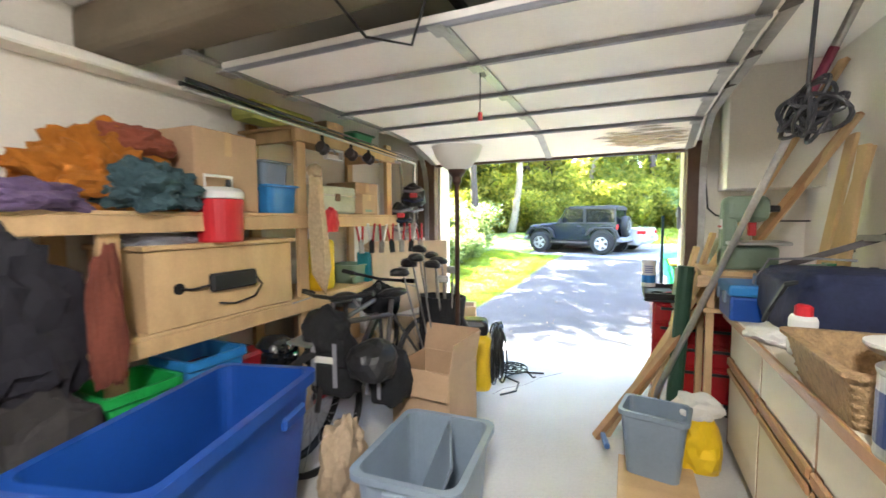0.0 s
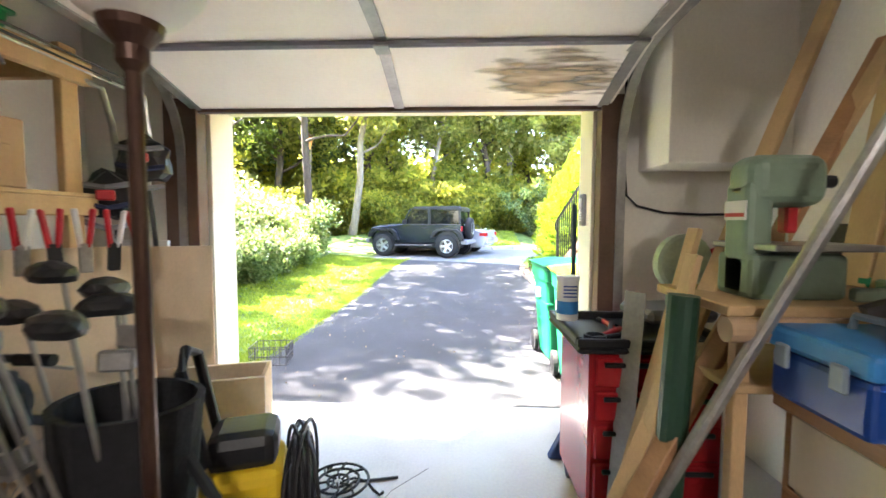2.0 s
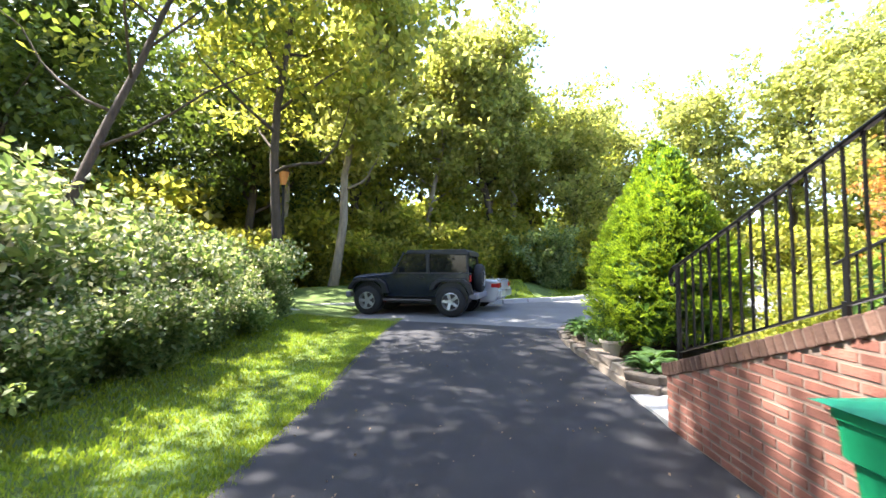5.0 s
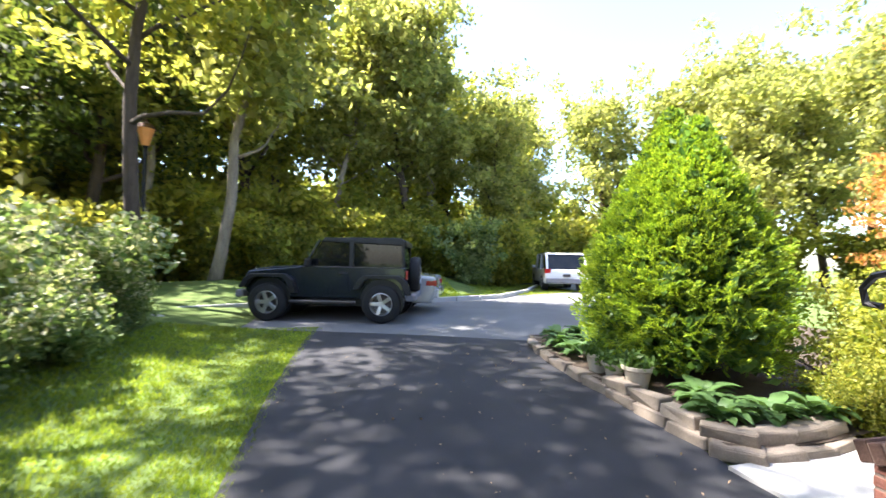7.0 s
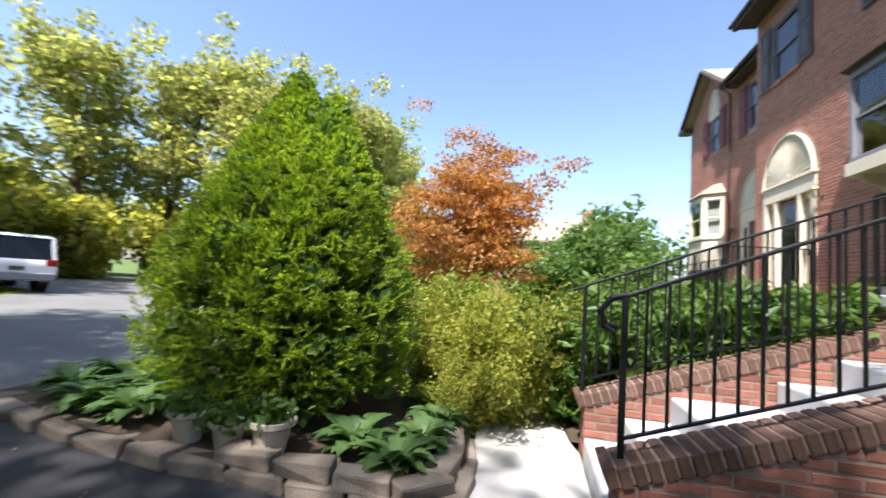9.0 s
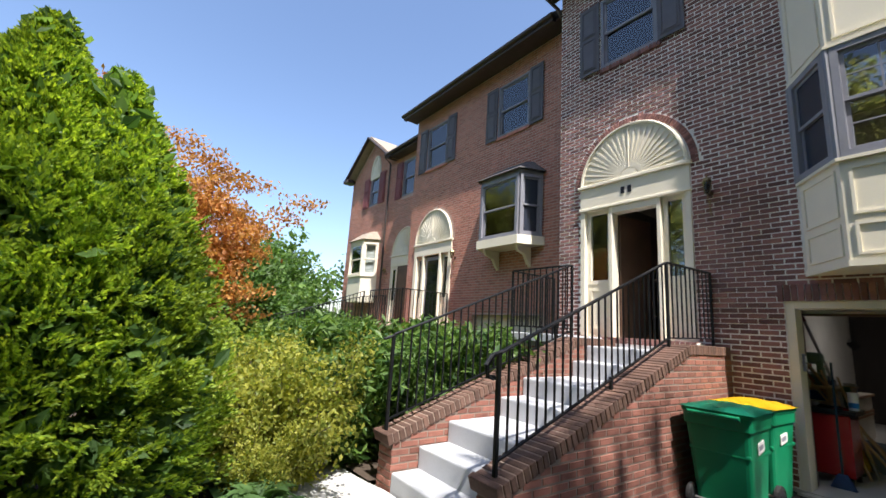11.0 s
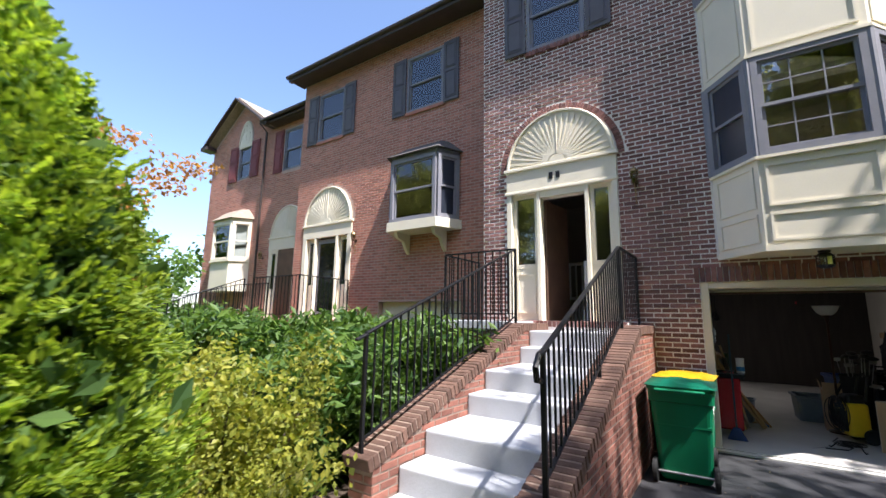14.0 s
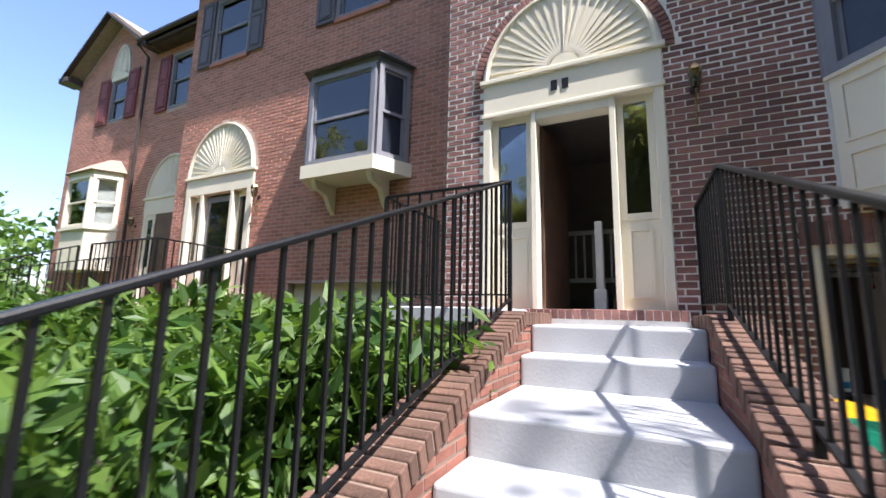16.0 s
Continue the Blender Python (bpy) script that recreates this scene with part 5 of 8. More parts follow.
def offroader(m):
    """A short two-door off-roader, nose towards +x, its middle at the origin."""
    c = thing("offroad_car", "dark blue two-door off-road car with a black hardtop and silver wheels", "car", m)
    W = 0.78
    hull = [(1.72, 0.62), (1.74, 0.98), (1.68, 1.06), (0.62, 1.16), (0.56, 1.18), (-1.66, 1.18), (-1.70, 1.12), (-1.70, 0.55), (-1.55, 0.50), (1.5, 0.50)]
    part("body", prism(hull, -W, W, "y", 0.03), CARBLUE, c)
    part("hood", prism([(1.7, 1.04), (0.6, 1.15), (0.58, 1.19), (1.3, 1.14), (1.66, 1.08)], -0.6, 0.6, "y", 0.012), CARBLUE, c)
    cabin = [(0.50, 1.17), (0.20, 1.74), (0.10, 1.79), (-1.55, 1.80), (-1.66, 1.74), (-1.70, 1.17)]
    part("hardtop", prism([(0.16, 1.70), (0.08, 1.80), (-1.56, 1.81), (-1.68, 1.74), (-1.70, 1.62), (-1.62, 1.64)], -0.70, 0.70, "y", 0.025), BLACKP, c, "black hardtop")
    part("cabin", prism([(0.46, 1.17), (0.15, 1.72), (-1.60, 1.72), (-1.67, 1.17)], -0.655, 0.655, "y", 0.01), CARGLASS, c, "dark tinted glass")
    for s in (-1, 1):
        y0, y1 = (0.66, 0.70) if s > 0 else (-0.70, -0.66)
        for a, b in (((0.50, 1.17), (0.18, 1.74)), ((-0.52, 1.17), (-0.52, 1.74)), ((-1.64, 1.17), (-1.62, 1.72))):
            part("pillar", bar((a[0], (y0 + y1) / 2, a[1]), (b[0], (y0 + y1) / 2, b[1]), 0.09 if a[0] < 0.4 else 0.07, 0.05), CARBLUE if a[0] > 0 else BLACKP, c)
        door = part("door", box(-0.50, 0.44, s * W - 0.012, s * W + 0.012, 0.60, 1.16, 0.01), CARBLUE, c)
        part("door_handle", box(-0.44, -0.28, s * W + s * 0.012 - 0.015, s * W + s * 0.012 + 0.015, 1.02, 1.06, 0.008), BLACKP, door)
        part("belt_line", bar((0.5, s * (W + 0.004), 1.165), (-1.66, s * (W + 0.004), 1.165), 0.02, 0.02), DARKSTEEL, c)
        part("mirror", box(0.30, 0.42, s * 0.80 - 0.09 + s * 0.09, s * 0.80 + 0.09 + s * 0.09, 1.16, 1.33, 0.03), BLACKP, c)
        part("side_step", rod((0.75, s * 0.82, 0.42), (-0.65, s * 0.82, 0.42), 0.035), DARKSTEEL, c)
        for cx in (1.21, -1.21):
            arch_p = [(cx + 0.60, 0.70), (cx + 0.50, 0.90), (cx + 0.36, 1.00), (cx - 0.36, 1.00), (cx - 0.52, 0.88), (cx - 0.62, 0.60), (cx - 0.50, 0.60), (cx - 0.40, 0.84), (cx - 0.28, 0.93), (cx + 0.28, 0.93), (cx + 0.40, 0.84), (cx + 0.48, 0.70)]
            lo, hi = (0.72, 0.93) if s > 0 else (-0.93, -0.72)
            part("fender", prism(arch_p, lo, hi, "y", 0.012), BLACKP, c, "black wheel arch flare")
            part("wheel_well", rod((cx, s * 0.62, 0.46), (cx, s * 0.79, 0.46), 0.46, None, 24), BLACKP, c)
            wheel(c, cx, s * 0.80, 0.40, 0.24)
        part("headlight", moved(lathe([(0, 0.03), (0.08, 0.025), (0.09, 0.0), (0, 0)], 16), Matrix.Translation((1.74, s * 0.5, 0.90)) @ Matrix.Rotation(radians(90), 4, "Y")), ALLOY, c)
        part("tail_light", box(-1.74, -1.69, s * 0.70 - 0.06, s * 0.70 + 0.06, 0.92, 1.10, 0.01), TAIL, c)
    part("grille", box(1.735, 1.755, -0.36, 0.36, 0.72, 1.0, 0.008), BLACKP, c)
    part("front_bumper", box(1.78, 1.95, -0.78, 0.78, 0.48, 0.64, 0.03), GREYTRIM, c)
    part("rear_bumper", box(-1.92, -1.70, -0.80, 0.80, 0.46, 0.62, 0.03), GREYTRIM, c)
    sp = part("spare_wheel", moved(lathe([(0.2, -0.11), (0.36, -0.11), (0.39, -0.07), (0.40, 0), (0.39, 0.07), (0.36, 0.11), (0.2, 0.11), (0, 0.09)], 30), Matrix.Translation((-1.84, 0.05, 1.02)) @ Matrix.Rotation(radians(-90), 4, "Y")), RUBBER, c, "spare tyre on the tail", True)
    part("rim", moved(lathe([(0.22, 0.12), (0.18, 0.08), (0, 0.08)], 20), Matrix.Translation((-1.84, 0.05, 1.02)) @ Matrix.Rotation(radians(-90), 4, "Y")), ALLOY, sp)
    part("chassis", box(-1.5, 1.6, -0.5, 0.5, 0.3, 0.52, 0.02), BLACKP, c)
    part("windscreen_wiper", bar((0.49, -0.4, 1.2), (0.36, 0.05, 1.42), 0.012, 0.012), BLACKP, c)
    return c


jd = math.degrees(math.atan2(0.245, -0.97))
offroader(Matrix.Translation((-1.28, 17.0, gz(16.7) - 0.01)) @ Matrix.Rotation(radians(jd), 4, "Z") @ Matrix.Scale(0.95, 4))


def passenger_car(m, name, label, paint, L, W, H, suv):
    c = thing(name, label, "car", m)
    h = L / 2
    hood = H * 0.56
    if suv:
        body = [(h, 0.45), (h, hood * 0.86), (h - 0.15, hood), (-h + 0.06, hood + 0.05), (-h, hood - 0.1), (-h, 0.5), (-h + 0.2, 0.35), (h - 0.2, 0.35)]
        cab = [(h - 1.15, hood), (h - 1.75, H - 0.06), (-h + 0.35, H - 0.04), (-h + 0.05, hood)]
    else:
        body = [(h, 0.35), (h, hood * 0.8), (h - 0.2, hood * 0.93), (h - 1.2, hood + 0.05), (-h + 0.5, hood + 0.1), (-h + 0.03, hood + 0.06), (-h, 0.5), (-h + 0.15, 0.25), (h - 0.2, 0.22)]
        cab = [(h - 1.15, hood + 0.03), (h - 2.0, H - 0.03), (-h + 1.5, H - 0.02), (-h + 0.45, hood + 0.08)]
    part("body", prism(body, -W / 2, W / 2, "y", 0.06), paint, c)
    part("cabin", prism(cab, -W / 2 + 0.12, W / 2 - 0.12, "y", 0.03), CARGLASS, c, "dark tinted glass")
    xs = [p[0] for p in cab]
    part("roof_panel", prism([(xs[1] + 0.05, H - 0.07), (xs[1] - 0.1, H), (xs[2] + 0.05, H), (xs[2] - 0.08, H - 0.08)], -W / 2 + 0.1, W / 2 - 0.1, "y", 0.02), paint, c)
    for s in (-1, 1):
        for k in (0.0, 0.45, 1.0):
            xa, xb = xs[0] + (xs[3] - xs[0]) * k, xs[1] + (xs[2] - xs[1]) * k
            part("pillar", bar((xa, s * (W / 2 - 0.1), hood + 0.03), (xb, s * (W / 2 - 0.1), H - 0.05), 0.09, 0.05), paint, c)
        for cx in (h - 0.9, -h + 0.95):
            part("wheel_well", rod((cx, s * (W / 2 - 0.25), 0.36), (cx, s * (W / 2 + 0.004), 0.36), 0.40, None, 24), BLACKP, c)
            wheel(c, cx, s * (W / 2 - 0.09), 0.36 if suv else 0.32, 0.21)
        part("tail_light", box(-h - 0.012, -h + 0.25, s * (W / 2 - 0.14) - 0.12, s * (W / 2 - 0.14) + 0.145, hood - 0.16, hood + (0.04 if suv else -0.02), 0.02), TAIL, c)
        part("mirror", box(xs[0] - 0.35, xs[0] - 0.2, s * (W / 2 + 0.08) - 0.09, s * (W / 2 + 0.08) + 0.09, hood + 0.05, hood + 0.2, 0.03), paint, c)
    part("rear_bumper", box(-h - 0.06, -h + 0.1, -W / 2 + 0.05, W / 2 - 0.05, 0.38, 0.60, 0.03), paint if not suv else GREYTRIM, c)
    part("plate_bar", box(-h - 0.066, -h - 0.05, -0.16, 0.16, 0.66 if suv else 0.5, 0.78 if suv else 0.6), DARKSTEEL, c)
    if suv:
        for s in (-1, 1):
            part("roof_rail", bar((xs[1], s * (W / 2 - 0.2), H + 0.03), (xs[2], s * (W / 2 - 0.2), H + 0.03), 0.03, 0.03), DARKSTEEL, c)
    return c


passenger_car(Matrix.Translation((9.0, 26.3, gz(26.3) - 0.01)) @ Matrix.Rotation(radians(72), 4, "Z"), "sport_utility_car", "white sport utility car parked in the lane seen from behind", CARWHITE, 4.7, 1.85, 1.72, True)
passenger_car(Matrix.Translation((-0.9, 18.6, gz(18.6))) @ Matrix.Rotation(radians(163), 4, "Z"), "sedan", "silver-white sedan parked behind the off-road car", CARSILVER, 4.5, 1.8, 1.45, False)

# ---- a brick house far off behind the maple ----
fh = thing("far_house", "distant orange brick house with a tan roof and chimney", "house")
part("wall", wall_with_holes(3.0, 13.5, -0.2, 5.2, -0.15, 0.0, [(4.2 + 2.4 * k, 5.2 + 2.4 * k, zz, zz + 1.3) for k in range(4) for zz in (0.9, 3.4)]), BRICKFAR, fh)
part("side_wall", box(3.0, 3.2, -7.0, -0.15, -0.2, 5.2), BRICKFAR, fh)
part("side_wall", box(13.3, 13.5, -7.0, -0.15, -0.2, 5.2), BRICKFAR, fh)
part("roof", prism([(0.35, 5.1), (-3.6, 7.3), (-7.4, 5.1), (-7.4, 5.25), (-3.6, 7.5), (0.35, 5.25)], 2.7, 13.8, "x"), ROOFT, fh)
part("chimney", box(5.0, 5.9, -3.2, -2.4, 5.5, 8.3, 0.02), BRICKFAR, fh)
for k in range(4):
    for zz in (0.9, 3.4):
        wf = part("window", frame_bars(bmesh.new(), 4.2 + 2.4 * k, 5.2 + 2.4 * k, -0.1, 0.03, zz, zz + 1.3, 0.08), CREAM, fh)
        part("pane", box(4.27 + 2.4 * k, 5.13 + 2.4 * k, -0.08, -0.06, zz + 0.07, zz + 1.23), CARGLASS, wf)
fh.matrix_world = Matrix.Translation((34.0, 0.0, 0.0)) @ Matrix.Rotation(radians(90), 4, "Z")

# ---- street lamp, edging stones, pots, crate ----
sl = thing("street_lamp", "black lamp post with an amber glass lantern among the trees", "street lamp", pose(-7.0, 21.5, gz(21.5)))
part("pole", lathe([(0.11, 0), (0.10, 0.3), (0.06, 0.5), (0.05, 4.4), (0.07, 4.45), (0.09, 4.5)], 14), IRON, sl)
part("lantern", lathe([(0.10, 4.5), (0.24, 5.0), (0.25, 5.02), (0.0, 5.03)], 8), mat("amber_glass", (0.75, 0.32, 0.12), 0.3, vary=0.1), sl, "amber glass lantern")
part("cap", lathe([(0.28, 5.0), (0.2, 5.14), (0.05, 5.22), (0.03, 5.3), (0.0, 5.32)], 8), BRONZE, sl)
rs = np.random.default_rng(9)
ST = [(2.75, 10.08), (2.45, 10.04), (2.12, 10.04), (1.84, 10.1), (1.76, 10.45), (1.74, 10.85), (1.72, 11.25), (1.71, 11.65), (1.70, 12.05), (1.70, 12.45), (1.72, 12.85), (1.78, 13.25), (1.86, 13.6), (2.0, 13.9)]
for layer in (0, 1):
    for k, (x, y) in enumerate(ST):
        if layer and k > 6:
            continue
        a, b = ST[max(k - 1, 0)], ST[min(k + 1, len(ST) - 1)]
        ang = math.atan2(b[1] - a[1], b[0] - a[0])
        bm = box(-0.185, 0.185, -0.1, 0.1, 0, 0.11, 0.02, None, 2)
        for v in bm.verts:
            v.co += noise.noise_vector(v.co * 8 + Vector((k * 3.1, layer * 9, 0))) * 0.034
        solid("edging_stone", bm, STONE, "rough brown-grey edging stone beside the drive", "stone", Matrix.Translation((x + (0.04 if layer else 0), y + (0.12 if layer else 0), gz(y) - 0.015 + layer * 0.10)) @ Matrix.Rotation(ang + rs.uniform(-0.08, 0.08), 4, "Z"), "edging stones")
rp = np.random.default_rng(12)
for k, (x, y, s) in enumerate(((1.86, 11.95, 1.0), (1.86, 11.62, 0.9), (1.93, 11.33, 1.1))):
    p = thing("flower_pot", "weathered pale pot of low green leaves on the bed edge", "pot", pose(x, y, gz(y) + 0.095), "flower pots")
    part("pot", lathe([(0.0, 0.0), (0.085 * s, 0.0), (0.095 * s, 0.05), (0.12 * s, 0.17 * s), (0.15 * s, 0.19 * s), (0.15 * s, 0.22 * s), (0.13 * s, 0.22 * s), (0.12 * s, 0.18 * s), (0, 0.18 * s)], 20), POT, p, smooth=False)
    pts = rp.normal(size=(260, 3)) * (0.08, 0.08, 0.05) + (0, 0, 0.25 * s)
    leaves("foliage", pts, 0.045, L_DARK, rp, p)
crate_g = thing("wire_crate", "rusty wire crate lying at the edge of the drive", "crate", pose(-1.72, 6.05, gz(6.0), 0, 0, 8))
for z in (0.01, 0.09, 0.18):
    for (a, b) in (((-0.17, -0.12), (0.17, -0.12)), ((0.17, -0.12), (0.17, 0.12)), ((0.17, 0.12), (-0.17, 0.12)), ((-0.17, 0.12), (-0.17, -0.12))):
        part("wire", bar((*a, z), (*b, z), 0.007, 0.007), DARKSTEEL, crate_g)
for k in range(7):
    x = -0.17 + 0.34 * k / 6
    for y in (-0.12, 0.12):
        part("wire", bar((x, y, 0), (x, y, 0.18), 0.006, 0.006), DARKSTEEL, crate_g)
for k in range(1, 5):
    y = -0.12 + 0.24 * k / 5
    for x in (-0.17, 0.17):
        part("wire", bar((x, y, 0), (x, y, 0.18), 0.006, 0.006), DARKSTEEL, crate_g)


# ---- trees and shrubs ----
def limb_path(rng, p, d, length, n=6, bend=0.25, lift=0.1):
    pts = [Vector(p)]
    d = Vector(d).normalized()
    for _ in range(n):
        d = (d + Vector(rng.normal(size=3)) * bend + Vector((0, 0, lift))).normalized()
        pts.append(pts[-1] + d * length / n)
    return pts


def tree(name, label, seed, height, trunk_r, crown_r, crown_lo, n_leaf, leaf, leaf_m, bark=BARK, limbs=9, clump=0.9, lean=0.04, flat=0.75):
    rng = np.random.default_rng(seed)
    t = thing(name, label, "tree")
    trunk = limb_path(rng, (0, 0, -0.1), (lean, lean * 0.5, 1), height * 0.85, 9, 0.06, 0.05)
    bm = tube(trunk, lambda f: trunk_r * (1.25 - 1.1 * f) if f > 0.05 else trunk_r * 1.5, 9)
    centres, radii = [], []
    for k in range(limbs):
        f = 0.3 + 0.65 * k / limbs
        i = min(int(f * 9), 8)
        base = trunk[i].lerp(trunk[i + 1], f * 9 - i)
        a = k * 2.4 + rng.uniform(-0.4, 0.4)
        reach = crown_r * (1.0 - 0.55 * max(0, f - 0.5) / 0.5) * rng.uniform(0.75, 1.15)
        path = limb_path(rng, base, (math.cos(a), math.sin(a), 0.5), reach, 6, 0.22, 0.1)
        tube(path, lambda g, r=trunk_r * (0.5 - 0.3 * f): r * (1.1 - g), 6, bm)
        for q in (2, 3, 4, 5, 6):
            for _ in range(3):
                c = path[q] + Vector(rng.normal(size=3)) * crown_r * 0.2
                if c.z > crown_lo:
                    centres.append(c)
                    radii.append(clump * rng.uniform(0.5, 1.2))
    for _ in range(int(limbs * 1.5)):
        top = trunk[-1] + Vector(rng.normal(size=3)) * crown_r * 0.3
        centres.append(top)
        radii.append(clump * rng.uniform(0.6, 1.1))
    part("trunk", bm, bark, t, smooth=True)
    pts = clumps(rng, n_leaf, [tuple(c) for c in centres], radii, 0.25, flat)
    leaves("crown", pts, leaf, leaf_m, rng, t)
    return t


def at(x, y, yaw=0.0, s=1.0, z=None):
    return Matrix.Translation((x, y, gz(y) if z is None else z)) @ Matrix.Rotation(radians(yaw), 4, "Z") @ Matrix.Diagonal((s, s, s, 1))


def plant_copies(ob, spots):
    """Further copies of a plant; each spot: x, y, turn, size."""
    for x, y, yaw, s in spots:
        o = copy_thing(ob, at(x, y, yaw, 1.0, gz(y) + bank(x, y)))
        o.scale = (s, s, s)


ta = tree("broadleaf_tree", "tall green woodland tree with a leafy crown", 1, 15.5, 0.24, 4.3, 2.6, 7000, 0.20, L_OAK, limbs=13, clump=1.05)
ta.matrix_world = at(-5.5, 28.5, 150, 1.08)
tb_ = tree("broadleaf_tree", "tall light green woodland tree with open limbs", 2, 14.5, 0.20, 3.9, 3.2, 10500, 0.19, L_LIGHT, limbs=12, clump=0.95, lean=0.12)
tb_.matrix_world = at(1.9, 28.6, 40, 1.08, gz(28.6) + bank(1.9, 28.6))
tc_ = tree("broadleaf_tree", "slim woodland tree with a pale straight trunk", 3, 17.5, 0.16, 2.9, 5.5, 7000, 0.20, L_LIGHT, BARK2, limbs=11, clump=0.95, lean=0.10)
tc_.matrix_world = at(-5.2, 21.9, 0)
plant_copies(ta, [(-11, 31, 100, 1.15), (-1.5, 31.5, 250, 1.05), (5.0, 32.5, 20, 0.9), (-9, 33, 33, 1.15), (0.5, 33, 90, 1.0), (8, 34, 140, 0.85)])
tg = tree("broadleaf_tree", "tall dark green maple with a dense shady crown", 11, 15.0, 0.2, 4.4, 2.4, 17000, 0.16, L_SHADE, limbs=14, clump=1.05, lean=0.1)
tg.matrix_world = at(-9.8, 23.6)
plant_copies(tg, [(-15, 24, 80, 0.85), (-13.5, 28, 60, 1.1), (-20, 22, 200, 1.0), (-14.5, 17, 300, 0.95), (-20, 14, 20, 1.0), (-20, 9, 150, 0.9)])
plant_copies(tb_, [(-4.2, 30.0, 100, 1.1), (6.3, 29.2, 300, 0.8), (13, 38, 80, 0.95), (18.5, 36, 0, 1.15), (24, 36, 190, 1.25), (30, 32, 70, 1.3), (36, 30, 130, 1.3), (27, 27, 20, 1.0), (21.5, 27.5, 250, 1.0), (33, 23, 330, 1.15), (42, 24, 10, 1.2), (25, 20.5, 40, 0.95)])
plant_copies(tc_, [(-2.2, 27.2, 60, 0.95), (-7.8, 23.4, 140, 0.9), (3.6, 30.5, 280, 0.95)])


# Added trees: crowns out of view, set to throw dappled shade on the drive.
td = tree("broadleaf_tree", "added tree with an open crown out of view, dappling the drive", 6, 13.5, 0.07, 3.6, 6.0, 5200, 0.125, L_SHADE, limbs=11, clump=0.7, lean=0.14)
td.matrix_world = at(-5.8, 7.4, 20)
plant_copies(td, [(-5.9, 10.3, 25, 1.0), (-6.8, 5.9, 15, 0.85)])
te = tree("broadleaf_tree", "tall leaning tree with a full leafy crown near the lane", 8, 17.0, 0.15, 4.4, 6.2, 12500, 0.15, L_OAK, limbs=15, clump=0.9, lean=0.2)
te.matrix_world = at(-6.0, 18.5, -35)


def bush(name, label, seed, r, h, n_leaf, leaf, leaf_m, stems=14, bloom=None, category="shrub", long=1.6):
    rng = np.random.default_rng(seed)
    t = thing(name, label, category)
    bm = bmesh.new()
    centres, radii = [], []
    for k in range(stems):
        a = 2.4 * k + rng.uniform(-0.3, 0.3)
        reach = r * math.sqrt((k + 0.5) / stems)
        path = limb_path(rng, (0.12 * math.cos(a), 0.12 * math.sin(a), -0.05), (math.cos(a) * reach / h, math.sin(a) * reach / h, 1.0), h * rng.uniform(0.62, 1.1), 5, 0.15, 0.02)
        tube(path, lambda g: 0.014 * (1.2 - g), 5, bm)
        for q in (1, 2, 3, 4, 5):
            centres.append(path[q])
            radii.append(r * rng.uniform(0.22, 0.42))
    part("stem", bm, BARK, t)
    pts = clumps(rng, n_leaf, [tuple(c) for c in centres], radii, 0.2)
    pts[:, 2] = np.abs(pts[:, 2])
    leaves("foliage", pts, leaf, leaf_m, rng, t, long)
    if bloom is not None:
        top = pts[pts[:, 2] > h * 0.55]
        tagged(leaves("bloom", top[rng.choice(len(top), min(len(top), n_leaf // 7), replace=False)] + rng.normal(size=(min(len(top), n_leaf // 7), 3)) * 0.04, leaf * 0.8, bloom, rng, t), kind="stuff")
    return t


ba = bush("flowering_shrub", "large shrub with grey-green leaves and pale blooms beside the lawn", 21, 1.45, 2.1, 13000, 0.075, L_SHRUB, 20, L_BLOOM)
ba.matrix_world = at(-5.2, 10.4)
plant_copies(ba, [(-5.4, 12.3, 70, 1.0), (-5.2, 14.2, 160, 0.95), (-5.6, 8.5, 220, 0.92), (-7.2, 11.0, 300, 1.4), (-7.4, 13.8, 20, 1.1), (-6.0, 16.0, 100, 0.8), (-7.0, 8.6, 190, 1.35), (-6.5, 6.8, 240, 1.0), (-4.35, 9.2, 30, 0.58), (-4.3, 10.5, 110, 0.62), (-4.35, 11.7, 200, 0.55), (-4.4, 13.0, 280, 0.6), (-4.5, 14.6, 10, 0.55), (-4.3, 7.9, 330, 0.6), (-5.9, 9.6, 45, 1.25), (-6.2, 12.6, 250, 1.2)])
bu = bush("understory_shrub", "dark green woodland undergrowth", 22, 1.9, 2.6, 5500, 0.15, L_OAK, 16)
bu.matrix_world = at(-8, 20.5)
plant_copies(bu, [(-5.4, 23.3, 20, 0.9), (-3.2, 22.6, 100, 0.8), (-1.4, 24.6, 200, 0.95), (0.9, 26.2, 300, 0.95), (3.0, 27.0, 50, 1.05), (5.2, 28.0, 140, 1.1), (6.2, 27.3, 260, 1.2), (7.6, 29.4, 10, 1.3), (-10.5, 20.5, 60, 1.1), (-9, 17.6, 150, 0.95), (-11, 24, 30, 1.3), (-6.6, 25.0, 170, 1.25), (-3.5, 25.6, 190, 1.25), (-0.7, 28.4, 230, 1.3), (2.2, 29.2, 270, 1.3), (9.6, 31.5, 80, 1.5), (-13, 17, 280, 1.3), (12.5, 33.5, 200, 1.5)])
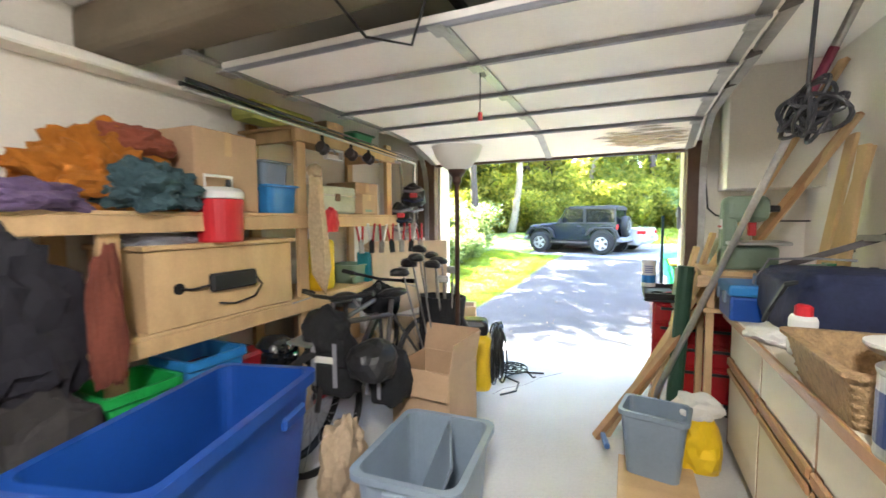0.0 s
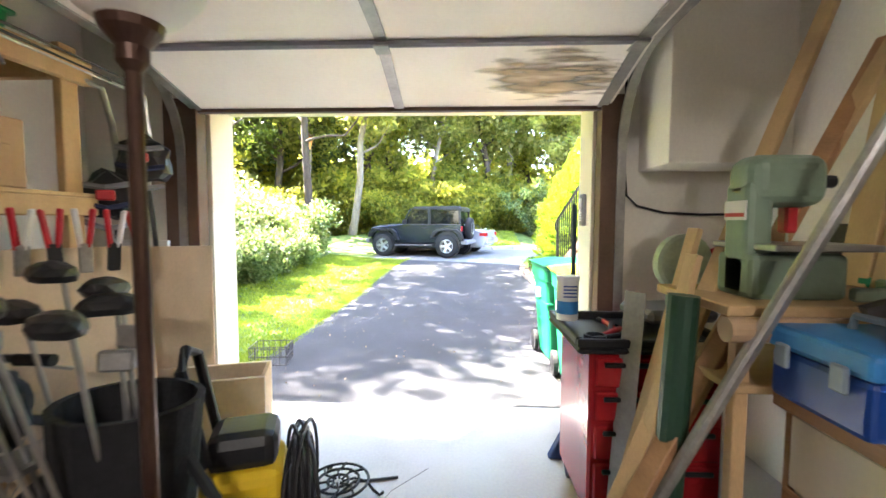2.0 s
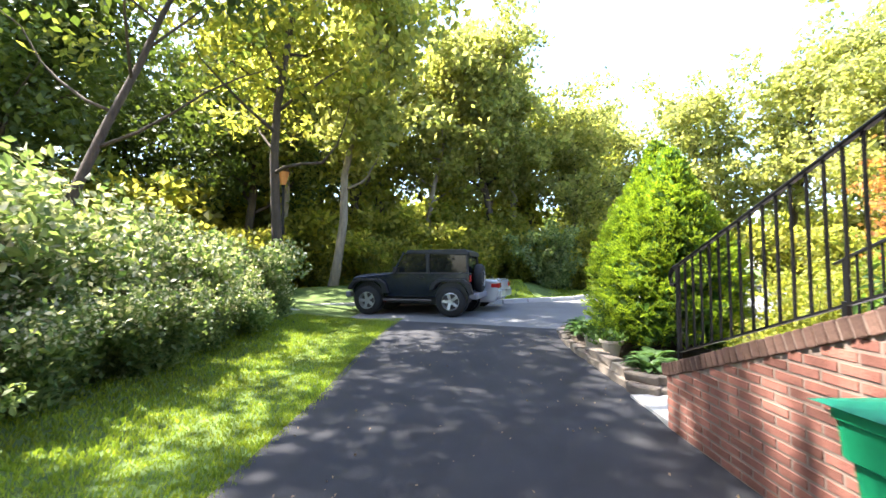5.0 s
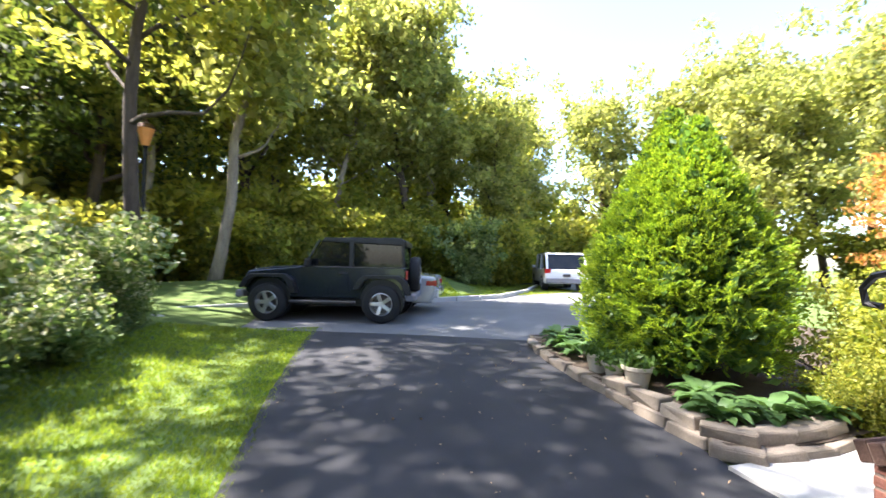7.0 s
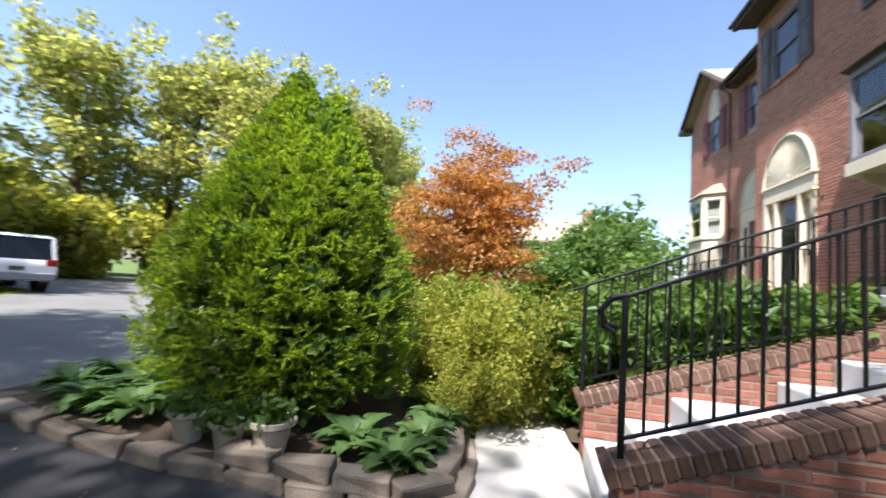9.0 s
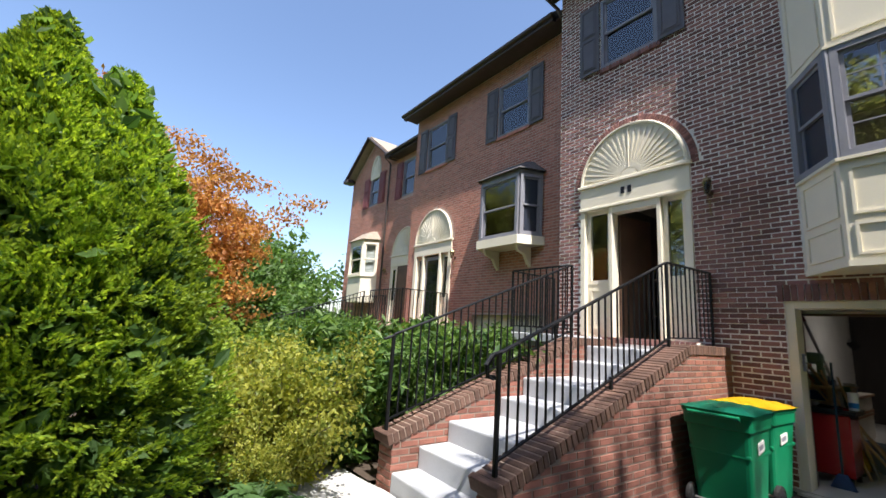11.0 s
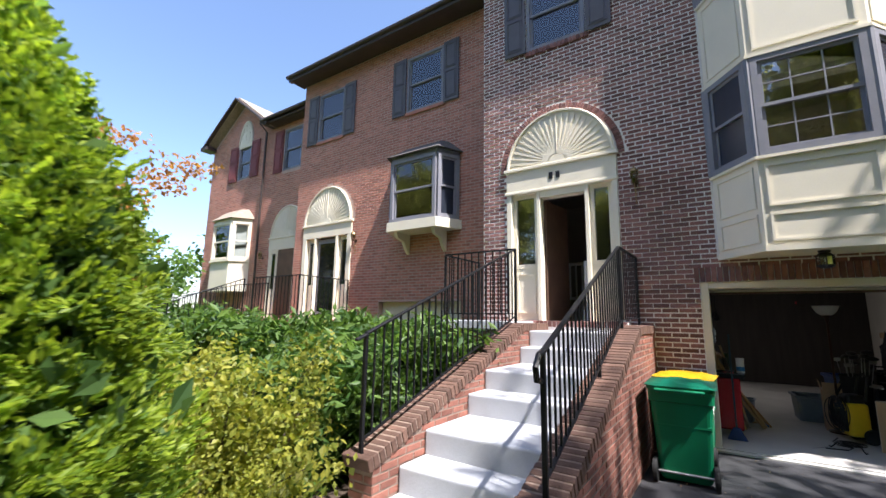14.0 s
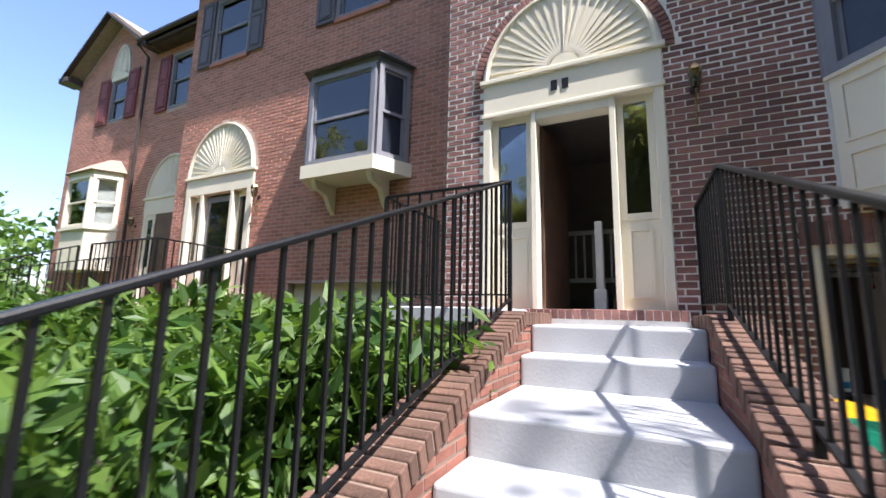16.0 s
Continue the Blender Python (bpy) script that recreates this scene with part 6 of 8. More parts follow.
plant_copies(bu, [(20, 31, 20, 1.4), (23, 27, 150, 1.4), (17.5, 24, 60, 1.1), (26, 24, 330, 1.3), (-9.6, 13.2, 70, 1.2), (-10, 10.5, 120, 1.2), (15.5, 32.5, 0, 1.6), (-7, 28, 0, 1.6), (1, 29, 90, 1.6), (-14, 23, 45, 1.6), (-10, 34, 0, 2.2), (-3, 34, 80, 2.2), (4, 36, 150, 2.2), (11, 40, 220, 2.4), (-17, 30, 30, 2.2), (20, 40, 60, 2.4), (29, 38, 10, 2.4), (-17, 16, 10, 1.6)])
plant_copies(bu, [(-15, 9, 70, 1.6), (-12.5, 20.5, 10, 1.8), (-16, 24, 100, 2.0), (-19, 20, 200, 2.2), (-21, 28, 50, 2.4), (-14, 13, 310, 1.6), (-24, 14, 20, 2.6), (-11.5, 28, 70, 2.0), (-15, 32, 160, 2.4), (-8.5, 26.5, 250, 1.6), (-13, 36, 30, 2.6), (-20, 9, 120, 2.4)])
bl = bush("pale_shrub", "tall pale green shrub at the lane side", 23, 1.3, 3.0, 9000, 0.11, L_SHRUB, 18)
bl.matrix_world = at(4.6, 25.8, 0, 1.0, gz(25.8) + bank(4.6, 25.8))


def conifer(m, h, r, n_spray, seed):
    """A broad pointed cedar of two leaders: flat fans of small scale leaves, pointing outward and up, over inner leaves
    whose dark colour gives the gaps their shade.
    """
    rng = np.random.default_rng(seed)
    t = thing("arborvitae", "broad pointed bright green arborvitae in the stone-edged bed", "tree", m)
    lobes = ((0.0, 0.16, h, r, 0.62), (0.0, -0.26, h * 0.93, r * 0.86, 0.38))
    pts, lay, inner, ilay = [], [], [], []
    for ox, oy, hh, rr, share in lobes:
        part("trunk", rod((ox * 0.4, oy * 0.4, -0.1), (ox, oy, hh * 0.9), 0.07, 0.01, 8), BARK, t)
        k = int(n_spray * share)
        f = rng.random(k) ** 0.72
        a = rng.uniform(0, 2 * math.pi, k)
        prof = np.interp(f, (0, 0.06, 0.22, 0.45, 0.7, 0.88, 1.0), (0.70, 0.9, 1.0, 0.83, 0.49, 0.19, 0.01)) * rr
        lump_ = 0.07 * np.sin(a * 4 + f * 11) * np.sin(f * 23 + a * 2) + 0.05 * np.sin(a * 9 - f * 17)
        rad = prof * (0.93 + lump_ + 0.055 * rng.normal(size=k))
        base = np.stack([ox + rad * np.cos(a), oy + rad * np.sin(a), 0.15 + f * (hh - 0.27)], 1)
        axis = np.stack([np.cos(a), np.sin(a), 0.25 + 1.1 * f], 1) + rng.normal(size=(k, 3)) * 0.3
        axis /= np.linalg.norm(axis, axis=1)[:, None]
        side = np.cross(axis, rng.normal(size=(k, 3)) + np.array((0, 0, 1.2)))
        side /= np.linalg.norm(side, axis=1)[:, None]
        size = rng.uniform(0.11, 0.2, k)
        m_ = 52
        u = rng.random((k, m_)) ** 0.8
        v = rng.uniform(-1, 1, (k, m_)) * (0.15 + 0.45 * np.sin(np.pi * np.clip(u * 0.95 + 0.05, 0, 1)))
        p = base[:, None] + (axis[:, None] * (u - 0.35)[..., None] + side[:, None] * v[..., None]) * size[:, None, None]
        pts.append(p.reshape(-1, 3))
        lay.append((axis[:, None] * 2.2 + side[:, None] * (v * 3.2)[..., None]).reshape(-1, 3))
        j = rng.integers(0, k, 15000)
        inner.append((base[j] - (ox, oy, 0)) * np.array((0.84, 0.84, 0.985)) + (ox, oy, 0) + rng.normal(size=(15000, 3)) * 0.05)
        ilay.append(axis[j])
    leaves("sprays", np.concatenate(pts), 0.0155, L_CONE, rng, t, 2.4, 0.1, np.concatenate(lay))
    # Inner leaves take the dark shrub green, which puts shade into the gaps.
    leaves("gap_shade_foliage", np.concatenate(inner), 0.07, L_DARK, rng, t, 1.8, 0.1, np.concatenate(ilay))
    return t


conifer(at(2.98, 11.9, 0, 1, 0.08), 3.36, 1.12, 4800, 31)
mp_ = tree("japanese_maple", "orange-red Japanese maple with layered branches", 41, 3.6, 0.07, 1.75, 1.15, 30000, 0.042, L_MAPLE, BARK2, limbs=15, clump=0.42, lean=0.1, flat=0.28)
mp_.matrix_world = at(7.2, 10.9, 30, 1.08, 0.0) @ Matrix.Diagonal((0.95, 0.95, 1.06, 1))
bg = bush("golden_shrub", "loose yellow-green shrub beside the steps", 24, 0.72, 1.35, 13000, 0.034, L_GOLD, 22)
bg.matrix_world = at(3.75, 9.95, 0, 1, 0.0)
plant_copies(bg, [(3.35, 10.25, 80, 0.55), (4.35, 10.6, 140, 1.05), (4.9, 9.6, 200, 0.9)])
br_ = bush("round_shrub", "rounded light green clipped shrub", 25, 0.85, 1.35, 9000, 0.05, leaf_mat("light_shrub_leaf", (0.10, 0.17, 0.02), (0.22, 0.30, 0.05)), 22)
br_.matrix_world = at(5.6, 10.5, 0, 1, 0.0)
bd = bush("leafy_shrub", "leafy green shrub along the stair railing", 26, 0.66, 1.25, 8500, 0.05, leaf_mat("leafy_shrub_leaf", (0.03, 0.078, 0.017), (0.125, 0.205, 0.04), 0.38), 24, None, "shrub", 2.7)
bd.matrix_world = at(3.95, 8.4, 0, 1, 0.05)
plant_copies(bd, [(4.1, 7.4, 60, 1.18), (4.9, 8.0, 130, 1.0), (4.7, 6.8, 180, 1.25), (5.8, 7.3, 220, 1.05), (6.6, 8.1, 10, 1.25), (5.6, 8.7, 300, 0.8), (7.4, 7.0, 90, 1.0), (8.4, 8.2, 140, 1.2), (4.15, 9.05, 200, 0.95), (9.5, 8.6, 30, 0.9), (6.8, 6.2, 45, 1.3), (8.6, 6.7, 80, 1.0), (9.6, 6.9, 170, 1.3), (10.8, 7.2, 10, 1.0), (11.6, 6.6, 100, 1.4), (12.8, 7.6, 240, 1.1), (7.9, 5.6, 15, 1.15), (3.85, 6.7, 270, 0.9), (5.3, 5.9, 320, 1.1)])
bf = bush("tall_shrub", "tall dark green shrub at the end of the row", 27, 2.0, 3.8, 11000, 0.12, L_DARK, 20)
bf.matrix_world = at(16.5, 7.2, 0, 1, 0.0)
plant_copies(bf, [(18.8, 6.2, 70, 1.1), (17.5, 9.0, 160, 0.9), (21, 5.5, 20, 1.4), (24, 13.5, 200, 1.1), (28, 17, 40, 1.5), (23, 17.5, 300, 1.0)])


def hosta(seed, s):
    """A mound of broad arching leaves, each a mesh of its own."""
    rng = np.random.default_rng(seed)
    t = thing("hosta", "mound of broad green hosta leaves in the bed", "plant", None, "hostas")
    bm = bmesh.new()
    rows = []
    for i in range(6):
        f = i / 5
        w = 0.075 * math.sin(math.pi * min(1, 0.12 + f * 0.88)) ** 0.8
        y, z = 0.28 * f, 0.20 * f - 0.24 * f * f
        rows.append([bm.verts.new((-w, y, z)), bm.verts.new((0, y, z - 0.015)), bm.verts.new((w, y, z))])
    for a, b in zip(rows, rows[1:]):
        for k in range(2):
            bm.faces.new((a[k], a[k + 1], b[k + 1], b[k]))
    first = None
    for k in range(46):
        m = Matrix.Rotation(2.4 * k, 4, "Z") @ Matrix.Translation((0, 0.03 + 0.08 * rng.random(), 0.04 + 0.10 * rng.random())) @ Matrix.Rotation(rng.uniform(-0.1, 0.7), 4, "X") @ Matrix.Scale(s * rng.uniform(0.6, 1.1), 4)
        if first is None:
            first = part("leaf", bm, L_HOSTA, t, smooth=True)
            ob = first
        else:
            ob = new("leaf", first.data)
            ob.parent = t
        ob.matrix_local = m
    return t


h1 = hosta(1, 0.85)
h1.matrix_world = at(2.05, 10.45, 0, 1, 0.06)
for x, y, a in ((2.5, 10.4, 70), (2.95, 10.35, 20), (2.25, 10.85, 130), (1.98, 12.6, 160), (2.0, 13.0, 40), (2.15, 13.4, 250), (2.35, 13.05, 100), (2.35, 12.65, 310), (2.6, 13.5, 10), (3.4, 10.55, 200)):
    copy_thing(h1, at(x, y, a, 1, gz(y) + 0.09))

# grass: blades on the lawn strip and the verge
rg = np.random.default_rng(51)
n = 46000
gy = 6.0 + 9.6 * rg.random(n) ** 1.15
gx = np.array([left_edge(y) for y in gy]) - rg.random(n) ** 1.3 * 2.6 + 0.05 + rg.normal(size=n) * 0.03
gp = np.stack([gx, gy, np.array([gz(y) for y in gy]) - 0.015 + np.clip((-2.6 - gx) / 3, 0, 1) * 0.25], 1)
tagged(leaves("lawn_grass", gp, 0.014, L_GRASS, rg, None, 4.5, 0.0, np.array((0, 0, 2.0))), "short bright green grass blades beside the drive", "grass", kind="stuff")
n = 30000
gx = rg.uniform(-9, 9, n)
gy = 20.2 + rg.random(n) * 5.0 + np.clip(gx - 1, 0, 9) * 0.5
gp = np.stack([gx, gy, np.array([gz(y) + bank(x, y) for x, y in zip(gx, gy)])], 1)
tagged(leaves("verge_grass", gp, 0.03, L_GRASS, rg, None, 4.0, 0.0, np.array((0, 0, 2.0))), "mown grass verge beyond the lane", "grass", kind="stuff")
# fallen leaves on the drive
n = 260
gy = rg.uniform(5.2, 13.5, n)
gx = rg.uniform(-1.7, 1.5, n)
gp = np.stack([gx, gy, np.array([gz(y) for y in gy]) + 0.018], 1)
tagged(leaves("fallen_leaves", gp, 0.018, mat("dry_leaf", (0.30, 0.22, 0.13), 0.9), rg, None, 1.4, 3.0), "small dry leaves scattered on the drive", "leaves", kind="stuff")


# ---- garage shell ----
GL, GR, GB, GC = -2.2, 1.75, -3.0, 2.52
setting("wall_left", box(GL - 0.15, GL, GB, 4.72, -0.1, GC + 0.1), WALLW, "off-white painted garage wall", "wall")
setting("wall_right", box(GR, GR + 0.15, GB, 4.72, -0.1, GC + 0.1), WALLW, "off-white painted garage wall", "wall")
# Rear wall's near-black colour stands in for the dark at the garage's back.
setting("wall_back", box(GL - 0.15, GR + 0.15, GB - 0.15, GB, -0.1, GC + 0.1), mat("shade_black_wall", (0.05, 0.04, 0.034), 0.7, vary=0.3, scale=2, stretch=(4, 4, 0.5)), "rear wall coloured near black in place of the garage's shade", "wall")
setting("wall_front_lining", wall_with_holes(GL, GR, 0, GC, 4.66, 4.715, [(GX0 - 0.10, GX1 + 0.10, -0.1, GZ + 0.085)]), WALLW, "off-white lining of the front wall", "wall")
setting("ceiling", box(GL - 0.15, GR + 0.15, GB - 0.15, 4.72, GC, GC + 0.12), CEILW, "off-white plaster garage ceiling", "ceiling")
setting("bulkhead", box(1.15, GR, 4.30, 4.66, 1.62, GC, 0.004), WALLW, "boxed-in white bulkhead in the corner", "bulkhead")
setting("ceiling_beam", box(GL, GR, 1.72, 2.0, 2.26, GC, 0.06, None, 3), OLIVE, "wide olive-brown painted beam across the ceiling", "beam")
setting("wall_ledge", box(GL, GL + 0.16, 0.0, 4.3, 2.2, 2.26, 0.01), CEILW, "pale ledge along the wall", "ledge")
peg = bmesh.new()
box(GR - 0.012, GR - 0.004, 1.0, 3.25, 1.0, 2.2, 0, peg)
pegb = setting("pegboard", peg, CREAM2, "cream perforated pegboard on the wall", "pegboard")
n = 0
verts, faces = [], []
for i in range(44):
    for j in range(24):
        y, z = 1.05 + i * 0.05, 1.03 + j * 0.05
        b0 = len(verts)
        for k in range(6):
            a = math.pi * k / 3
            verts.append((GR - 0.0125, y + 0.006 * math.cos(a), z + 0.006 * math.sin(a)))
        faces.append(list(range(b0, b0 + 6)))
tagged(mesh_obj("peg_holes", np.array(verts), np.array(faces), BLACKP, pegb), kind="stuff")
solid("floor_crack", tube([(-0.5, 3.6, -0.001), (-0.45, 3.75, -0.001), (-0.3, 3.9, -0.001), (-0.22, 4.1, -0.001), (-0.05, 4.3, -0.001)], 0.003, 4), DARKSTEEL, "hairline crack in the concrete floor", "crack")

# overhead door, raised
od = thing("overhead_door", "white sectional garage door raised under the ceiling", "garage door")
SECT = [((4.63, 1.99), (4.09, 2.14)), ((4.08, 2.145), (3.56, 2.175)), ((3.55, 2.175), (3.03, 2.18)), ((3.02, 2.18), (2.50, 2.185)), ((2.49, 2.185), (2.05, 2.19))]
for k, (a, b) in enumerate(SECT):
    part("door_section", prism([a, b, (b[0], b[1] + 0.035), (a[0], a[1] + 0.035)], -1.50, 0.97, "x", 0.004), DOORW, od)
    for p in (a, b):
        part("stiffener", box(-1.48, 0.95, p[0] - 0.009, p[0] + 0.009, p[1] - 0.024, p[1] - 0.001, 0.003), GREYTRIM, od)
    for x in (-1.47, -0.25, 0.92):
        part("stile", bar((x, a[0], a[1] - 0.006), (x, b[0], b[1] - 0.006), 0.055, 0.01), STEEL, od)
    for x in (-1.45, 0.9, -0.25):
        part("hinge", box(x - 0.035, x + 0.035, b[0] - 0.05, b[0] + 0.05, b[1] - 0.038, b[1] - 0.03, 0.003), STEEL, od)
part("bare_patch", moved(box(0.1, 0.93, -0.25, 0.24, -0.004, -0.0015), Matrix.Translation((0, 4.36, 2.063)) @ Matrix.Rotation(math.atan2(-0.15, 0.54), 4, "X")), scuff_mat("scuffed_panel", (0.58, 4.36), (0.36, 0.22), (0.60, 0.50, 0.38), (0.40, 0.31, 0.21)), od, "worn bare patch on the panel")
part("bottom_seal", box(-1.5, 0.97, 4.62, 4.65, 1.965, 1.995, 0.006), DARKWOOD, od)
for x, s in ((-1.56, -1), (1.03, 1)):
    tr = tagged(thing("door_track", "galvanised steel door track with rollers", "track"), kind="structure")
    path = [(x, 4.6, 0.0), (x, 4.6, 1.7)] + [(x, 4.6 - 0.42 * (1 - math.cos(radians(a))), 1.7 + 0.5 * math.sin(radians(a))) for a in range(15, 91, 15)] + [(x, 1.9, 2.24)]
    bm = bmesh.new()
    for p, q in zip(path, path[1:]):
        bar(p, q, 0.05, 0.018, bm)
    part("rail", bm, STEEL, tr)
    for y in (2.0, 3.1):
        part("hanger", bar((x + s * 0.02, y, 2.24), (x + s * 0.02, y, GC), 0.035, 0.012), STEEL, tr)
    part("angle_bar", bar((x + s * 0.03, 2.0, 2.5), (x + s * 0.03, 1.2, 2.5), 0.035, 0.035), DARKSTEEL, tr)
    for y in (2.5, 3.03, 3.55):
        part("roller", rod((x - s * 0.06, y, 2.2), (x + s * 0.01, y, 2.22), 0.02), DARKSTEEL, tr)
op = thing("door_opener", "ceiling mounted door opener with a frosted lens and a rail", "opener")
part("motor_box", box(-0.42, -0.02, 0.9, 1.35, 2.24, 2.42, 0.03, None, 2), WHITEP, op)
part("lens", box(-0.34, -0.10, 1.0, 1.25, 2.215, 2.245, 0.012), FROST, op, "frosted lamp lens")
part("rail", bar((-0.25, 1.35, 2.36), (-0.25, 4.6, 2.36), 0.04, 0.03), DARKSTEEL, op)
part("arm", bar((-0.25, 2.3, 2.34), (-0.25, 2.62, 2.15), 0.03, 0.008), STEEL, op)
for x in (-0.4, -0.04):
    part("strap", bar((x, 1.1, 2.42), (x, 1.1, GC), 0.03, 0.006), STEEL, op)
part("pull_cord", tube([(-0.25, 2.55, 2.34), (-0.25, 2.56, 2.1), (-0.25, 2.56, 1.95)], 0.003, 5), BLACKP, op)
part("pull_knob", rod((-0.25, 2.56, 1.95), (-0.25, 2.56, 1.91), 0.012), REDP, op)
part("power_cord", tube([(-0.42, 1.2, 2.4), (-0.55, 1.5, 2.3), (-0.5, 1.9, 2.12), (-0.35, 2.0, 2.1), (-0.2, 1.9, 2.3), (-0.2, 1.5, 2.45)], 0.006, 6), BLACKP, op)

# Fill light added out of view on the ceiling to brighten the garage.
gl = thing("ceiling_lamp", "added fill lamp on the garage ceiling, out of view", "lamp", pose(0.5, -0.1, GC))
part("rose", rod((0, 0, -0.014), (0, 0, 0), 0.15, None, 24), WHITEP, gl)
part("diffuser", lathe([(0.07, -0.012), (0.16, -0.014), (0.165, -0.03), (0.14, -0.05), (0.07, -0.06), (0.0, -0.062)], 28), lamp_mat("fill_lamp_glow", (1.0, 0.96, 0.90), 11), gl, "glowing diffuser of the added fill lamp", True)

# ---- shelving along the left ----
shf = thing("storage_shelves", "home-made pine lumber shelving along the garage wall", "shelving")
FX = -1.68
for y, top in ((0.55, 1.42), (1.58, 1.42), (2.82, 2.12), (4.02, 2.12)):
    part("upright", box(FX - 0.04, FX, y - 0.045, y + 0.045, 0, top, 0.004), PINE, shf)
    part("upright", box(GL + 0.02, GL + 0.06, y - 0.045, y + 0.045, 0, top, 0.004), PINE, shf)
for z, lo in ((0.34, 0.4), (0.83, 0.4), (1.43, 0.4), (2.04, 2.72)):
    part("front_rail", box(FX, FX + 0.04, lo, 4.1, z - 0.085, z, 0.004), PINE, shf)
    part("shelf_board", box(GL + 0.005, FX + 0.04, lo, 4.1, z + 0.001, z + 0.02, 0.003), PLY, shf)
    for y in (2.77, 3.97) if z > 2 else (0.6, 1.63, 2.77, 3.97):
        part("bearer", box(GL + 0.06, FX - 0.04, y - 0.02, y + 0.02, z - 0.085, z - 0.002, 0.003), PINE, shf)


def carton(x, y, z, w, d, h, yaw=0, label="brown cardboard box", open_top=False):
    c = thing("cardboard_box", label, "box", pose(x, y, z, 0, 0, yaw))
    if open_top:
        t = 0.006
        part("carton", box(-w / 2, w / 2, -d / 2, d / 2, 0, t), CARD, c)
        for a in ((-w / 2, -w / 2 + t, -d / 2, d / 2), (w / 2 - t, w / 2, -d / 2, d / 2), (-w / 2 + t, w / 2 - t, -d / 2, -d / 2 + t), (-w / 2 + t, w / 2 - t, d / 2 - t, d / 2)):
            part("side_panel", box(*a, t, h), CARD, c)
        part("flap", moved(box(-w / 2, w / 2, 0, d * 0.45, 0, t), Matrix.Translation((0, d / 2, h)) @ Matrix.Rotation(radians(75), 4, "X")), CARD, c)
        part("flap", moved(box(-w / 2, w / 2, -d * 0.4, 0, 0, t), Matrix.Translation((0, -d / 2, h)) @ Matrix.Rotation(radians(80), 4, "X")), CARD, c)
        part("flap", moved(box(0, w * 0.45, -d / 2, d / 2, 0, t), Matrix.Translation((w / 2, 0, h)) @ Matrix.Rotation(radians(-80), 4, "Y")), CARD, c)
    else:
        part("carton", box(-w / 2, w / 2, -d / 2, d / 2, 0, h, 0.006), CARD, c)
        part("tape", box(-w / 2 - 0.001, w / 2 + 0.001, -0.025, 0.025, h * 0.7, h + 0.001), PINE, c, "pale packing tape")
        part("print_bar", box(w / 2, w / 2 + 0.0015, -d * 0.3, d * 0.2, h * 0.12, h * 0.24), SAGE, c)
    return c


# crate on the middle shelf
cr = thing("wooden_crate", "plain pine chest with a black power brick on its front", "chest", pose(-1.88, 2.2, 0.852))
part("chest_body", box(-0.24, 0.24, -0.50, 0.45, 0, 0.405, 0.006), PLY, cr)
part("lid", box(-0.25, 0.26, -0.52, 0.47, 0.405, 0.43, 0.005), PLY, cr)
part("cord_hole", rod((0.236, -0.34, 0.2), (0.243, -0.34, 0.2), 0.03, None, 16), BLACKP, cr)
part("power_brick", box(0.24, 0.285, -0.18, 0.12, 0.16, 0.26, 0.012), BLACKP, cr, "black power brick")
part("cable", tube([(0.25, -0.34, 0.2), (0.262, -0.28, 0.19), (0.262, -0.18, 0.2)], 0.006, 6), BLACKP, cr)
part("cable", tube([(0.262, 0.12, 0.22), (0.262, 0.17, 0.16), (0.258, 0.12, 0.09), (0.255, -0.02, 0.07), (0.255, -0.12, 0.09)], 0.006, 6), BLACKP, cr)
ck = thing("drink_cooler", "red drink cooler jug with a pale lid and handle", "cooler", pose(-1.66, 2.13, 1.283))
part("jug", lathe([(0, 0), (0.112, 0), (0.118, 0.01), (0.124, 0.235), (0.12, 0.24), (0, 0.24)], 28), REDP, ck, smooth=False)
part("lid", lathe([(0.124, 0.24), (0.13, 0.245), (0.13, 0.28), (0.11, 0.30), (0.05, 0.31), (0, 0.31)], 28), WHITEP, ck)
part("handle", tube([(0, -0.085, 0.28), (0, -0.085, 0.37), (0, 0.085, 0.37), (0, 0.085, 0.28)], 0.009, 6), WHITEP, ck)
part("spout", rod((0.04, 0.03, 0.30), (0.04, 0.03, 0.35), 0.015), BLACKP, ck)
solid("folded_bag", lump((0.14, 0.24, 0.06), 5, 0.3), GREYTRIM, "folded dark grey bag lying on the chest", "bag", pose(-1.82, 1.88, 1.30))
# top shelf
solid("orange_jacket", lump((0.2, 0.31, 0.23), 2, 0.5, 5, 2.2), ORANGE, "crumpled orange and yellow jacket heaped on the shelf", "jacket", pose(-1.9, 1.68, 1.60))
solid("brown_cloth", lump((0.17, 0.2, 0.1), 8, 0.35), RUST, "crumpled rust brown cloth on top of the heap", "cloth", pose(-1.9, 1.80, 1.80))
solid("stuffed_cushion", lump((0.15, 0.21, 0.14), 3, 0.4, 5, 2.0), TEAL, "dark teal stuffed cloth bundle hanging over the shelf edge", "cushion", pose(-1.69, 1.79, 1.55))
solid("purple_cloth", lump((0.15, 0.2, 0.08), 11, 0.35), mat("plum_cloth", (0.12, 0.08, 0.16), 0.9, vary=0.3), "folded purple-grey cloth on the shelf", "cloth", pose(-1.72, 1.32, 1.49))
carton(-1.92, 2.24, 1.452, 0.4, 0.45, 0.47, 3, "large printed cardboard box on the top shelf")


def bin_tub(x, y, z, w, d, h, material, label, yaw=0, name="storage_tub"):
    t = thing(name, label, "tub", pose(x, y, z, 0, 0, yaw))
    part("tub", tub(w, d, h, 0.008, 0.88, 0.015, 0.035), material, t)
    return t


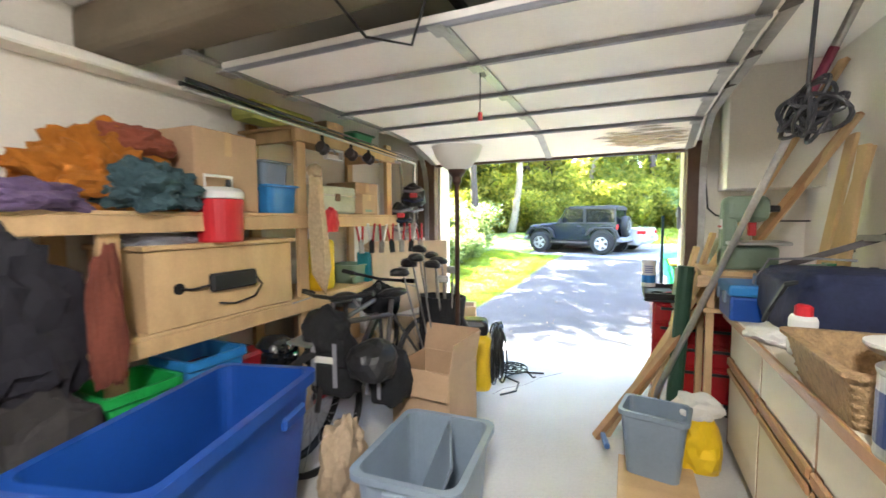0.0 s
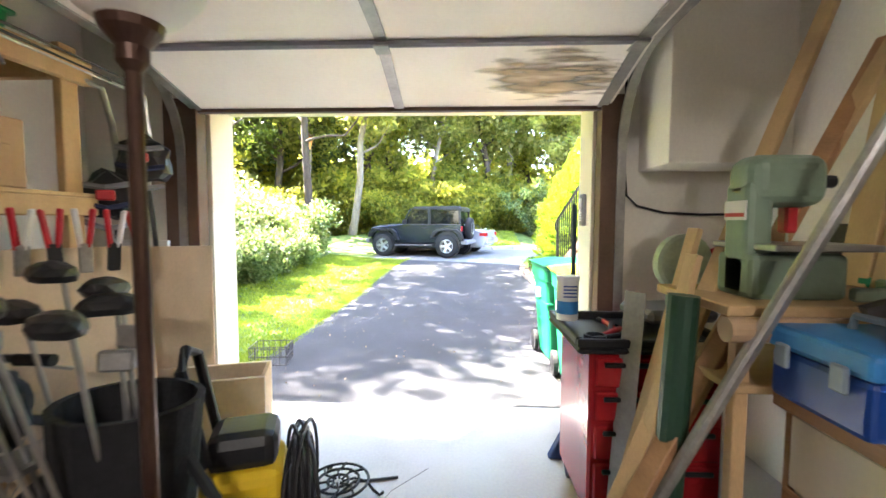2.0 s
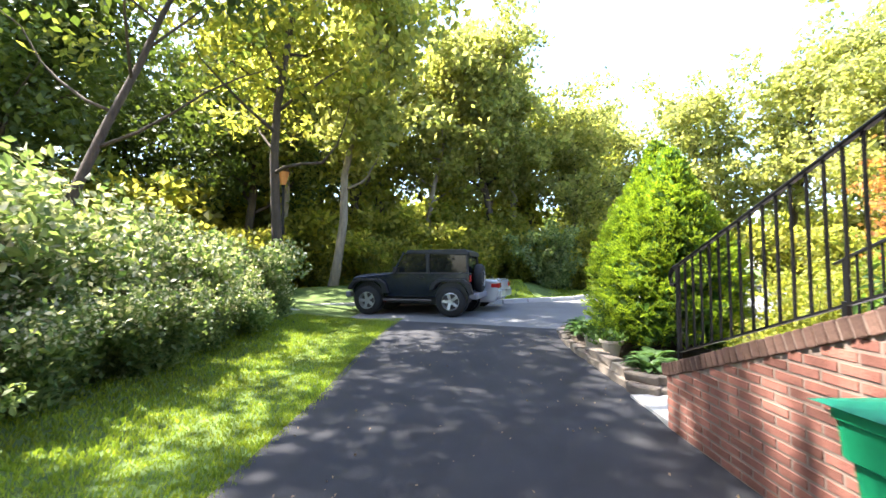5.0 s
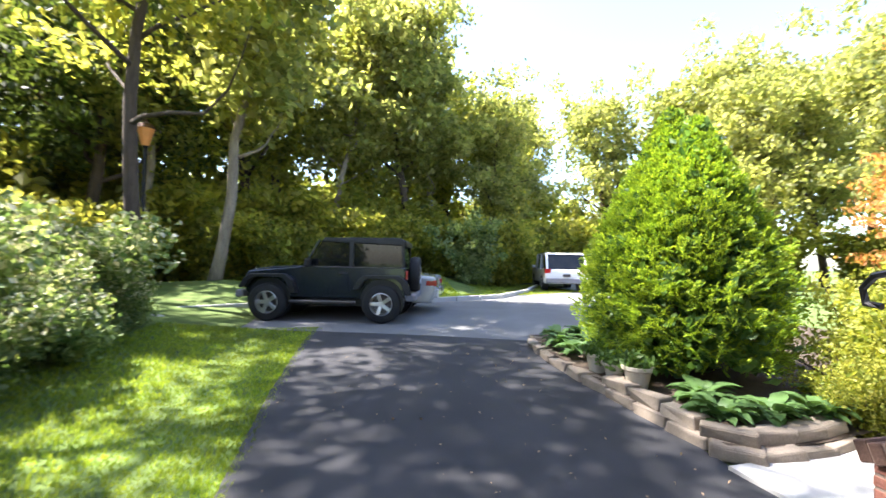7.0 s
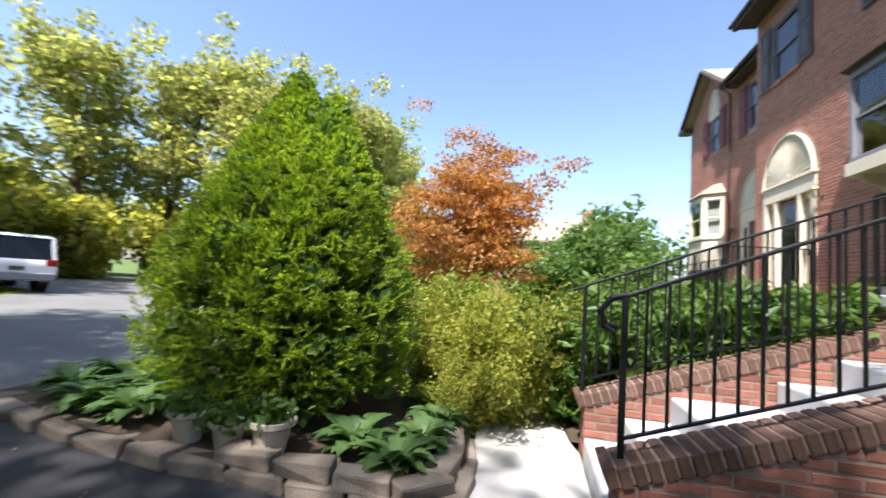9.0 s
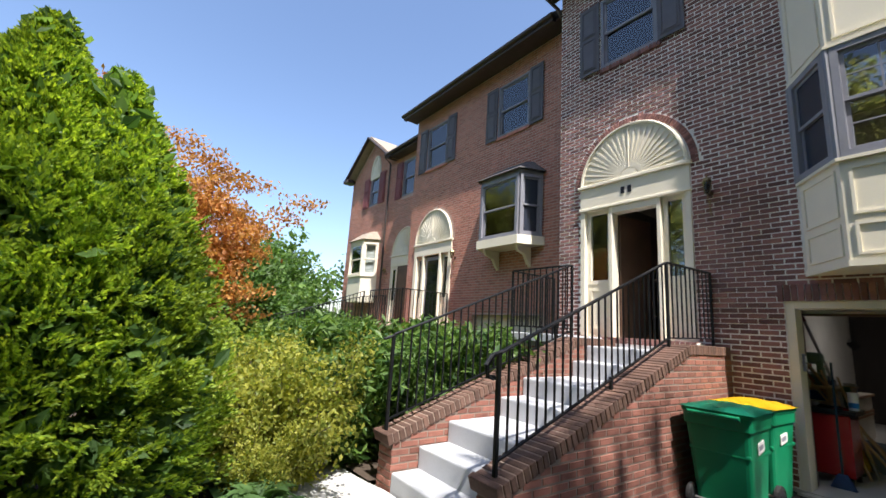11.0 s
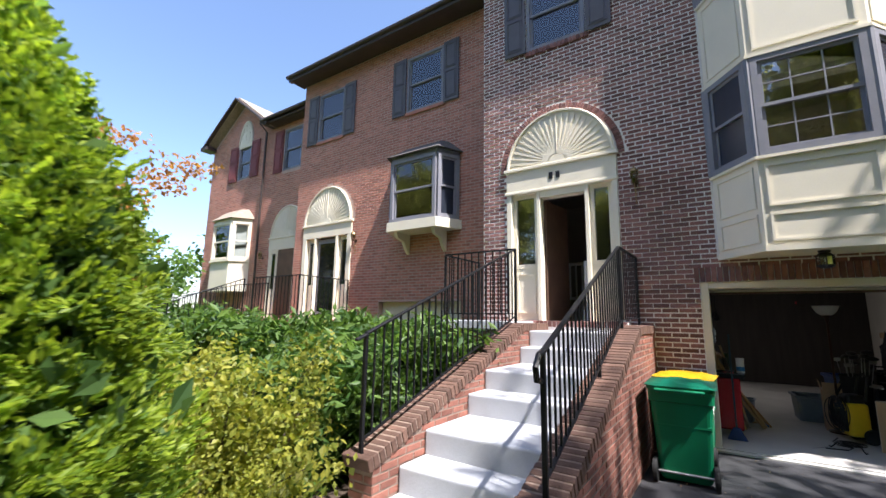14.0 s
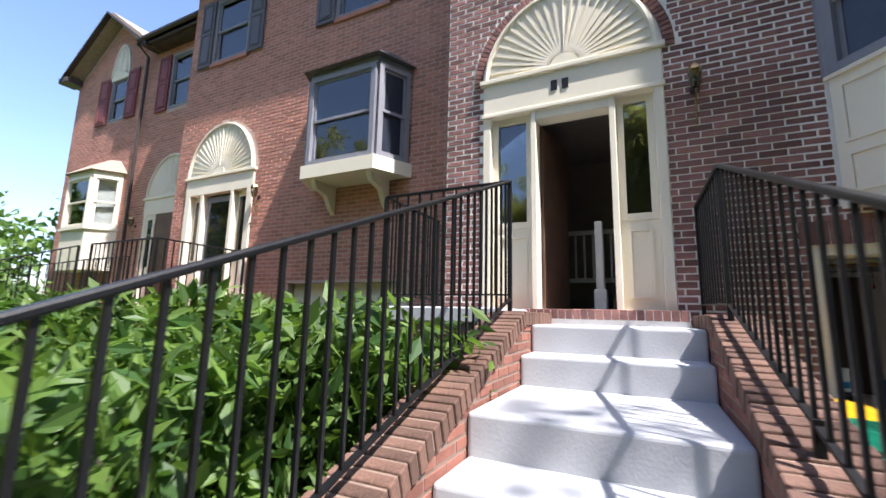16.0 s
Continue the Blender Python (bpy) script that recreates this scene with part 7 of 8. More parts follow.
bin_tub(-1.84, 2.66, 1.452, 0.3, 0.26, 0.19, BLUE2, "bright blue plastic tub on the top shelf")
bin_tub(-1.9, 2.66, 1.645, 0.3, 0.24, 0.16, GREYP, "grey plastic tub stacked on a blue one")
fb = thing("tackle_box", "pale sage metal case with a brass latch", "case", pose(-1.80, 3.2, 1.452))
part("case_body", box(-0.13, 0.13, -0.25, 0.25, 0, 0.22, 0.02, None, 2), mat("pale_sage", (0.36, 0.38, 0.30), 0.5), fb)
part("latch", box(0.13, 0.14, -0.03, 0.03, 0.1, 0.16, 0.004), BRONZE, fb)
part("rim", box(-0.135, 0.135, -0.255, 0.255, 0.14, 0.15, 0.002), STEEL, fb)
carton(-1.86, 3.66, 1.452, 0.34, 0.32, 0.28, -4, "cardboard box with folded top on the shelf")
carton(-1.74, 3.6, 1.452, 0.2, 0.24, 0.17, 5, "small open cardboard box on the shelf")
solid("wire_tray", frame_bars(bmesh.new(), -0.1, 0.1, -0.02, 0.02, 0, 0.08, 0.012), WHITEP, "white wire tray hanging under the top shelf", "tray", pose(-1.62, 3.1, 1.86, 0, 0, 90))
rr_ = np.random.default_rng(5)
for k, y in enumerate((2.95, 3.3, 3.55)):
    rod_t = thing("fishing_reel", "dark metal fishing reel on a rod under the shelf", "reel", pose(-1.60, y, 1.93))
    part("spool", moved(lathe([(0.0, -0.03), (0.045, -0.03), (0.045, -0.02), (0.028, -0.015), (0.028, 0.015), (0.045, 0.02), (0.045, 0.03), (0, 0.03)], 16), Matrix.Rotation(radians(70), 4, "X")), DARKSTEEL, rod_t)
    part("crank", tube([(0.0, 0.03, 0.0), (0.06, 0.05, -0.01), (0.08, 0.05, -0.05)], 0.006, 5), STEEL, rod_t)
    part("foot", bar((0, 0, 0.03), (0, 0, 0.09), 0.02, 0.012), BLACKP, rod_t)
for k, (x, z) in enumerate(((-1.59, 2.045), (-1.62, 2.075), (-1.57, 2.085))):
    solid("fishing_rod", rod((x, 1.9, z + 0.02), (x + 0.05, 4.25, z - 0.08), 0.014, 0.004, 8), BLACKP if k else STEEL, "long thin fishing rod lying along the shelf front", "rod", None, "fishing rods")
carton(-1.86, 3.25, 2.062, 0.3, 0.22, 0.12, 0, "small yellow-green box under the ceiling")
bin_tub(-1.85, 3.68, 2.062, 0.26, 0.3, 0.11, GREENP, "flat green tub under the ceiling")
solid("lime_case", box(-0.1, 0.1, -0.3, 0.3, 0, 0.12, 0.02), mat("lime_plastic", (0.45, 0.46, 0.12), 0.5), "lime green case on the uppermost shelf", "case", pose(-1.84, 2.75, 2.062))
# hanging ropes on the upright
hr = thing("rope_coil", "thick tan rope coil hanging from the shelf upright", "rope", pose(-1.60, 2.86, 1.75))
for k in range(8):
    o = 0.017 * ((k * 5) % 8) - 0.02
    part("strand", tube([(0.0, -0.03 + o, 0.0), (0.02, -0.07 + o * 1.3, -0.35), (0.03, -0.06 + o * 1.2, -0.72), (0.035, 0.0 + o * 0.4, -0.84 - o * 0.5), (0.03, 0.06 + o * 0.5, -0.70), (0.02, 0.04 + o * 0.4, -0.35), (0.0, 0.01 + o * 0.3, 0.0)], 0.0075, 6), ROPE, hr)
part("knot", lump((0.05, 0.06, 0.06), 6, 0.2, 2), ROPE, hr)
solid("red_pouch", lump((0.05, 0.08, 0.12), 13, 0.2, 3), REDP, "red cloth pouch hanging on the upright", "pouch", pose(-1.60, 3.02, 1.38))
yj = thing("fuel_can", "yellow plastic fuel can on the shelf", "can", pose(-1.78, 3.07, 0.852))
part("can_body", box(-0.11, 0.11, -0.10, 0.10, 0, 0.40, 0.04, None, 3), YELLOW, yj)
part("can_neck", rod((0, 0, 0.39), (0, 0, 0.46), 0.03), BLACKP, yj)
bin_tub(-1.82, 3.55, 0.852, 0.3, 0.3, 0.16, SAGE, "sage green tub on the middle shelf")
solid("teal_carton", box(-0.06, 0.06, -0.05, 0.05, 0, 0.26, 0.004), mat("teal_print", (0.02, 0.24, 0.28), 0.5), "tall teal printed carton", "carton", pose(-1.70, 3.62, 0.852))
solid("paper_sack", lump((0.13, 0.14, 0.2), 17, 0.25, 3), CARD, "crumpled brown paper sack on the shelf", "sack", pose(-1.78, 3.82, 0.98))
# lower left
for k, (y, h, m_, nm) in enumerate(((1.66, 0.52, mat("grass_green_plastic", (0.02, 0.35, 0.07), 0.4), "bright green plastic bin under the shelf"), (2.05, 0.56, BLUE2, "blue plastic bin under the shelf"))):
    bin_tub(-1.78, y, 0.0, 0.34, 0.34, h + 0.1, m_, nm)
hl = thing("helmet", "glossy black motorcycle helmet on the low shelf", "helmet", pose(-1.72, 2.55, 0.362))
sph = lathe([(0.07, 0.0), (0.115, 0.03), (0.135, 0.12), (0.125, 0.2), (0.08, 0.255), (0.0, 0.27)], 24)
part("helmet_shell", sph, mat("gloss_black", (0.012, 0.014, 0.018), 0.1, bump=0.0, coat=0.8), hl, smooth=True)
part("visor", moved(lathe([(0.128, 0.09), (0.142, 0.12), (0.138, 0.17), (0.128, 0.19)], 24), Matrix.Rotation(0.2, 4, "Y")), CARGLASS, hl)
solid("red_tool_case", box(-0.2, 0.2, -0.25, 0.25, 0, 0.2, 0.02), REDM, "dark red metal tool case on the low shelf", "case", pose(-1.9, 2.25, 0.362))
carton(-1.88, 3.3, 0.362, 0.35, 0.45, 0.25, 0, "cardboard box on the low shelf")
bin_tub(-1.86, 3.78, 0.362, 0.36, 0.36, 0.22, WHITEP, "white tub on the low shelf")
bin_tub(-1.86, 2.95, 0.0, 0.36, 0.36, 0.26, REDP, "red tub on the floor under the shelf")
solid("rust_coat", lump((0.05, 0.07, 0.36), 19, 0.25), mat("dark_rust_cloth", (0.15, 0.04, 0.025), 0.9, vary=0.3), "rust coloured work coat hanging from the shelf", "coat", pose(-1.57, 1.5, 0.92))
solid("dark_coat", lump((0.12, 0.34, 0.44), 23, 0.35, 4, 2.4), mat("black_cloth", (0.014, 0.013, 0.02), 0.9, vary=0.3), "dark purple coat hanging at the shelf end", "coat", pose(-1.63, 1.05, 0.98))
solid("grey_coat", lump((0.14, 0.36, 0.42), 27, 0.35, 4, 2.4), mat("charcoal_cloth", (0.03, 0.026, 0.026), 0.9, vary=0.3), "dark grey clothes hanging below the shelf", "coat", pose(-1.58, 1.12, 0.32))

# floor: large blue tub, grey tote, cardboard, bicycle, golf bag
bt = thing("recycling_tub", "large open blue plastic tub on the garage floor", "tub", pose(-0.99, 1.47, 0.0, 0, 0, 15))
part("tub", tub(0.46, 0.94, 0.70, 0.012, 0.80, 0.022, 0.06), BLUEP, bt)
part("hand_grip", box(0.20, 0.24, 0.2, 0.38, 0.52, 0.58, 0.012), BLUEP, bt)
solid("grey_cloth", lump((0.14, 0.26, 0.14), 29, 0.3), GREYTRIM, "grey cloth lying in the blue tub", "cloth", pose(-0.97, 1.36, 0.20))
gt = thing("storage_tote", "grey-blue plastic tote with a lid standing inside", "tote", pose(-0.33, 2.08, 0.0, 0, 0, 4))
part("tote", tub(0.44, 0.58, 0.40, 0.01, 0.86, 0.02, 0.06), GREYP, gt)
part("divider", moved(box(-0.006, 0.006, -0.2, 0.2, 0, 0.42, 0.004), Matrix.Translation((-0.05, -0.03, 0.03)) @ Matrix.Rotation(radians(20), 4, "Z") @ Matrix.Rotation(radians(22), 4, "Y")), GREYP, gt, "grey plate slanted inside")
for s in (-1, 1):
    part("grip", box(-0.07, 0.07, s * 0.305 - 0.012, s * 0.305 + 0.012, 0.33, 0.365, 0.008), GREYP, gt)
carton(-0.60, 2.74, 0.0, 0.38, 0.38, 0.54, -4, "open cardboard box with raised flaps on the floor", True)


def bicycle(m):
    b = thing("bicycle", "dark bicycle with a rear bag parked against the shelves", "bicycle", m)
    for x in (-0.5, 0.5):
        w = part("wheel", moved(lathe([(0.31, -0.02), (0.335, -0.015), (0.34, 0), (0.335, 0.015), (0.31, 0.02), (0.305, 0)], 40), Matrix.Translation((x, 0, 0.34)) @ Matrix.Rotation(radians(90), 4, "X")), RUBBER, b)
        bm = bmesh.new()
        for k in range(16):
            a = math.pi * k / 8
            bar((x, 0, 0.34), (x + 0.31 * math.cos(a), 0, 0.34 + 0.31 * math.sin(a)), 0.003, 0.003, bm)
        part("spokes", bm, STEEL, w)
    for p, q, r in (((-0.5, 0, 0.34), (-0.05, 0, 0.30), 0.012), ((-0.5, 0, 0.34), (-0.16, 0, 0.78), 0.010), ((-0.05, 0, 0.30), (-0.18, 0, 0.86), 0.017), ((-0.05, 0, 0.30), (0.36, 0, 0.72), 0.02), ((-0.15, 0, 0.76), (0.34, 0, 0.80), 0.017), ((0.5, 0, 0.34), (0.33, 0, 0.92), 0.016)):
        part("frame_tube", rod(p, q, r), DARKSTEEL, b)
    part("saddle", lump((0.13, 0.07, 0.035), 3, 0.1, 3), BLACKP, b).matrix_local = Matrix.Translation((-0.2, 0, 0.90))
    part("handlebar", tube([(0.30, -0.3, 0.98), (0.34, -0.15, 0.96), (0.34, 0, 0.95), (0.34, 0.15, 0.96), (0.30, 0.3, 0.98)], 0.012, 8), BLACKP, b)
    for s in (-1, 1):
        part("grip", rod((0.30, s * 0.3, 0.98), (0.31, s * 0.2, 0.97), 0.017), RUBBER, b)
        part("brake_lever", bar((0.34, s * 0.18, 0.95), (0.40, s * 0.28, 0.92), 0.012, 0.008), STEEL, b)
    part("bag", moved(lump((0.12, 0.15, 0.15), 9, 0.2, 4), Matrix.Translation((0.4, 0, 0.76))), BLACKC, b, "black handlebar bag", True)
    part("rack", frame_bars(bmesh.new(), -0.68, -0.3, -0.07, 0.07, 0.72, 0.735, 0.012), STEEL, b)
    part("crank", rod((-0.05, -0.08, 0.30), (-0.05, 0.08, 0.30), 0.02), STEEL, b)
    part("chainring", moved(lathe([(0.02, -0.003), (0.09, -0.003), (0.09, 0.003), (0.02, 0.003)], 24), Matrix.Translation((-0.05, -0.05, 0.30)) @ Matrix.Rotation(radians(90), 4, "X")), STEEL, b)
    return b


bicycle(pose(-0.98, 2.72, 0.0, 4, 0, -100))
bicycle(pose(-1.34, 2.85, 0.0, 6, 0, 98))
def pannier(x, y, z, w, d, h, yaw, label):
    b = thing("pannier", label, "bag", pose(x, y, z, 0, 0, yaw), "panniers")
    part("bag", moved(lump((w * 0.55, d * 0.55, h * 0.55), w * 50, 0.14, 4), Matrix.Translation((0, 0, h * 0.35))), BLACKC, b, smooth=True)
    part("flap", box(-w * 0.42, w * 0.42, -d * 0.56, -d * 0.5, h * 0.45, h * 0.8, 0.008), BLACKC, b)
    for s in (-1, 1):
        part("strap", bar((s * w * 0.22, -d * 0.585, h * 0.2), (s * w * 0.22, -d * 0.585, h * 0.75), 0.025, 0.006), GREYTRIM, b)
    part("patch_bar", box(-w * 0.2, w * 0.2, -d * 0.6, -d * 0.57, h * 0.5, h * 0.58), PAPER, b)


pannier(-1.06, 2.36, 0.40, 0.30, 0.2, 0.44, 8, "black bicycle bag strapped beside the handlebar")
pannier(-0.76, 2.48, 0.36, 0.22, 0.24, 0.36, -15, "dark bicycle bag hanging over the wheel")
solid("canvas_sack", lump((0.11, 0.13, 0.26), 37, 0.3), mat("tan_canvas", (0.36, 0.27, 0.18), 0.9, vary=0.25, scale=9, bump=0.4), "tan canvas sack standing by the bicycle", "sack", pose(-0.84, 2.12, 0.14))
solid("bike_helmet", lump((0.13, 0.15, 0.13), 33, 0.15, 3), BLACKP, "black cycle helmet hung on the handlebar", "helmet", pose(-0.80, 2.36, 0.62))
gb = thing("golf_bag", "black golf bag full of clubs", "golf bag", pose(-0.77, 3.12, 0.0, -3, 2, 0))
part("bag", lathe([(0, 0), (0.15, 0), (0.16, 0.04), (0.15, 0.4), (0.165, 0.8), (0.17, 0.86), (0.15, 0.86), (0.14, 0.7), (0, 0.7)], 20), BLACKC, gb)
part("pocket", box(0.08, 0.2, -0.1, 0.1, 0.15, 0.55, 0.03, None, 2), BLACKP, gb)
part("strap", tube([(0.13, 0.0, 0.75), (0.22, 0.02, 0.6), (0.22, 0.02, 0.35), (0.14, 0.0, 0.2)], 0.018, 6), BLACKP, gb)
rc = np.random.default_rng(8)
for k in range(11):
    a = 2.4 * k
    x, y = 0.08 * math.cos(a), 0.08 * math.sin(a)
    ln = rc.uniform(0.98, 1.22)
    tx, ty = x * 2.0 - 0.07 + rc.uniform(-0.05, 0.05), y * 2.0 - 0.14 + rc.uniform(-0.05, 0.05)
    cl = part("club", rod((x, y, 0.3), (tx, ty, ln), 0.006), STEEL, gb)
    if k % 4:
        part("club_head", moved(lump((0.075, 0.052, 0.035), k, 0.1, 2), Matrix.Translation((tx - 0.03, ty, ln + 0.01)) @ Matrix.Rotation(a, 4, "Z")), BLACKP, cl)
    else:
        part("club_head", moved(box(-0.045, 0.03, -0.012, 0.012, -0.02, 0.03, 0.006), Matrix.Translation((tx, ty, ln)) @ Matrix.Rotation(a, 4, "Z")), STEEL, cl)
# torchiere
tl = thing("floor_lamp", "tall bronze torchiere lamp with a frosted bowl shade", "lamp", pose(-0.55, 2.98, 0.0))
part("base", lathe([(0, 0), (0.14, 0), (0.145, 0.02), (0.06, 0.04), (0.02, 0.06), (0, 0.06)], 24), BRONZE, tl)
part("pole", rod((0, 0, 0.05), (0, 0, 1.66), 0.016, None, 12), BRONZE, tl)
part("collar", lathe([(0.016, 1.62), (0.03, 1.64), (0.03, 1.67), (0.055, 1.70), (0.06, 1.72), (0.03, 1.725)], 20), BRONZE, tl)
part("shade", lathe([(0.055, 1.715), (0.095, 1.74), (0.135, 1.79), (0.16, 1.855), (0.164, 1.862), (0.154, 1.857), (0.13, 1.795), (0.09, 1.75), (0.0, 1.725)], 32), FROST, tl, "frosted glass bowl", True)
# plywood with clamps
pw = solid("plywood_sheet", moved(box(-0.008, 0.008, -0.25, 0.25, 0, 1.22, 0.002), Matrix.Rotation(radians(-8), 4, "Y")), PLYPALE, "pale plywood sheet leaning against the shelf end", "plywood", pose(-1.36, 3.72, 0.0, 0, 0, -35))
solid("plywood_sheet", moved(box(-0.008, 0.008, -0.20, 0.20, 0, 1.20, 0.002), Matrix.Rotation(radians(-5), 4, "Y")), PLYPALE, "pale plywood sheet standing behind the clamps", "plywood", pose(-1.30, 4.06, 0.0, 0, 0, -62))
wbx = thing("wooden_box", "low open pine box on the floor by the opening", "box", pose(-1.06, 3.98, 0.0, 0, 0, 18))
part("box_front", box(-0.27, 0.27, -0.12, -0.10, 0.0, 0.62, 0.003), PLYPALE, wbx)
part("box_back", box(-0.27, 0.27, 0.10, 0.12, 0.0, 0.62, 0.003), PLYPALE, wbx)
for s in (-1, 1):
    part("box_side", box(s * 0.26 - 0.01, s * 0.26 + 0.01, -0.10, 0.10, 0.0, 0.62, 0.003), PINE, wbx)
part("box_floor", box(-0.25, 0.25, -0.10, 0.10, 0.0, 0.015), PLY, wbx)
for k in range(7):
    c = thing("spring_clamp", "red handled clamp on the edge of the plywood", "clamp", pose(-1.66 + 0.062 * k, 3.50 + 0.068 * k, 1.18, 0, 12 * (k % 3 - 1), -35), "clamps")
    part("jaw", box(-0.012, 0.012, -0.022, 0.022, -0.07, 0.05, 0.004), BLACKP if k % 2 else STEEL, c)
    for s in (-1, 1):
        part("handle", bar((0, s * 0.012, 0.03), (s * 0.012, s * 0.028, 0.19), 0.026, 0.016, None, 0.004), REDP if (k + s) % 3 else WHITEP, c)
# rollerblades and gear hung at the front corner
for k, (x, y, z) in enumerate(((-1.58, 4.32, 1.62), (-1.66, 4.2, 1.42))):
    g = thing("ski_binding_gear", "dark strapped sports gear hanging on the wall hook", "sports gear", pose(x, y, z, 0, 0, -60) @ Matrix.Diagonal((1.25, 1.25, 1.25, 1)))
    part("boot", lump((0.07, 0.1, 0.12), 40 + k, 0.25, 3), BLACKP, g)
    for j in range(3):
        part("strap", tube([(0.07, -0.08, 0.06 - 0.07 * j), (0.1, 0, 0.05 - 0.08 * j), (0.07, 0.08, 0.07 - 0.08 * j)], 0.012, 5), NAVY if j % 2 else GREYTRIM, g)
    part("buckle", box(0.08, 0.11, -0.03, 0.03, 0.0, 0.04, 0.006), REDP, g)
    part("tail_strap", tube([(0.05, 0.02, -0.1), (0.07, 0.04, -0.3), (0.05, 0.05, -0.55 - 0.2 * k)], 0.01, 5), BLACKP, g)
solid("crutch", tube([(-1.66, 4.05, 1.98), (-1.62, 4.12, 1.96), (-1.64, 4.2, 1.8), (-1.7, 4.3, 1.58)], 0.016, 8), STEEL, "bent aluminium crutch hanging from the shelf", "crutch")
solid("crutch", tube([(-1.60, 4.15, 2.0), (-1.55, 4.3, 1.97), (-1.62, 4.42, 1.8), (-1.7, 4.5, 1.5)], 0.016, 8), STEEL, "bent aluminium crutch hanging from the shelf", "crutch")
solid("foam_board", moved(box(-0.15, 0.15, -0.012, 0.012, 0, 1.22, 0.004), Matrix.Rotation(radians(-3), 4, "X")), WHITEP, "white foam board standing in the corner by the opening", "board", pose(-1.60, 4.26, 0.0, 0, 0, -8))
rt = thing("red_crate", "red plastic crate in the corner by the opening", "crate", pose(-1.52, 4.08, 0.0))
part("crate", tub(0.26, 0.2, 0.66, 0.008, 0.92, 0.012, 0.03), REDP, rt)
solid("grey_hose", tube([(-1.53, 4.42, 1.12), (-1.50, 4.40, 0.98), (-1.53, 4.36, 0.82), (-1.62, 4.30, 0.72), (-1.74, 4.26, 0.67)], 0.022, 8), GREYP, "grey hose hanging in the corner", "hose")
# pressure washer and cables
pv = thing("pressure_washer", "yellow and black pressure washer with coiled cables", "washer", pose(-0.62, 3.5, 0.0, 0, 0, 20))
part("housing", box(-0.13, 0.13, -0.13, 0.13, 0.08, 0.52, 0.05, None, 3), YELLOW, pv)
part("front_cover", box(0.09, 0.16, -0.1, 0.1, 0.14, 0.42, 0.03, None, 2), BLACKP, pv)
part("top_cover", box(-0.11, 0.11, -0.10, 0.10, 0.5, 0.63, 0.04, None, 2), BLACKP, pv)
part("handle", tube([(-0.1, -0.1, 0.55), (-0.16, -0.1, 0.86), (-0.17, 0, 0.9), (-0.16, 0.1, 0.86), (-0.1, 0.1, 0.55)], 0.018, 8), BLACKP, pv)
for s in (-1, 1):
    part("wheel", moved(lathe([(0, -0.025), (0.09, -0.025), (0.1, 0), (0.09, 0.025), (0, 0.025)], 20), Matrix.Translation((-0.1, s * 0.16, 0.1)) @ Matrix.Rotation(radians(90), 4, "X")), RUBBER, pv)
for k in range(15):
    part("cable_loop", moved(tube(arc((0, 0, 0), 0.14 + 0.013 * (k % 6), 0, 360, 22, "yz"), 0.007, 6), Matrix.Translation((0.16 + 0.011 * (k % 5), 0.03 * (k % 4 - 1.5), 0.42 - 0.016 * (k % 7))) @ Matrix.Rotation(0.3 * math.sin(k * 2.1), 4, "Z") @ Matrix.Diagonal((1, 0.72, 1.1, 1))), BLACKP, pv)
solid("loose_cable", tube([(-0.42, 3.55, 0.03), (-0.34, 3.72, 0.008), (-0.36, 3.9, 0.008), (-0.5, 3.98, 0.008), (-0.42, 4.15, 0.008), (-0.2, 4.2, 0.008)], 0.008, 6), BLACKP, "black cable lying loose on the floor", "cable")
solid("cardboard_sheet", moved(box(-0.01, 0.01, -0.3, 0.3, 0, 0.55, 0.002), Matrix.Rotation(radians(-12), 4, "Y")), PLYPALE, "short plywood offcut leaning behind the washer", "plywood", pose(-0.95, 3.9, 0.0, 0, 0, 20))
tv = thing("iron_trivet", "round black openwork iron plant stand on the floor", "plant stand", pose(-0.47, 4.06, 0.0))
for r in (0.05, 0.1, 0.145):
    part("ring", tube(arc((0, 0, 0.07), r, 0, 360, 28, "xy"), 0.007, 6), IRON, tv)
for k in range(8):
    a = math.pi * k / 4
    part("scroll", tube([(0.02 * math.cos(a), 0.02 * math.sin(a), 0.07), (0.08 * math.cos(a + 0.3), 0.08 * math.sin(a + 0.3), 0.072), (0.145 * math.cos(a), 0.145 * math.sin(a), 0.07)], 0.006, 5), IRON, tv)
for k in range(3):
    a = 2.1 * k
    part("leg", tube([(0.14 * math.cos(a), 0.14 * math.sin(a), 0.07), (0.17 * math.cos(a), 0.17 * math.sin(a), 0.03), (0.20 * math.cos(a), 0.20 * math.sin(a), 0.006), (0.22 * math.cos(a), 0.22 * math.sin(a), 0.02)], 0.008, 6), IRON, tv)

# ---- cabinets along the right ----
CF = 1.02
ctop = setting("worktop", box(CF - 0.03, GR - 0.02, 0.3, 3.3, 0.83, 0.865, 0.004), CREAM2, "cream worktop with an oak edge", "worktop")
part("oak_edge", box(CF - 0.045, CF - 0.031, 0.3, 3.3, 0.825, 0.868, 0.004), OAKT, ctop)


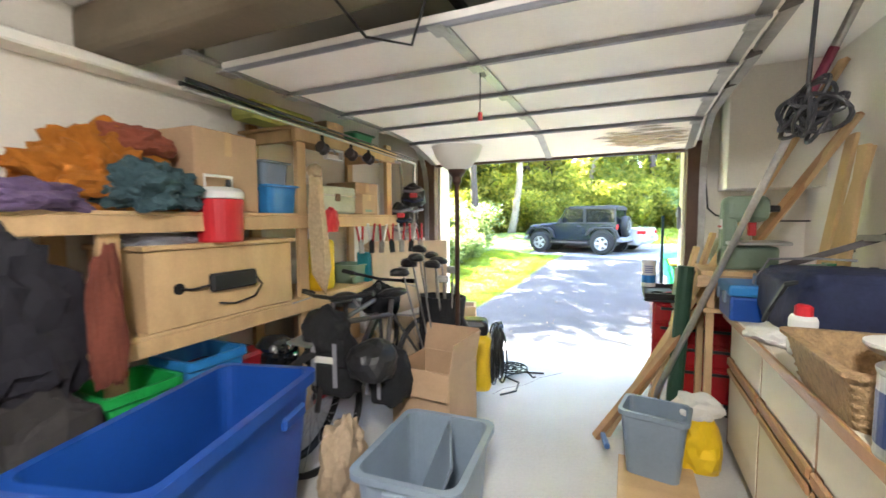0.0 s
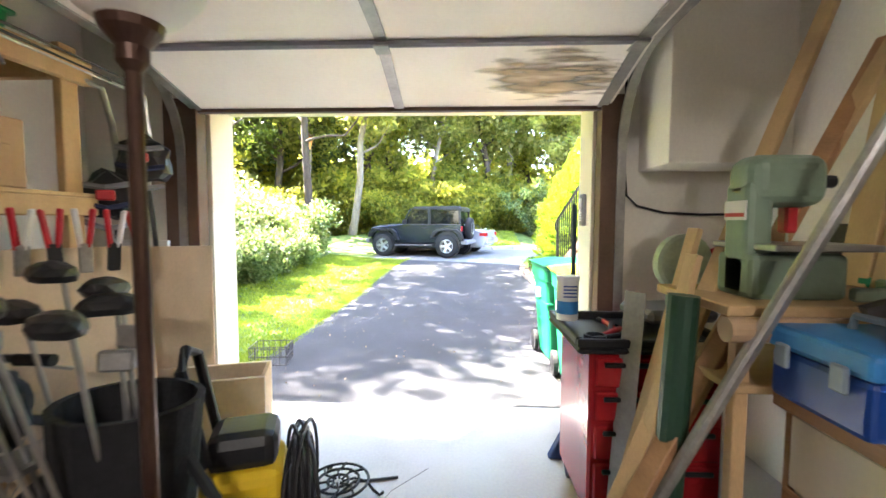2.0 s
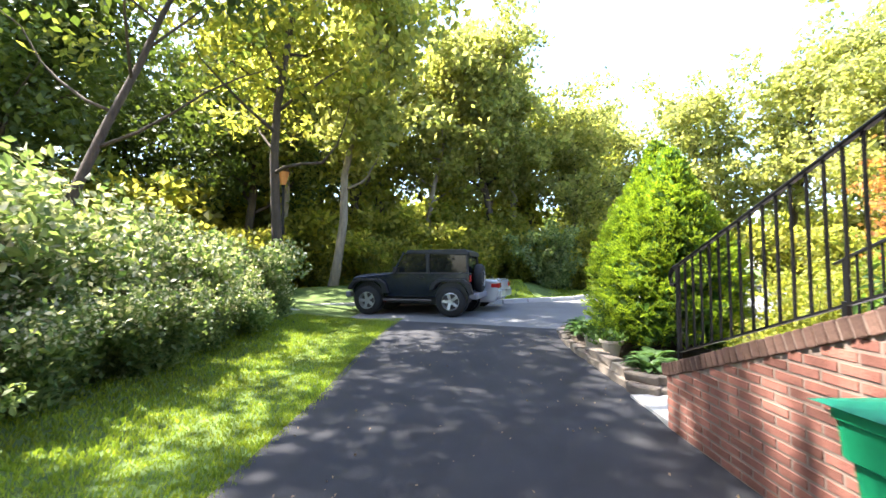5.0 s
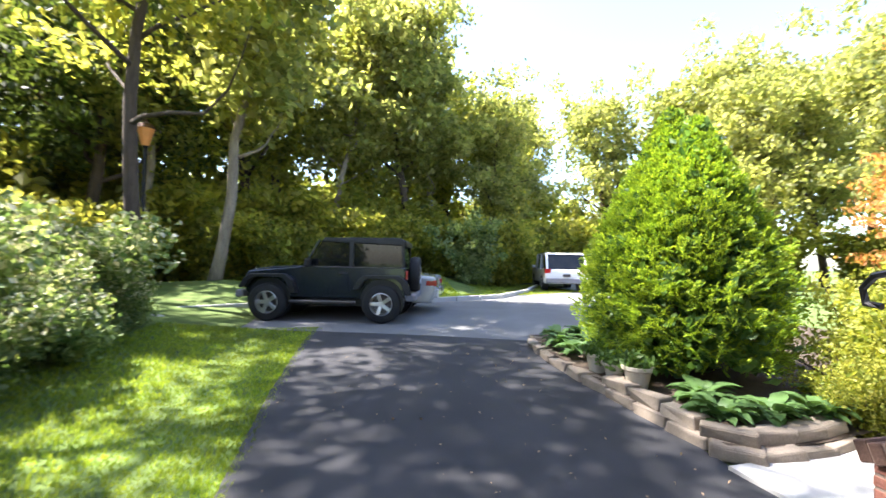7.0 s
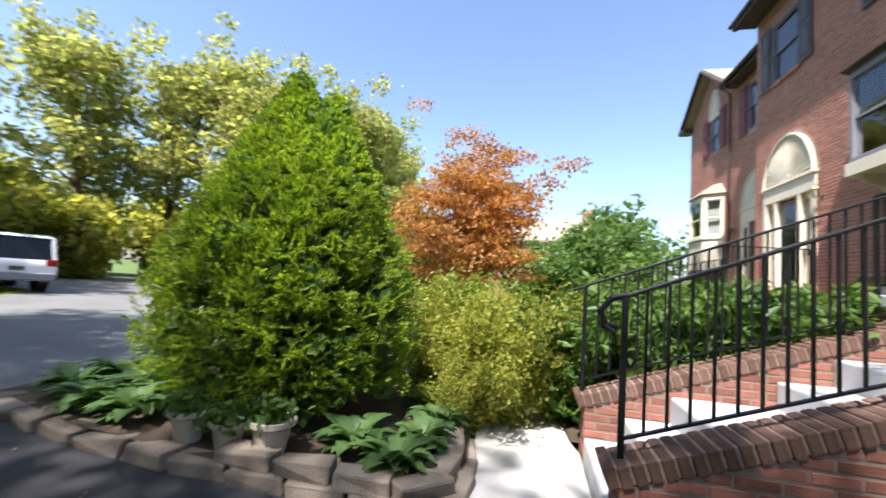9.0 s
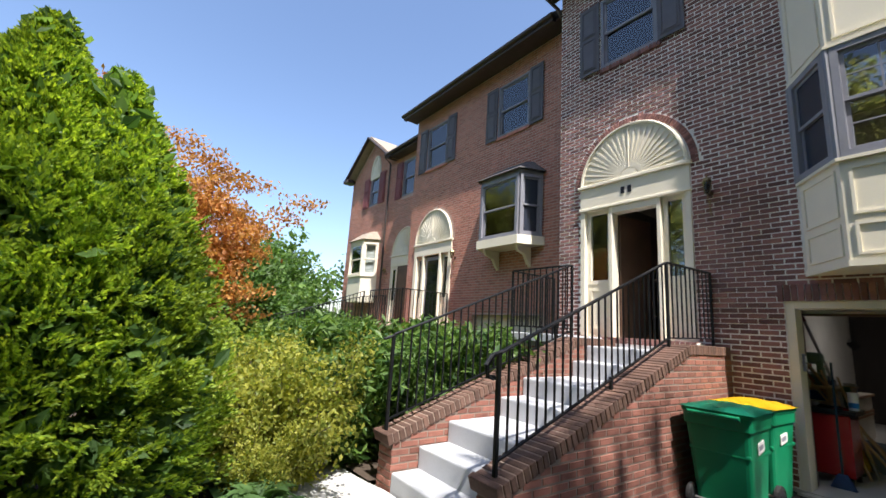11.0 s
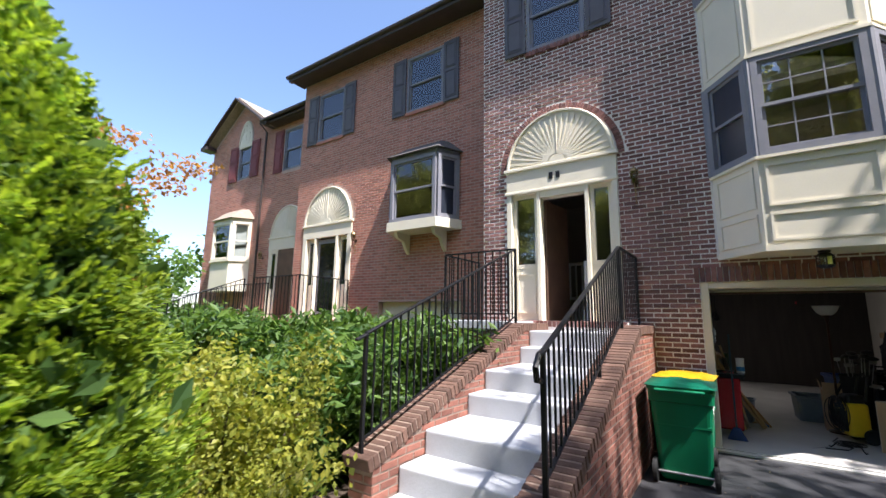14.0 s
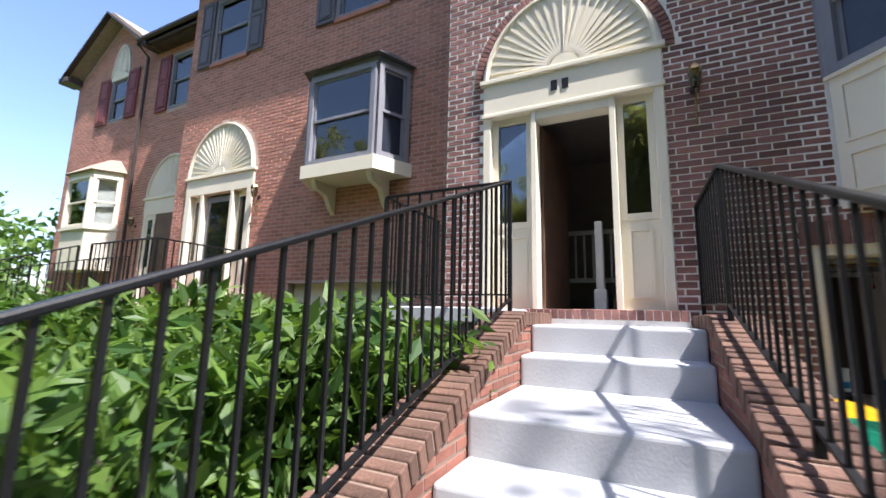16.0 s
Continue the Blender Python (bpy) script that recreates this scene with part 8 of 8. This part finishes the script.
def base_unit(y0, y1):
    u = thing("base_cabinet", "cream laminate base cabinet with oak trim strips", "cabinet", pose(CF, (y0 + y1) / 2, 0.0), "base cabinets")
    h = (y1 - y0) / 2
    part("carcass", box(0.02, 0.70, -h + 0.002, h - 0.002, 0.08, 0.828, 0.003), CREAM2, u)
    part("plinth", box(0.06, 0.68, -h + 0.004, h - 0.004, 0.0, 0.078), BLACKP, u)
    dr = part("drawer", box(0.0, 0.018, -h + 0.012, h - 0.012, 0.60, 0.80, 0.003), CREAM2, u)
    part("pull_strip", box(-0.018, 0.0, -h + 0.012, h - 0.012, 0.555, 0.60, 0.006), OAKT, dr, "oak finger pull")
    d = part("door", box(0.0, 0.018, -h + 0.012, h - 0.012, 0.10, 0.552, 0.003), CREAM2, u)
    part("pull_strip", box(-0.016, 0.0, -h + 0.012, h - 0.012, 0.50, 0.535, 0.006), OAKT, d, "oak finger pull")
    part("stile", box(0.002, 0.022, h - 0.012, h + 0.012, 0.08, 0.825, 0.003), OAKT, u)
    return u


for k in range(5):
    base_unit(0.3 + 0.6 * k, 0.9 + 0.6 * k)
# things on the worktop
wb = thing("wicker_basket", "woven wicker basket with papers inside", "basket", pose(1.16, 1.98, 0.866))
part("basket", tub(0.42, 0.48, 0.16, 0.015, 0.82, 0.012, 0.04), WICKER, wb)
for k in range(5):
    part("weave_band", moved(tube([(sx * (0.172 + 0.0054 * k), sy * (0.197 + 0.0062 * k), 0.02 + 0.026 * k) for sx, sy in ((1, 1), (-1, 1), (-1, -1), (1, -1), (1, 1))], 0.005, 6), Matrix()), WICKER, wb)
solid("paper_plates", lathe([(0, 0), (0.08, 0), (0.1, 0.02), (0.1, 0.03), (0, 0.03)], 24), PAPER, "stack of white paper plates in the basket", "plates", pose(1.18, 2.0, 1.02))
pc = thing("paint_can", "dented metal paint can with a blue label", "can", pose(1.06, 1.67, 0.866))
part("can", lathe([(0, 0), (0.084, 0), (0.086, 0.006), (0.084, 0.012), (0.084, 0.185), (0.087, 0.19), (0.087, 0.2), (0.07, 0.2), (0.07, 0.192), (0, 0.192)], 28), STEEL, pc)
part("label_band", lathe([(0.0852, 0.03), (0.0852, 0.15)], 28), mat("navy_label", (0.02, 0.035, 0.12), 0.4), pc)
solid("plastic_sheet", lump((0.1, 0.16, 0.04), 51, 0.4, 3), PAPER, "crumpled translucent plastic wrapping on the worktop", "wrapping", pose(1.06, 2.68, 0.885))
jr = thing("glue_jar", "white plastic jar with a red cap on the worktop", "jar", pose(1.09, 2.48, 0.866))
part("jar", lathe([(0, 0), (0.043, 0), (0.047, 0.008), (0.047, 0.14), (0.04, 0.155), (0, 0.155)], 24), WHITEP, jr)
part("cap", lathe([(0.03, 0.155), (0.03, 0.19), (0.02, 0.198), (0, 0.198)], 20), REDP, jr)
part("label_bar", lathe([(0.0475, 0.09), (0.0475, 0.11)], 24), DARKSTEEL, jr)
for k in range(2):
    solid("bar_clamp", bar((0, 0, 0), (0.10, -0.26, 0.03 - 0.03 * k), 0.035, 0.03, None, 0.006), REDP, "red handled tool lying on the worktop", "tool", pose(1.16 + 0.06 * k, 2.62 - 0.1 * k, 0.905))
nb = thing("navy_bag", "large navy blue cloth bag on the worktop", "bag", pose(1.28, 2.78, 0.867))
bm = bmesh.new()
bmesh.ops.create_icosphere(bm, subdivisions=5, radius=1.0)
for v in bm.verts:
    c = v.co.copy()
    q = Vector([math.copysign(abs(a) ** 0.45, a) for a in c])
    sag = 1 - 0.25 * max(0, q.z) * (0.5 + 0.5 * q.y)
    k = 1 + 0.10 * noise.noise(c * 1.5 + Vector((3, 1, 7))) + 0.06 * noise.noise(c * 4.0) + 0.02 * noise.noise(c * 11)
    v.co = Vector((q.x * 0.22 * k, q.y * 0.34 * k, 0.17 + q.z * 0.165 * sag * k))
part("bag", bm, NAVY, nb, smooth=True)
part("piping", tube([(-0.2, 0.33, 0.06), (-0.215, 0.30, 0.2), (-0.17, 0.24, 0.325), (0.0, 0.22, 0.335), (0.15, 0.2, 0.33)], 0.006, 6), GREYTRIM, nb)
part("strap", tube([(-0.10, -0.28, 0.30), (-0.22, -0.2, 0.26), (-0.235, -0.05, 0.12), (-0.225, 0.06, 0.05)], 0.012, 6), BLACKP, nb)
solid("red_drill_case", box(-0.12, 0.12, -0.15, 0.15, 0, 0.08, 0.02), REDP, "flat red tool case on the worktop", "case", pose(1.42, 2.32, 0.866))
solid("yellow_tool_bag", lump((0.12, 0.25, 0.1), 57, 0.2, 3), YELLOW, "yellow bag at the back of the worktop", "bag", pose(1.58, 2.45, 0.92))
tbx = thing("tool_box", "blue plastic tool box with a lid and latches", "tool box", pose(1.10, 3.14, 0.866))
part("box_body", box(-0.15, 0.15, -0.14, 0.14, 0, 0.13, 0.015, None, 2), BLUEP, tbx)
part("lid", box(-0.16, 0.16, -0.15, 0.15, 0.13, 0.19, 0.015, None, 2), BLUE2, tbx)
for s in (-1, 1):
    part("latch", box(-0.172, -0.158, s * 0.08 - 0.02, s * 0.08 + 0.02, 0.09, 0.15, 0.004), GREYP, tbx)
part("handle", tube([(0, -0.08, 0.19), (0, -0.07, 0.225), (0, 0.07, 0.225), (0, 0.08, 0.19)], 0.01, 6), GREYP, tbx)
# higher bench with the band saw
hb = thing("tool_bench", "narrow plywood bench with a folded board", "bench", pose(0, 0, 0))
part("bench_top", box(0.86, 1.70, 3.32, 3.75, 1.06, 1.09, 0.004), PLY, hb)
part("lower_top", box(0.88, 1.70, 3.32, 3.75, 0.84, 0.866, 0.004), PLY, hb)
for x in (0.92, 1.62):
    for y in (3.36, 3.7):
        part("leg", box(x - 0.02, x + 0.02, y - 0.02, y + 0.02, 0, 1.06, 0.003), PINE, hb)
part("roll", rod((0.84, 3.3, 1.03), (1.5, 3.3, 1.03), 0.035, None, 14), CARD, hb, "cardboard tube")
bs = thing("band_saw", "sage green bench band saw with a table", "band saw", pose(1.12, 3.5, 1.09))
part("upper_housing", box(-0.14, 0.1, -0.07, 0.07, 0.28, 0.44, 0.05, None, 4), SAGE, bs)
part("column", box(-0.14, -0.06, -0.06, 0.06, 0.0, 0.36, 0.02, None, 2), SAGE, bs)
part("base_housing", box(-0.14, 0.14, -0.09, 0.09, 0.0, 0.14, 0.02, None, 2), SAGE, bs)
part("table", box(-0.12, 0.18, -0.15, 0.15, 0.15, 0.17, 0.004), STEEL, bs)
part("guide", box(0.0, 0.04, -0.02, 0.02, 0.2, 0.3, 0.006), REDP, bs)
part("label_bar", box(-0.143, -0.138, -0.05, 0.05, 0.24, 0.30), PAPER, bs)
part("label_bar", box(-0.145, -0.139, -0.045, 0.045, 0.25, 0.262), REDP, bs)
part("knob", rod((0.1, 0, 0.36), (0.15, 0, 0.36), 0.02), BLACKP, bs)
part("blade", box(0.018, 0.022, -0.004, 0.004, 0.16, 0.3), STEEL, bs)
for k in range(4):
    solid("green_tool", box(-0.12, 0.12, -0.02, 0.02, 0, 0.04, 0.008), GREENP if k % 2 else SAGE, "small green hand tool lying on the bench", "tool", pose(1.38 + 0.06 * k, 3.4 + 0.06 * k, 1.092, 0, 0, 30 * k))
vs = thing("lever_tool", "long steel lever clamp resting on the bench", "clamp", pose(1.36, 3.1, 1.1))
part("bar", bar((-0.25, 0.1, 0.0), (0.2, -0.1, 0.22), 0.05, 0.03), DARKSTEEL, vs)
part("bar", bar((0.1, -0.05, 0.2), (0.34, -0.5, 0.22), 0.03, 0.03), STEEL, vs)
for k, dx in enumerate((0.0, 0.07)):
    part("knob", rod((0.1 + dx, -0.02, 0.0), (0.1 + dx, -0.02, 0.06), 0.016), BLACKP, vs)

# tall leaning lumber and poles
LEAN = [((0.56, 3.5, 0.0), (1.42, 2.95, 2.48), 0.024, "r", STEEL, "long grey painted pole leaning against the wall"),
        ((0.36, 3.28, 0.0), (1.70, 4.0, 2.4), 0.03, "b", PINE, "long pine stick leaning against the wall"),
        ((0.30, 3.22, 0.0), (1.72, 3.83, 2.02), 0.032, "b", OAKT, "stained trim board leaning against the wall"),
        ((0.38, 3.4, 0.0), (1.70, 3.78, 2.0), 0.03, "b", PINE, "long pine stick leaning against the wall"),
        ((0.62, 3.62, 0.0), (0.98, 3.72, 1.30), 0.026, "b", PINE, "pine stick leaning beside the tool chest"),
        ((0.57, 3.44, 0.0), (0.86, 3.5, 1.22), 0.026, "b", PLY, "thin board leaning beside the tool chest")]
for p0, p1, w, kind, m_, lab in LEAN:
    if kind == "r":
        lp = thing("pole", lab, "pole", pose(*p0))
        d = Vector(p1) - Vector(p0)
        part("shaft", rod((0, 0, 0), d, w * 0.8), m_, lp)
        part("sleeve", rod(d * 0.80, d * 0.88, w * 0.9), mat("plum_sleeve", (0.16, 0.02, 0.05), 0.5), lp, "dark red sleeve")
        part("tip", rod(d * 0.955, d, w), BLUE2, lp, "blue tip")
    else:
        solid("lumber", bar((0, 0, 0), Vector(p1) - Vector(p0), w * 2, w, None, 0.003), m_, lab, "lumber", pose(*p0), "leaning lumber")
for k, (y, w, h, t) in enumerate(((3.72, 0.12, 0.8, 8), (3.6, 0.09, 0.72, 12), (3.45, 0.07, 0.7, 6))):
    solid("lumber", moved(box(-0.012, 0.012, -w / 2, w / 2, 0, h, 0.003), Matrix.Rotation(radians(t), 4, "Y")), PLY if k != 1 else PINE, "short board standing on the bench against the wall", "lumber", pose(1.55, y, 1.092, 0, 0, 8 * k), "short boards")
ext = solid("green_tube", rod((0, 0, 0), (0.06, 0.02, 1.1), 0.045, None, 14), mat("dark_green_paint", (0.02, 0.06, 0.035), 0.5), "dark green round tube standing by the bench", "tube", pose(0.74, 3.42, 0.0))
solid("hand_saw", bar((0, 0, 0), (0.08, 0.05, 1.05), 0.09, 0.004), STEEL, "long grey steel blade standing by the tool chest", "saw", pose(0.72, 3.74, 0.0))
# grey waste basket with bags behind it
wbk = thing("waste_basket", "grey-blue plastic waste basket by the cabinets", "basket", pose(0.62, 2.95, 0.0, 0, 0, -10))
part("basket", tub(0.32, 0.24, 0.37, 0.006, 0.8, 0.012, 0.04), GREYP, wbk)
solid("yellow_bag", lump((0.13, 0.12, 0.2), 61, 0.25, 3), YELLOW, "crumpled yellow bag beside the waste basket", "bag", pose(0.84, 3.12, 0.1))
solid("crumpled_paper", lump((0.12, 0.12, 0.07), 63, 0.45, 3), PAPER, "crumpled papers on top of the bag", "papers", pose(0.84, 3.14, 0.33))
solid("blue_clamp", bar((0, 0, 0), (0.05, -0.32, 0.06), 0.03, 0.03, None, 0.006), mat("blue_enamel", (0.05, 0.12, 0.3), 0.4), "blue bar clamp lying on the floor", "clamp", pose(0.33, 3.3, 0.02))
solid("floor_board", box(-0.08, 0.3, -0.5, 0.3, 0, 0.015, 0.003), PLY, "thin board lying on the floor by the cabinets", "board", pose(0.52, 2.75, 0.001))

# red tool chest with a black tray top
tch = thing("tool_chest", "red metal tool chest with a black tray top", "tool chest", pose(0.91, 4.06, 0.0))
part("chest_body", box(-0.27, 0.27, -0.24, 0.24, 0.10, 0.80, 0.012), REDM, tch)
for k, (lo, hi) in enumerate(((0.14, 0.34), (0.36, 0.5), (0.52, 0.64), (0.66, 0.78))):
    d = part("drawer", box(-0.25, 0.25, -0.262, -0.24, lo, hi, 0.006), REDM, tch)
    part("pull", box(-0.22, 0.22, -0.275, -0.262, hi - 0.035, hi - 0.015, 0.004), BLACKP, d)
part("tray_floor", box(-0.33, 0.29, -0.28, 0.28, 0.80, 0.825, 0.01), BLACKP, tch)
for a in ((-0.33, 0.29, -0.28, -0.25), (-0.33, 0.29, 0.25, 0.28), (-0.33, -0.30, -0.25, 0.25), (0.26, 0.29, -0.25, 0.25)):
    part("tray_rim", box(*a, 0.825, 0.86, 0.006), BLACKP, tch)
part("cup_ring", lathe([(0.035, 0.83), (0.045, 0.83), (0.045, 0.862), (0.035, 0.862), (0.035, 0.83)], 20, (-0.24, -0.2, 0)), BLACKP, tch)
for x in (-0.22, 0.22):
    for y in (-0.2, 0.2):
        part("caster", rod((x - 0.02, y, 0.05), (x + 0.02, y, 0.05), 0.05), RUBBER, tch)
ms = thing("mitre_saw", "pale green and grey mitre saw on the tool chest", "saw", pose(1.11, 4.18, 0.865, 0, 0, 8))
part("saw_base", box(-0.17, 0.17, -0.14, 0.14, 0, 0.06, 0.02), GREYTRIM, ms)
part("blade_guard", moved(lathe([(0, -0.03), (0.12, -0.03), (0.135, -0.02), (0.135, 0.02), (0.12, 0.03), (0, 0.03)], 24), Matrix.Translation((0.03, -0.06, 0.27)) @ Matrix.Rotation(radians(90), 4, "X")), mat("pale_green_plastic", (0.50, 0.58, 0.40), 0.4), ms)
part("arm", bar((0.03, 0.0, 0.05), (0.03, -0.01, 0.26), 0.06, 0.05, None, 0.01), SAGE, ms)
part("motor", rod((0.03, -0.03, 0.27), (0.03, 0.06, 0.27), 0.055), DARKSTEEL, ms)
part("handle", tube([(0.14, -0.05, 0.3), (0.2, -0.05, 0.33), (0.22, -0.05, 0.24)], 0.02, 8), REDP, ms)
cn = thing("spray_can", "white and blue tin on the tool chest", "tin", pose(0.62, 4.12, 0.865))
part("tin", lathe([(0, 0), (0.05, 0), (0.05, 0.19), (0.045, 0.2), (0, 0.2)], 24), WHITEP, cn)
part("tin_band", lathe([(0.0505, 0.03), (0.0505, 0.09)], 24), BLUE2, cn)
part("tin_lid", lathe([(0.054, 0.19), (0.054, 0.206), (0, 0.207)], 24), WHITEP, cn)
for k in range(4):
    part("label_bar", box(-0.03, 0.03, -0.0525, -0.048, 0.11 + 0.016 * k, 0.116 + 0.016 * k), BLUEP, cn)
for k in range(5):
    solid("hand_tool", bar((0, 0, 0), (0.16, 0.05, 0.01), 0.025, 0.022, None, 0.006), REDP if k % 2 else BLACKP, "small hand tool lying in the tray", "tool", pose(0.66 + 0.05 * k, 3.86 + 0.045 * k, 0.84, 0, 0, 25 * k), "hand tools")
bro = thing("push_broom", "dark broom standing by the garage opening", "broom", pose(0.73, 4.44, 0.0))
part("broom_stick", rod((0, 0, 0.1), (0.0, 0.0, 1.42), 0.012), mat("dark_teal_paint", (0.02, 0.05, 0.07), 0.4), bro)
part("broom_head", prism([(-0.12, 0.0), (0.12, 0.0), (0.04, 0.16), (-0.04, 0.16)], -0.03, 0.03, "y", 0.01), mat("blue_bristle", (0.03, 0.06, 0.16), 0.8, bump=0.6), bro)
solid("wall_cable", tube([(1.06, 4.64, 2.3), (1.06, 4.645, 1.7), (1.08, 4.64, 1.48), (1.14, 4.64, 1.42), (1.3, 4.64, 1.38), (1.5, 4.63, 1.37), (GR - 0.02, 4.5, 1.37)], 0.007, 6), BLACKP, "black cable running along the wall", "cable")
solid("wall_socket_box", box(-0.03, 0.0, -0.12, 0.12, -0.07, 0.07, 0.004), DARKSTEEL, "dark recessed box in the wall", "box", pose(GR - 0.002, 3.95, 1.25))
# cord ball hanging from the ceiling
cb = thing("extension_cord", "black extension cord coiled and hung from the ceiling", "cord", pose(0.90, 1.93, 1.69))
rng_c = np.random.default_rng(77)
for k in range(17):
    r = rng_c.uniform(0.035, 0.075)
    loop = arc((0, 0, 0), r, 0, 360, 18, "xz")
    m = Matrix.Translation((rng_c.uniform(-0.03, 0.04), rng_c.uniform(-0.03, 0.03), rng_c.uniform(-0.04, 0.04))) @ Euler((rng_c.uniform(-0.9, 0.9), rng_c.uniform(-1, 1), rng_c.uniform(0, 3.1))).to_matrix().to_4x4() @ Matrix.Diagonal((1.25, 1, 0.75, 1))
    part("cord_loop", moved(tube(loop, 0.0055, 6), m), BLACKP, cb)
part("hanger", tube([(0, 0, 0.05), (0.01, 0.0, 0.3), (0.0, 0.0, 0.45), (0.0, 0.0, GC - 1.69)], 0.006, 6), BLACKP, cb)

# ---- loose brick pieces of the front wall beside the door, on shared meshes ----
shapes = {}
for a, z, w, h in NEAR:
    key = (round(w, 2), round(h, 3))
    if key not in shapes:
        bm = box(-w / 2, w / 2, -0.012, 0.006, -h / 2, h / 2, 0.003)
        ob = part("brick", bm, BRICK1P, front)
        shapes[key] = ob.data
    else:
        ob = new("brick", shapes[key])
        ob.parent = front
    ob.location = (a + w / 2, FY - 0.0115 + rb.uniform(0, 0.003), z + h / 2)
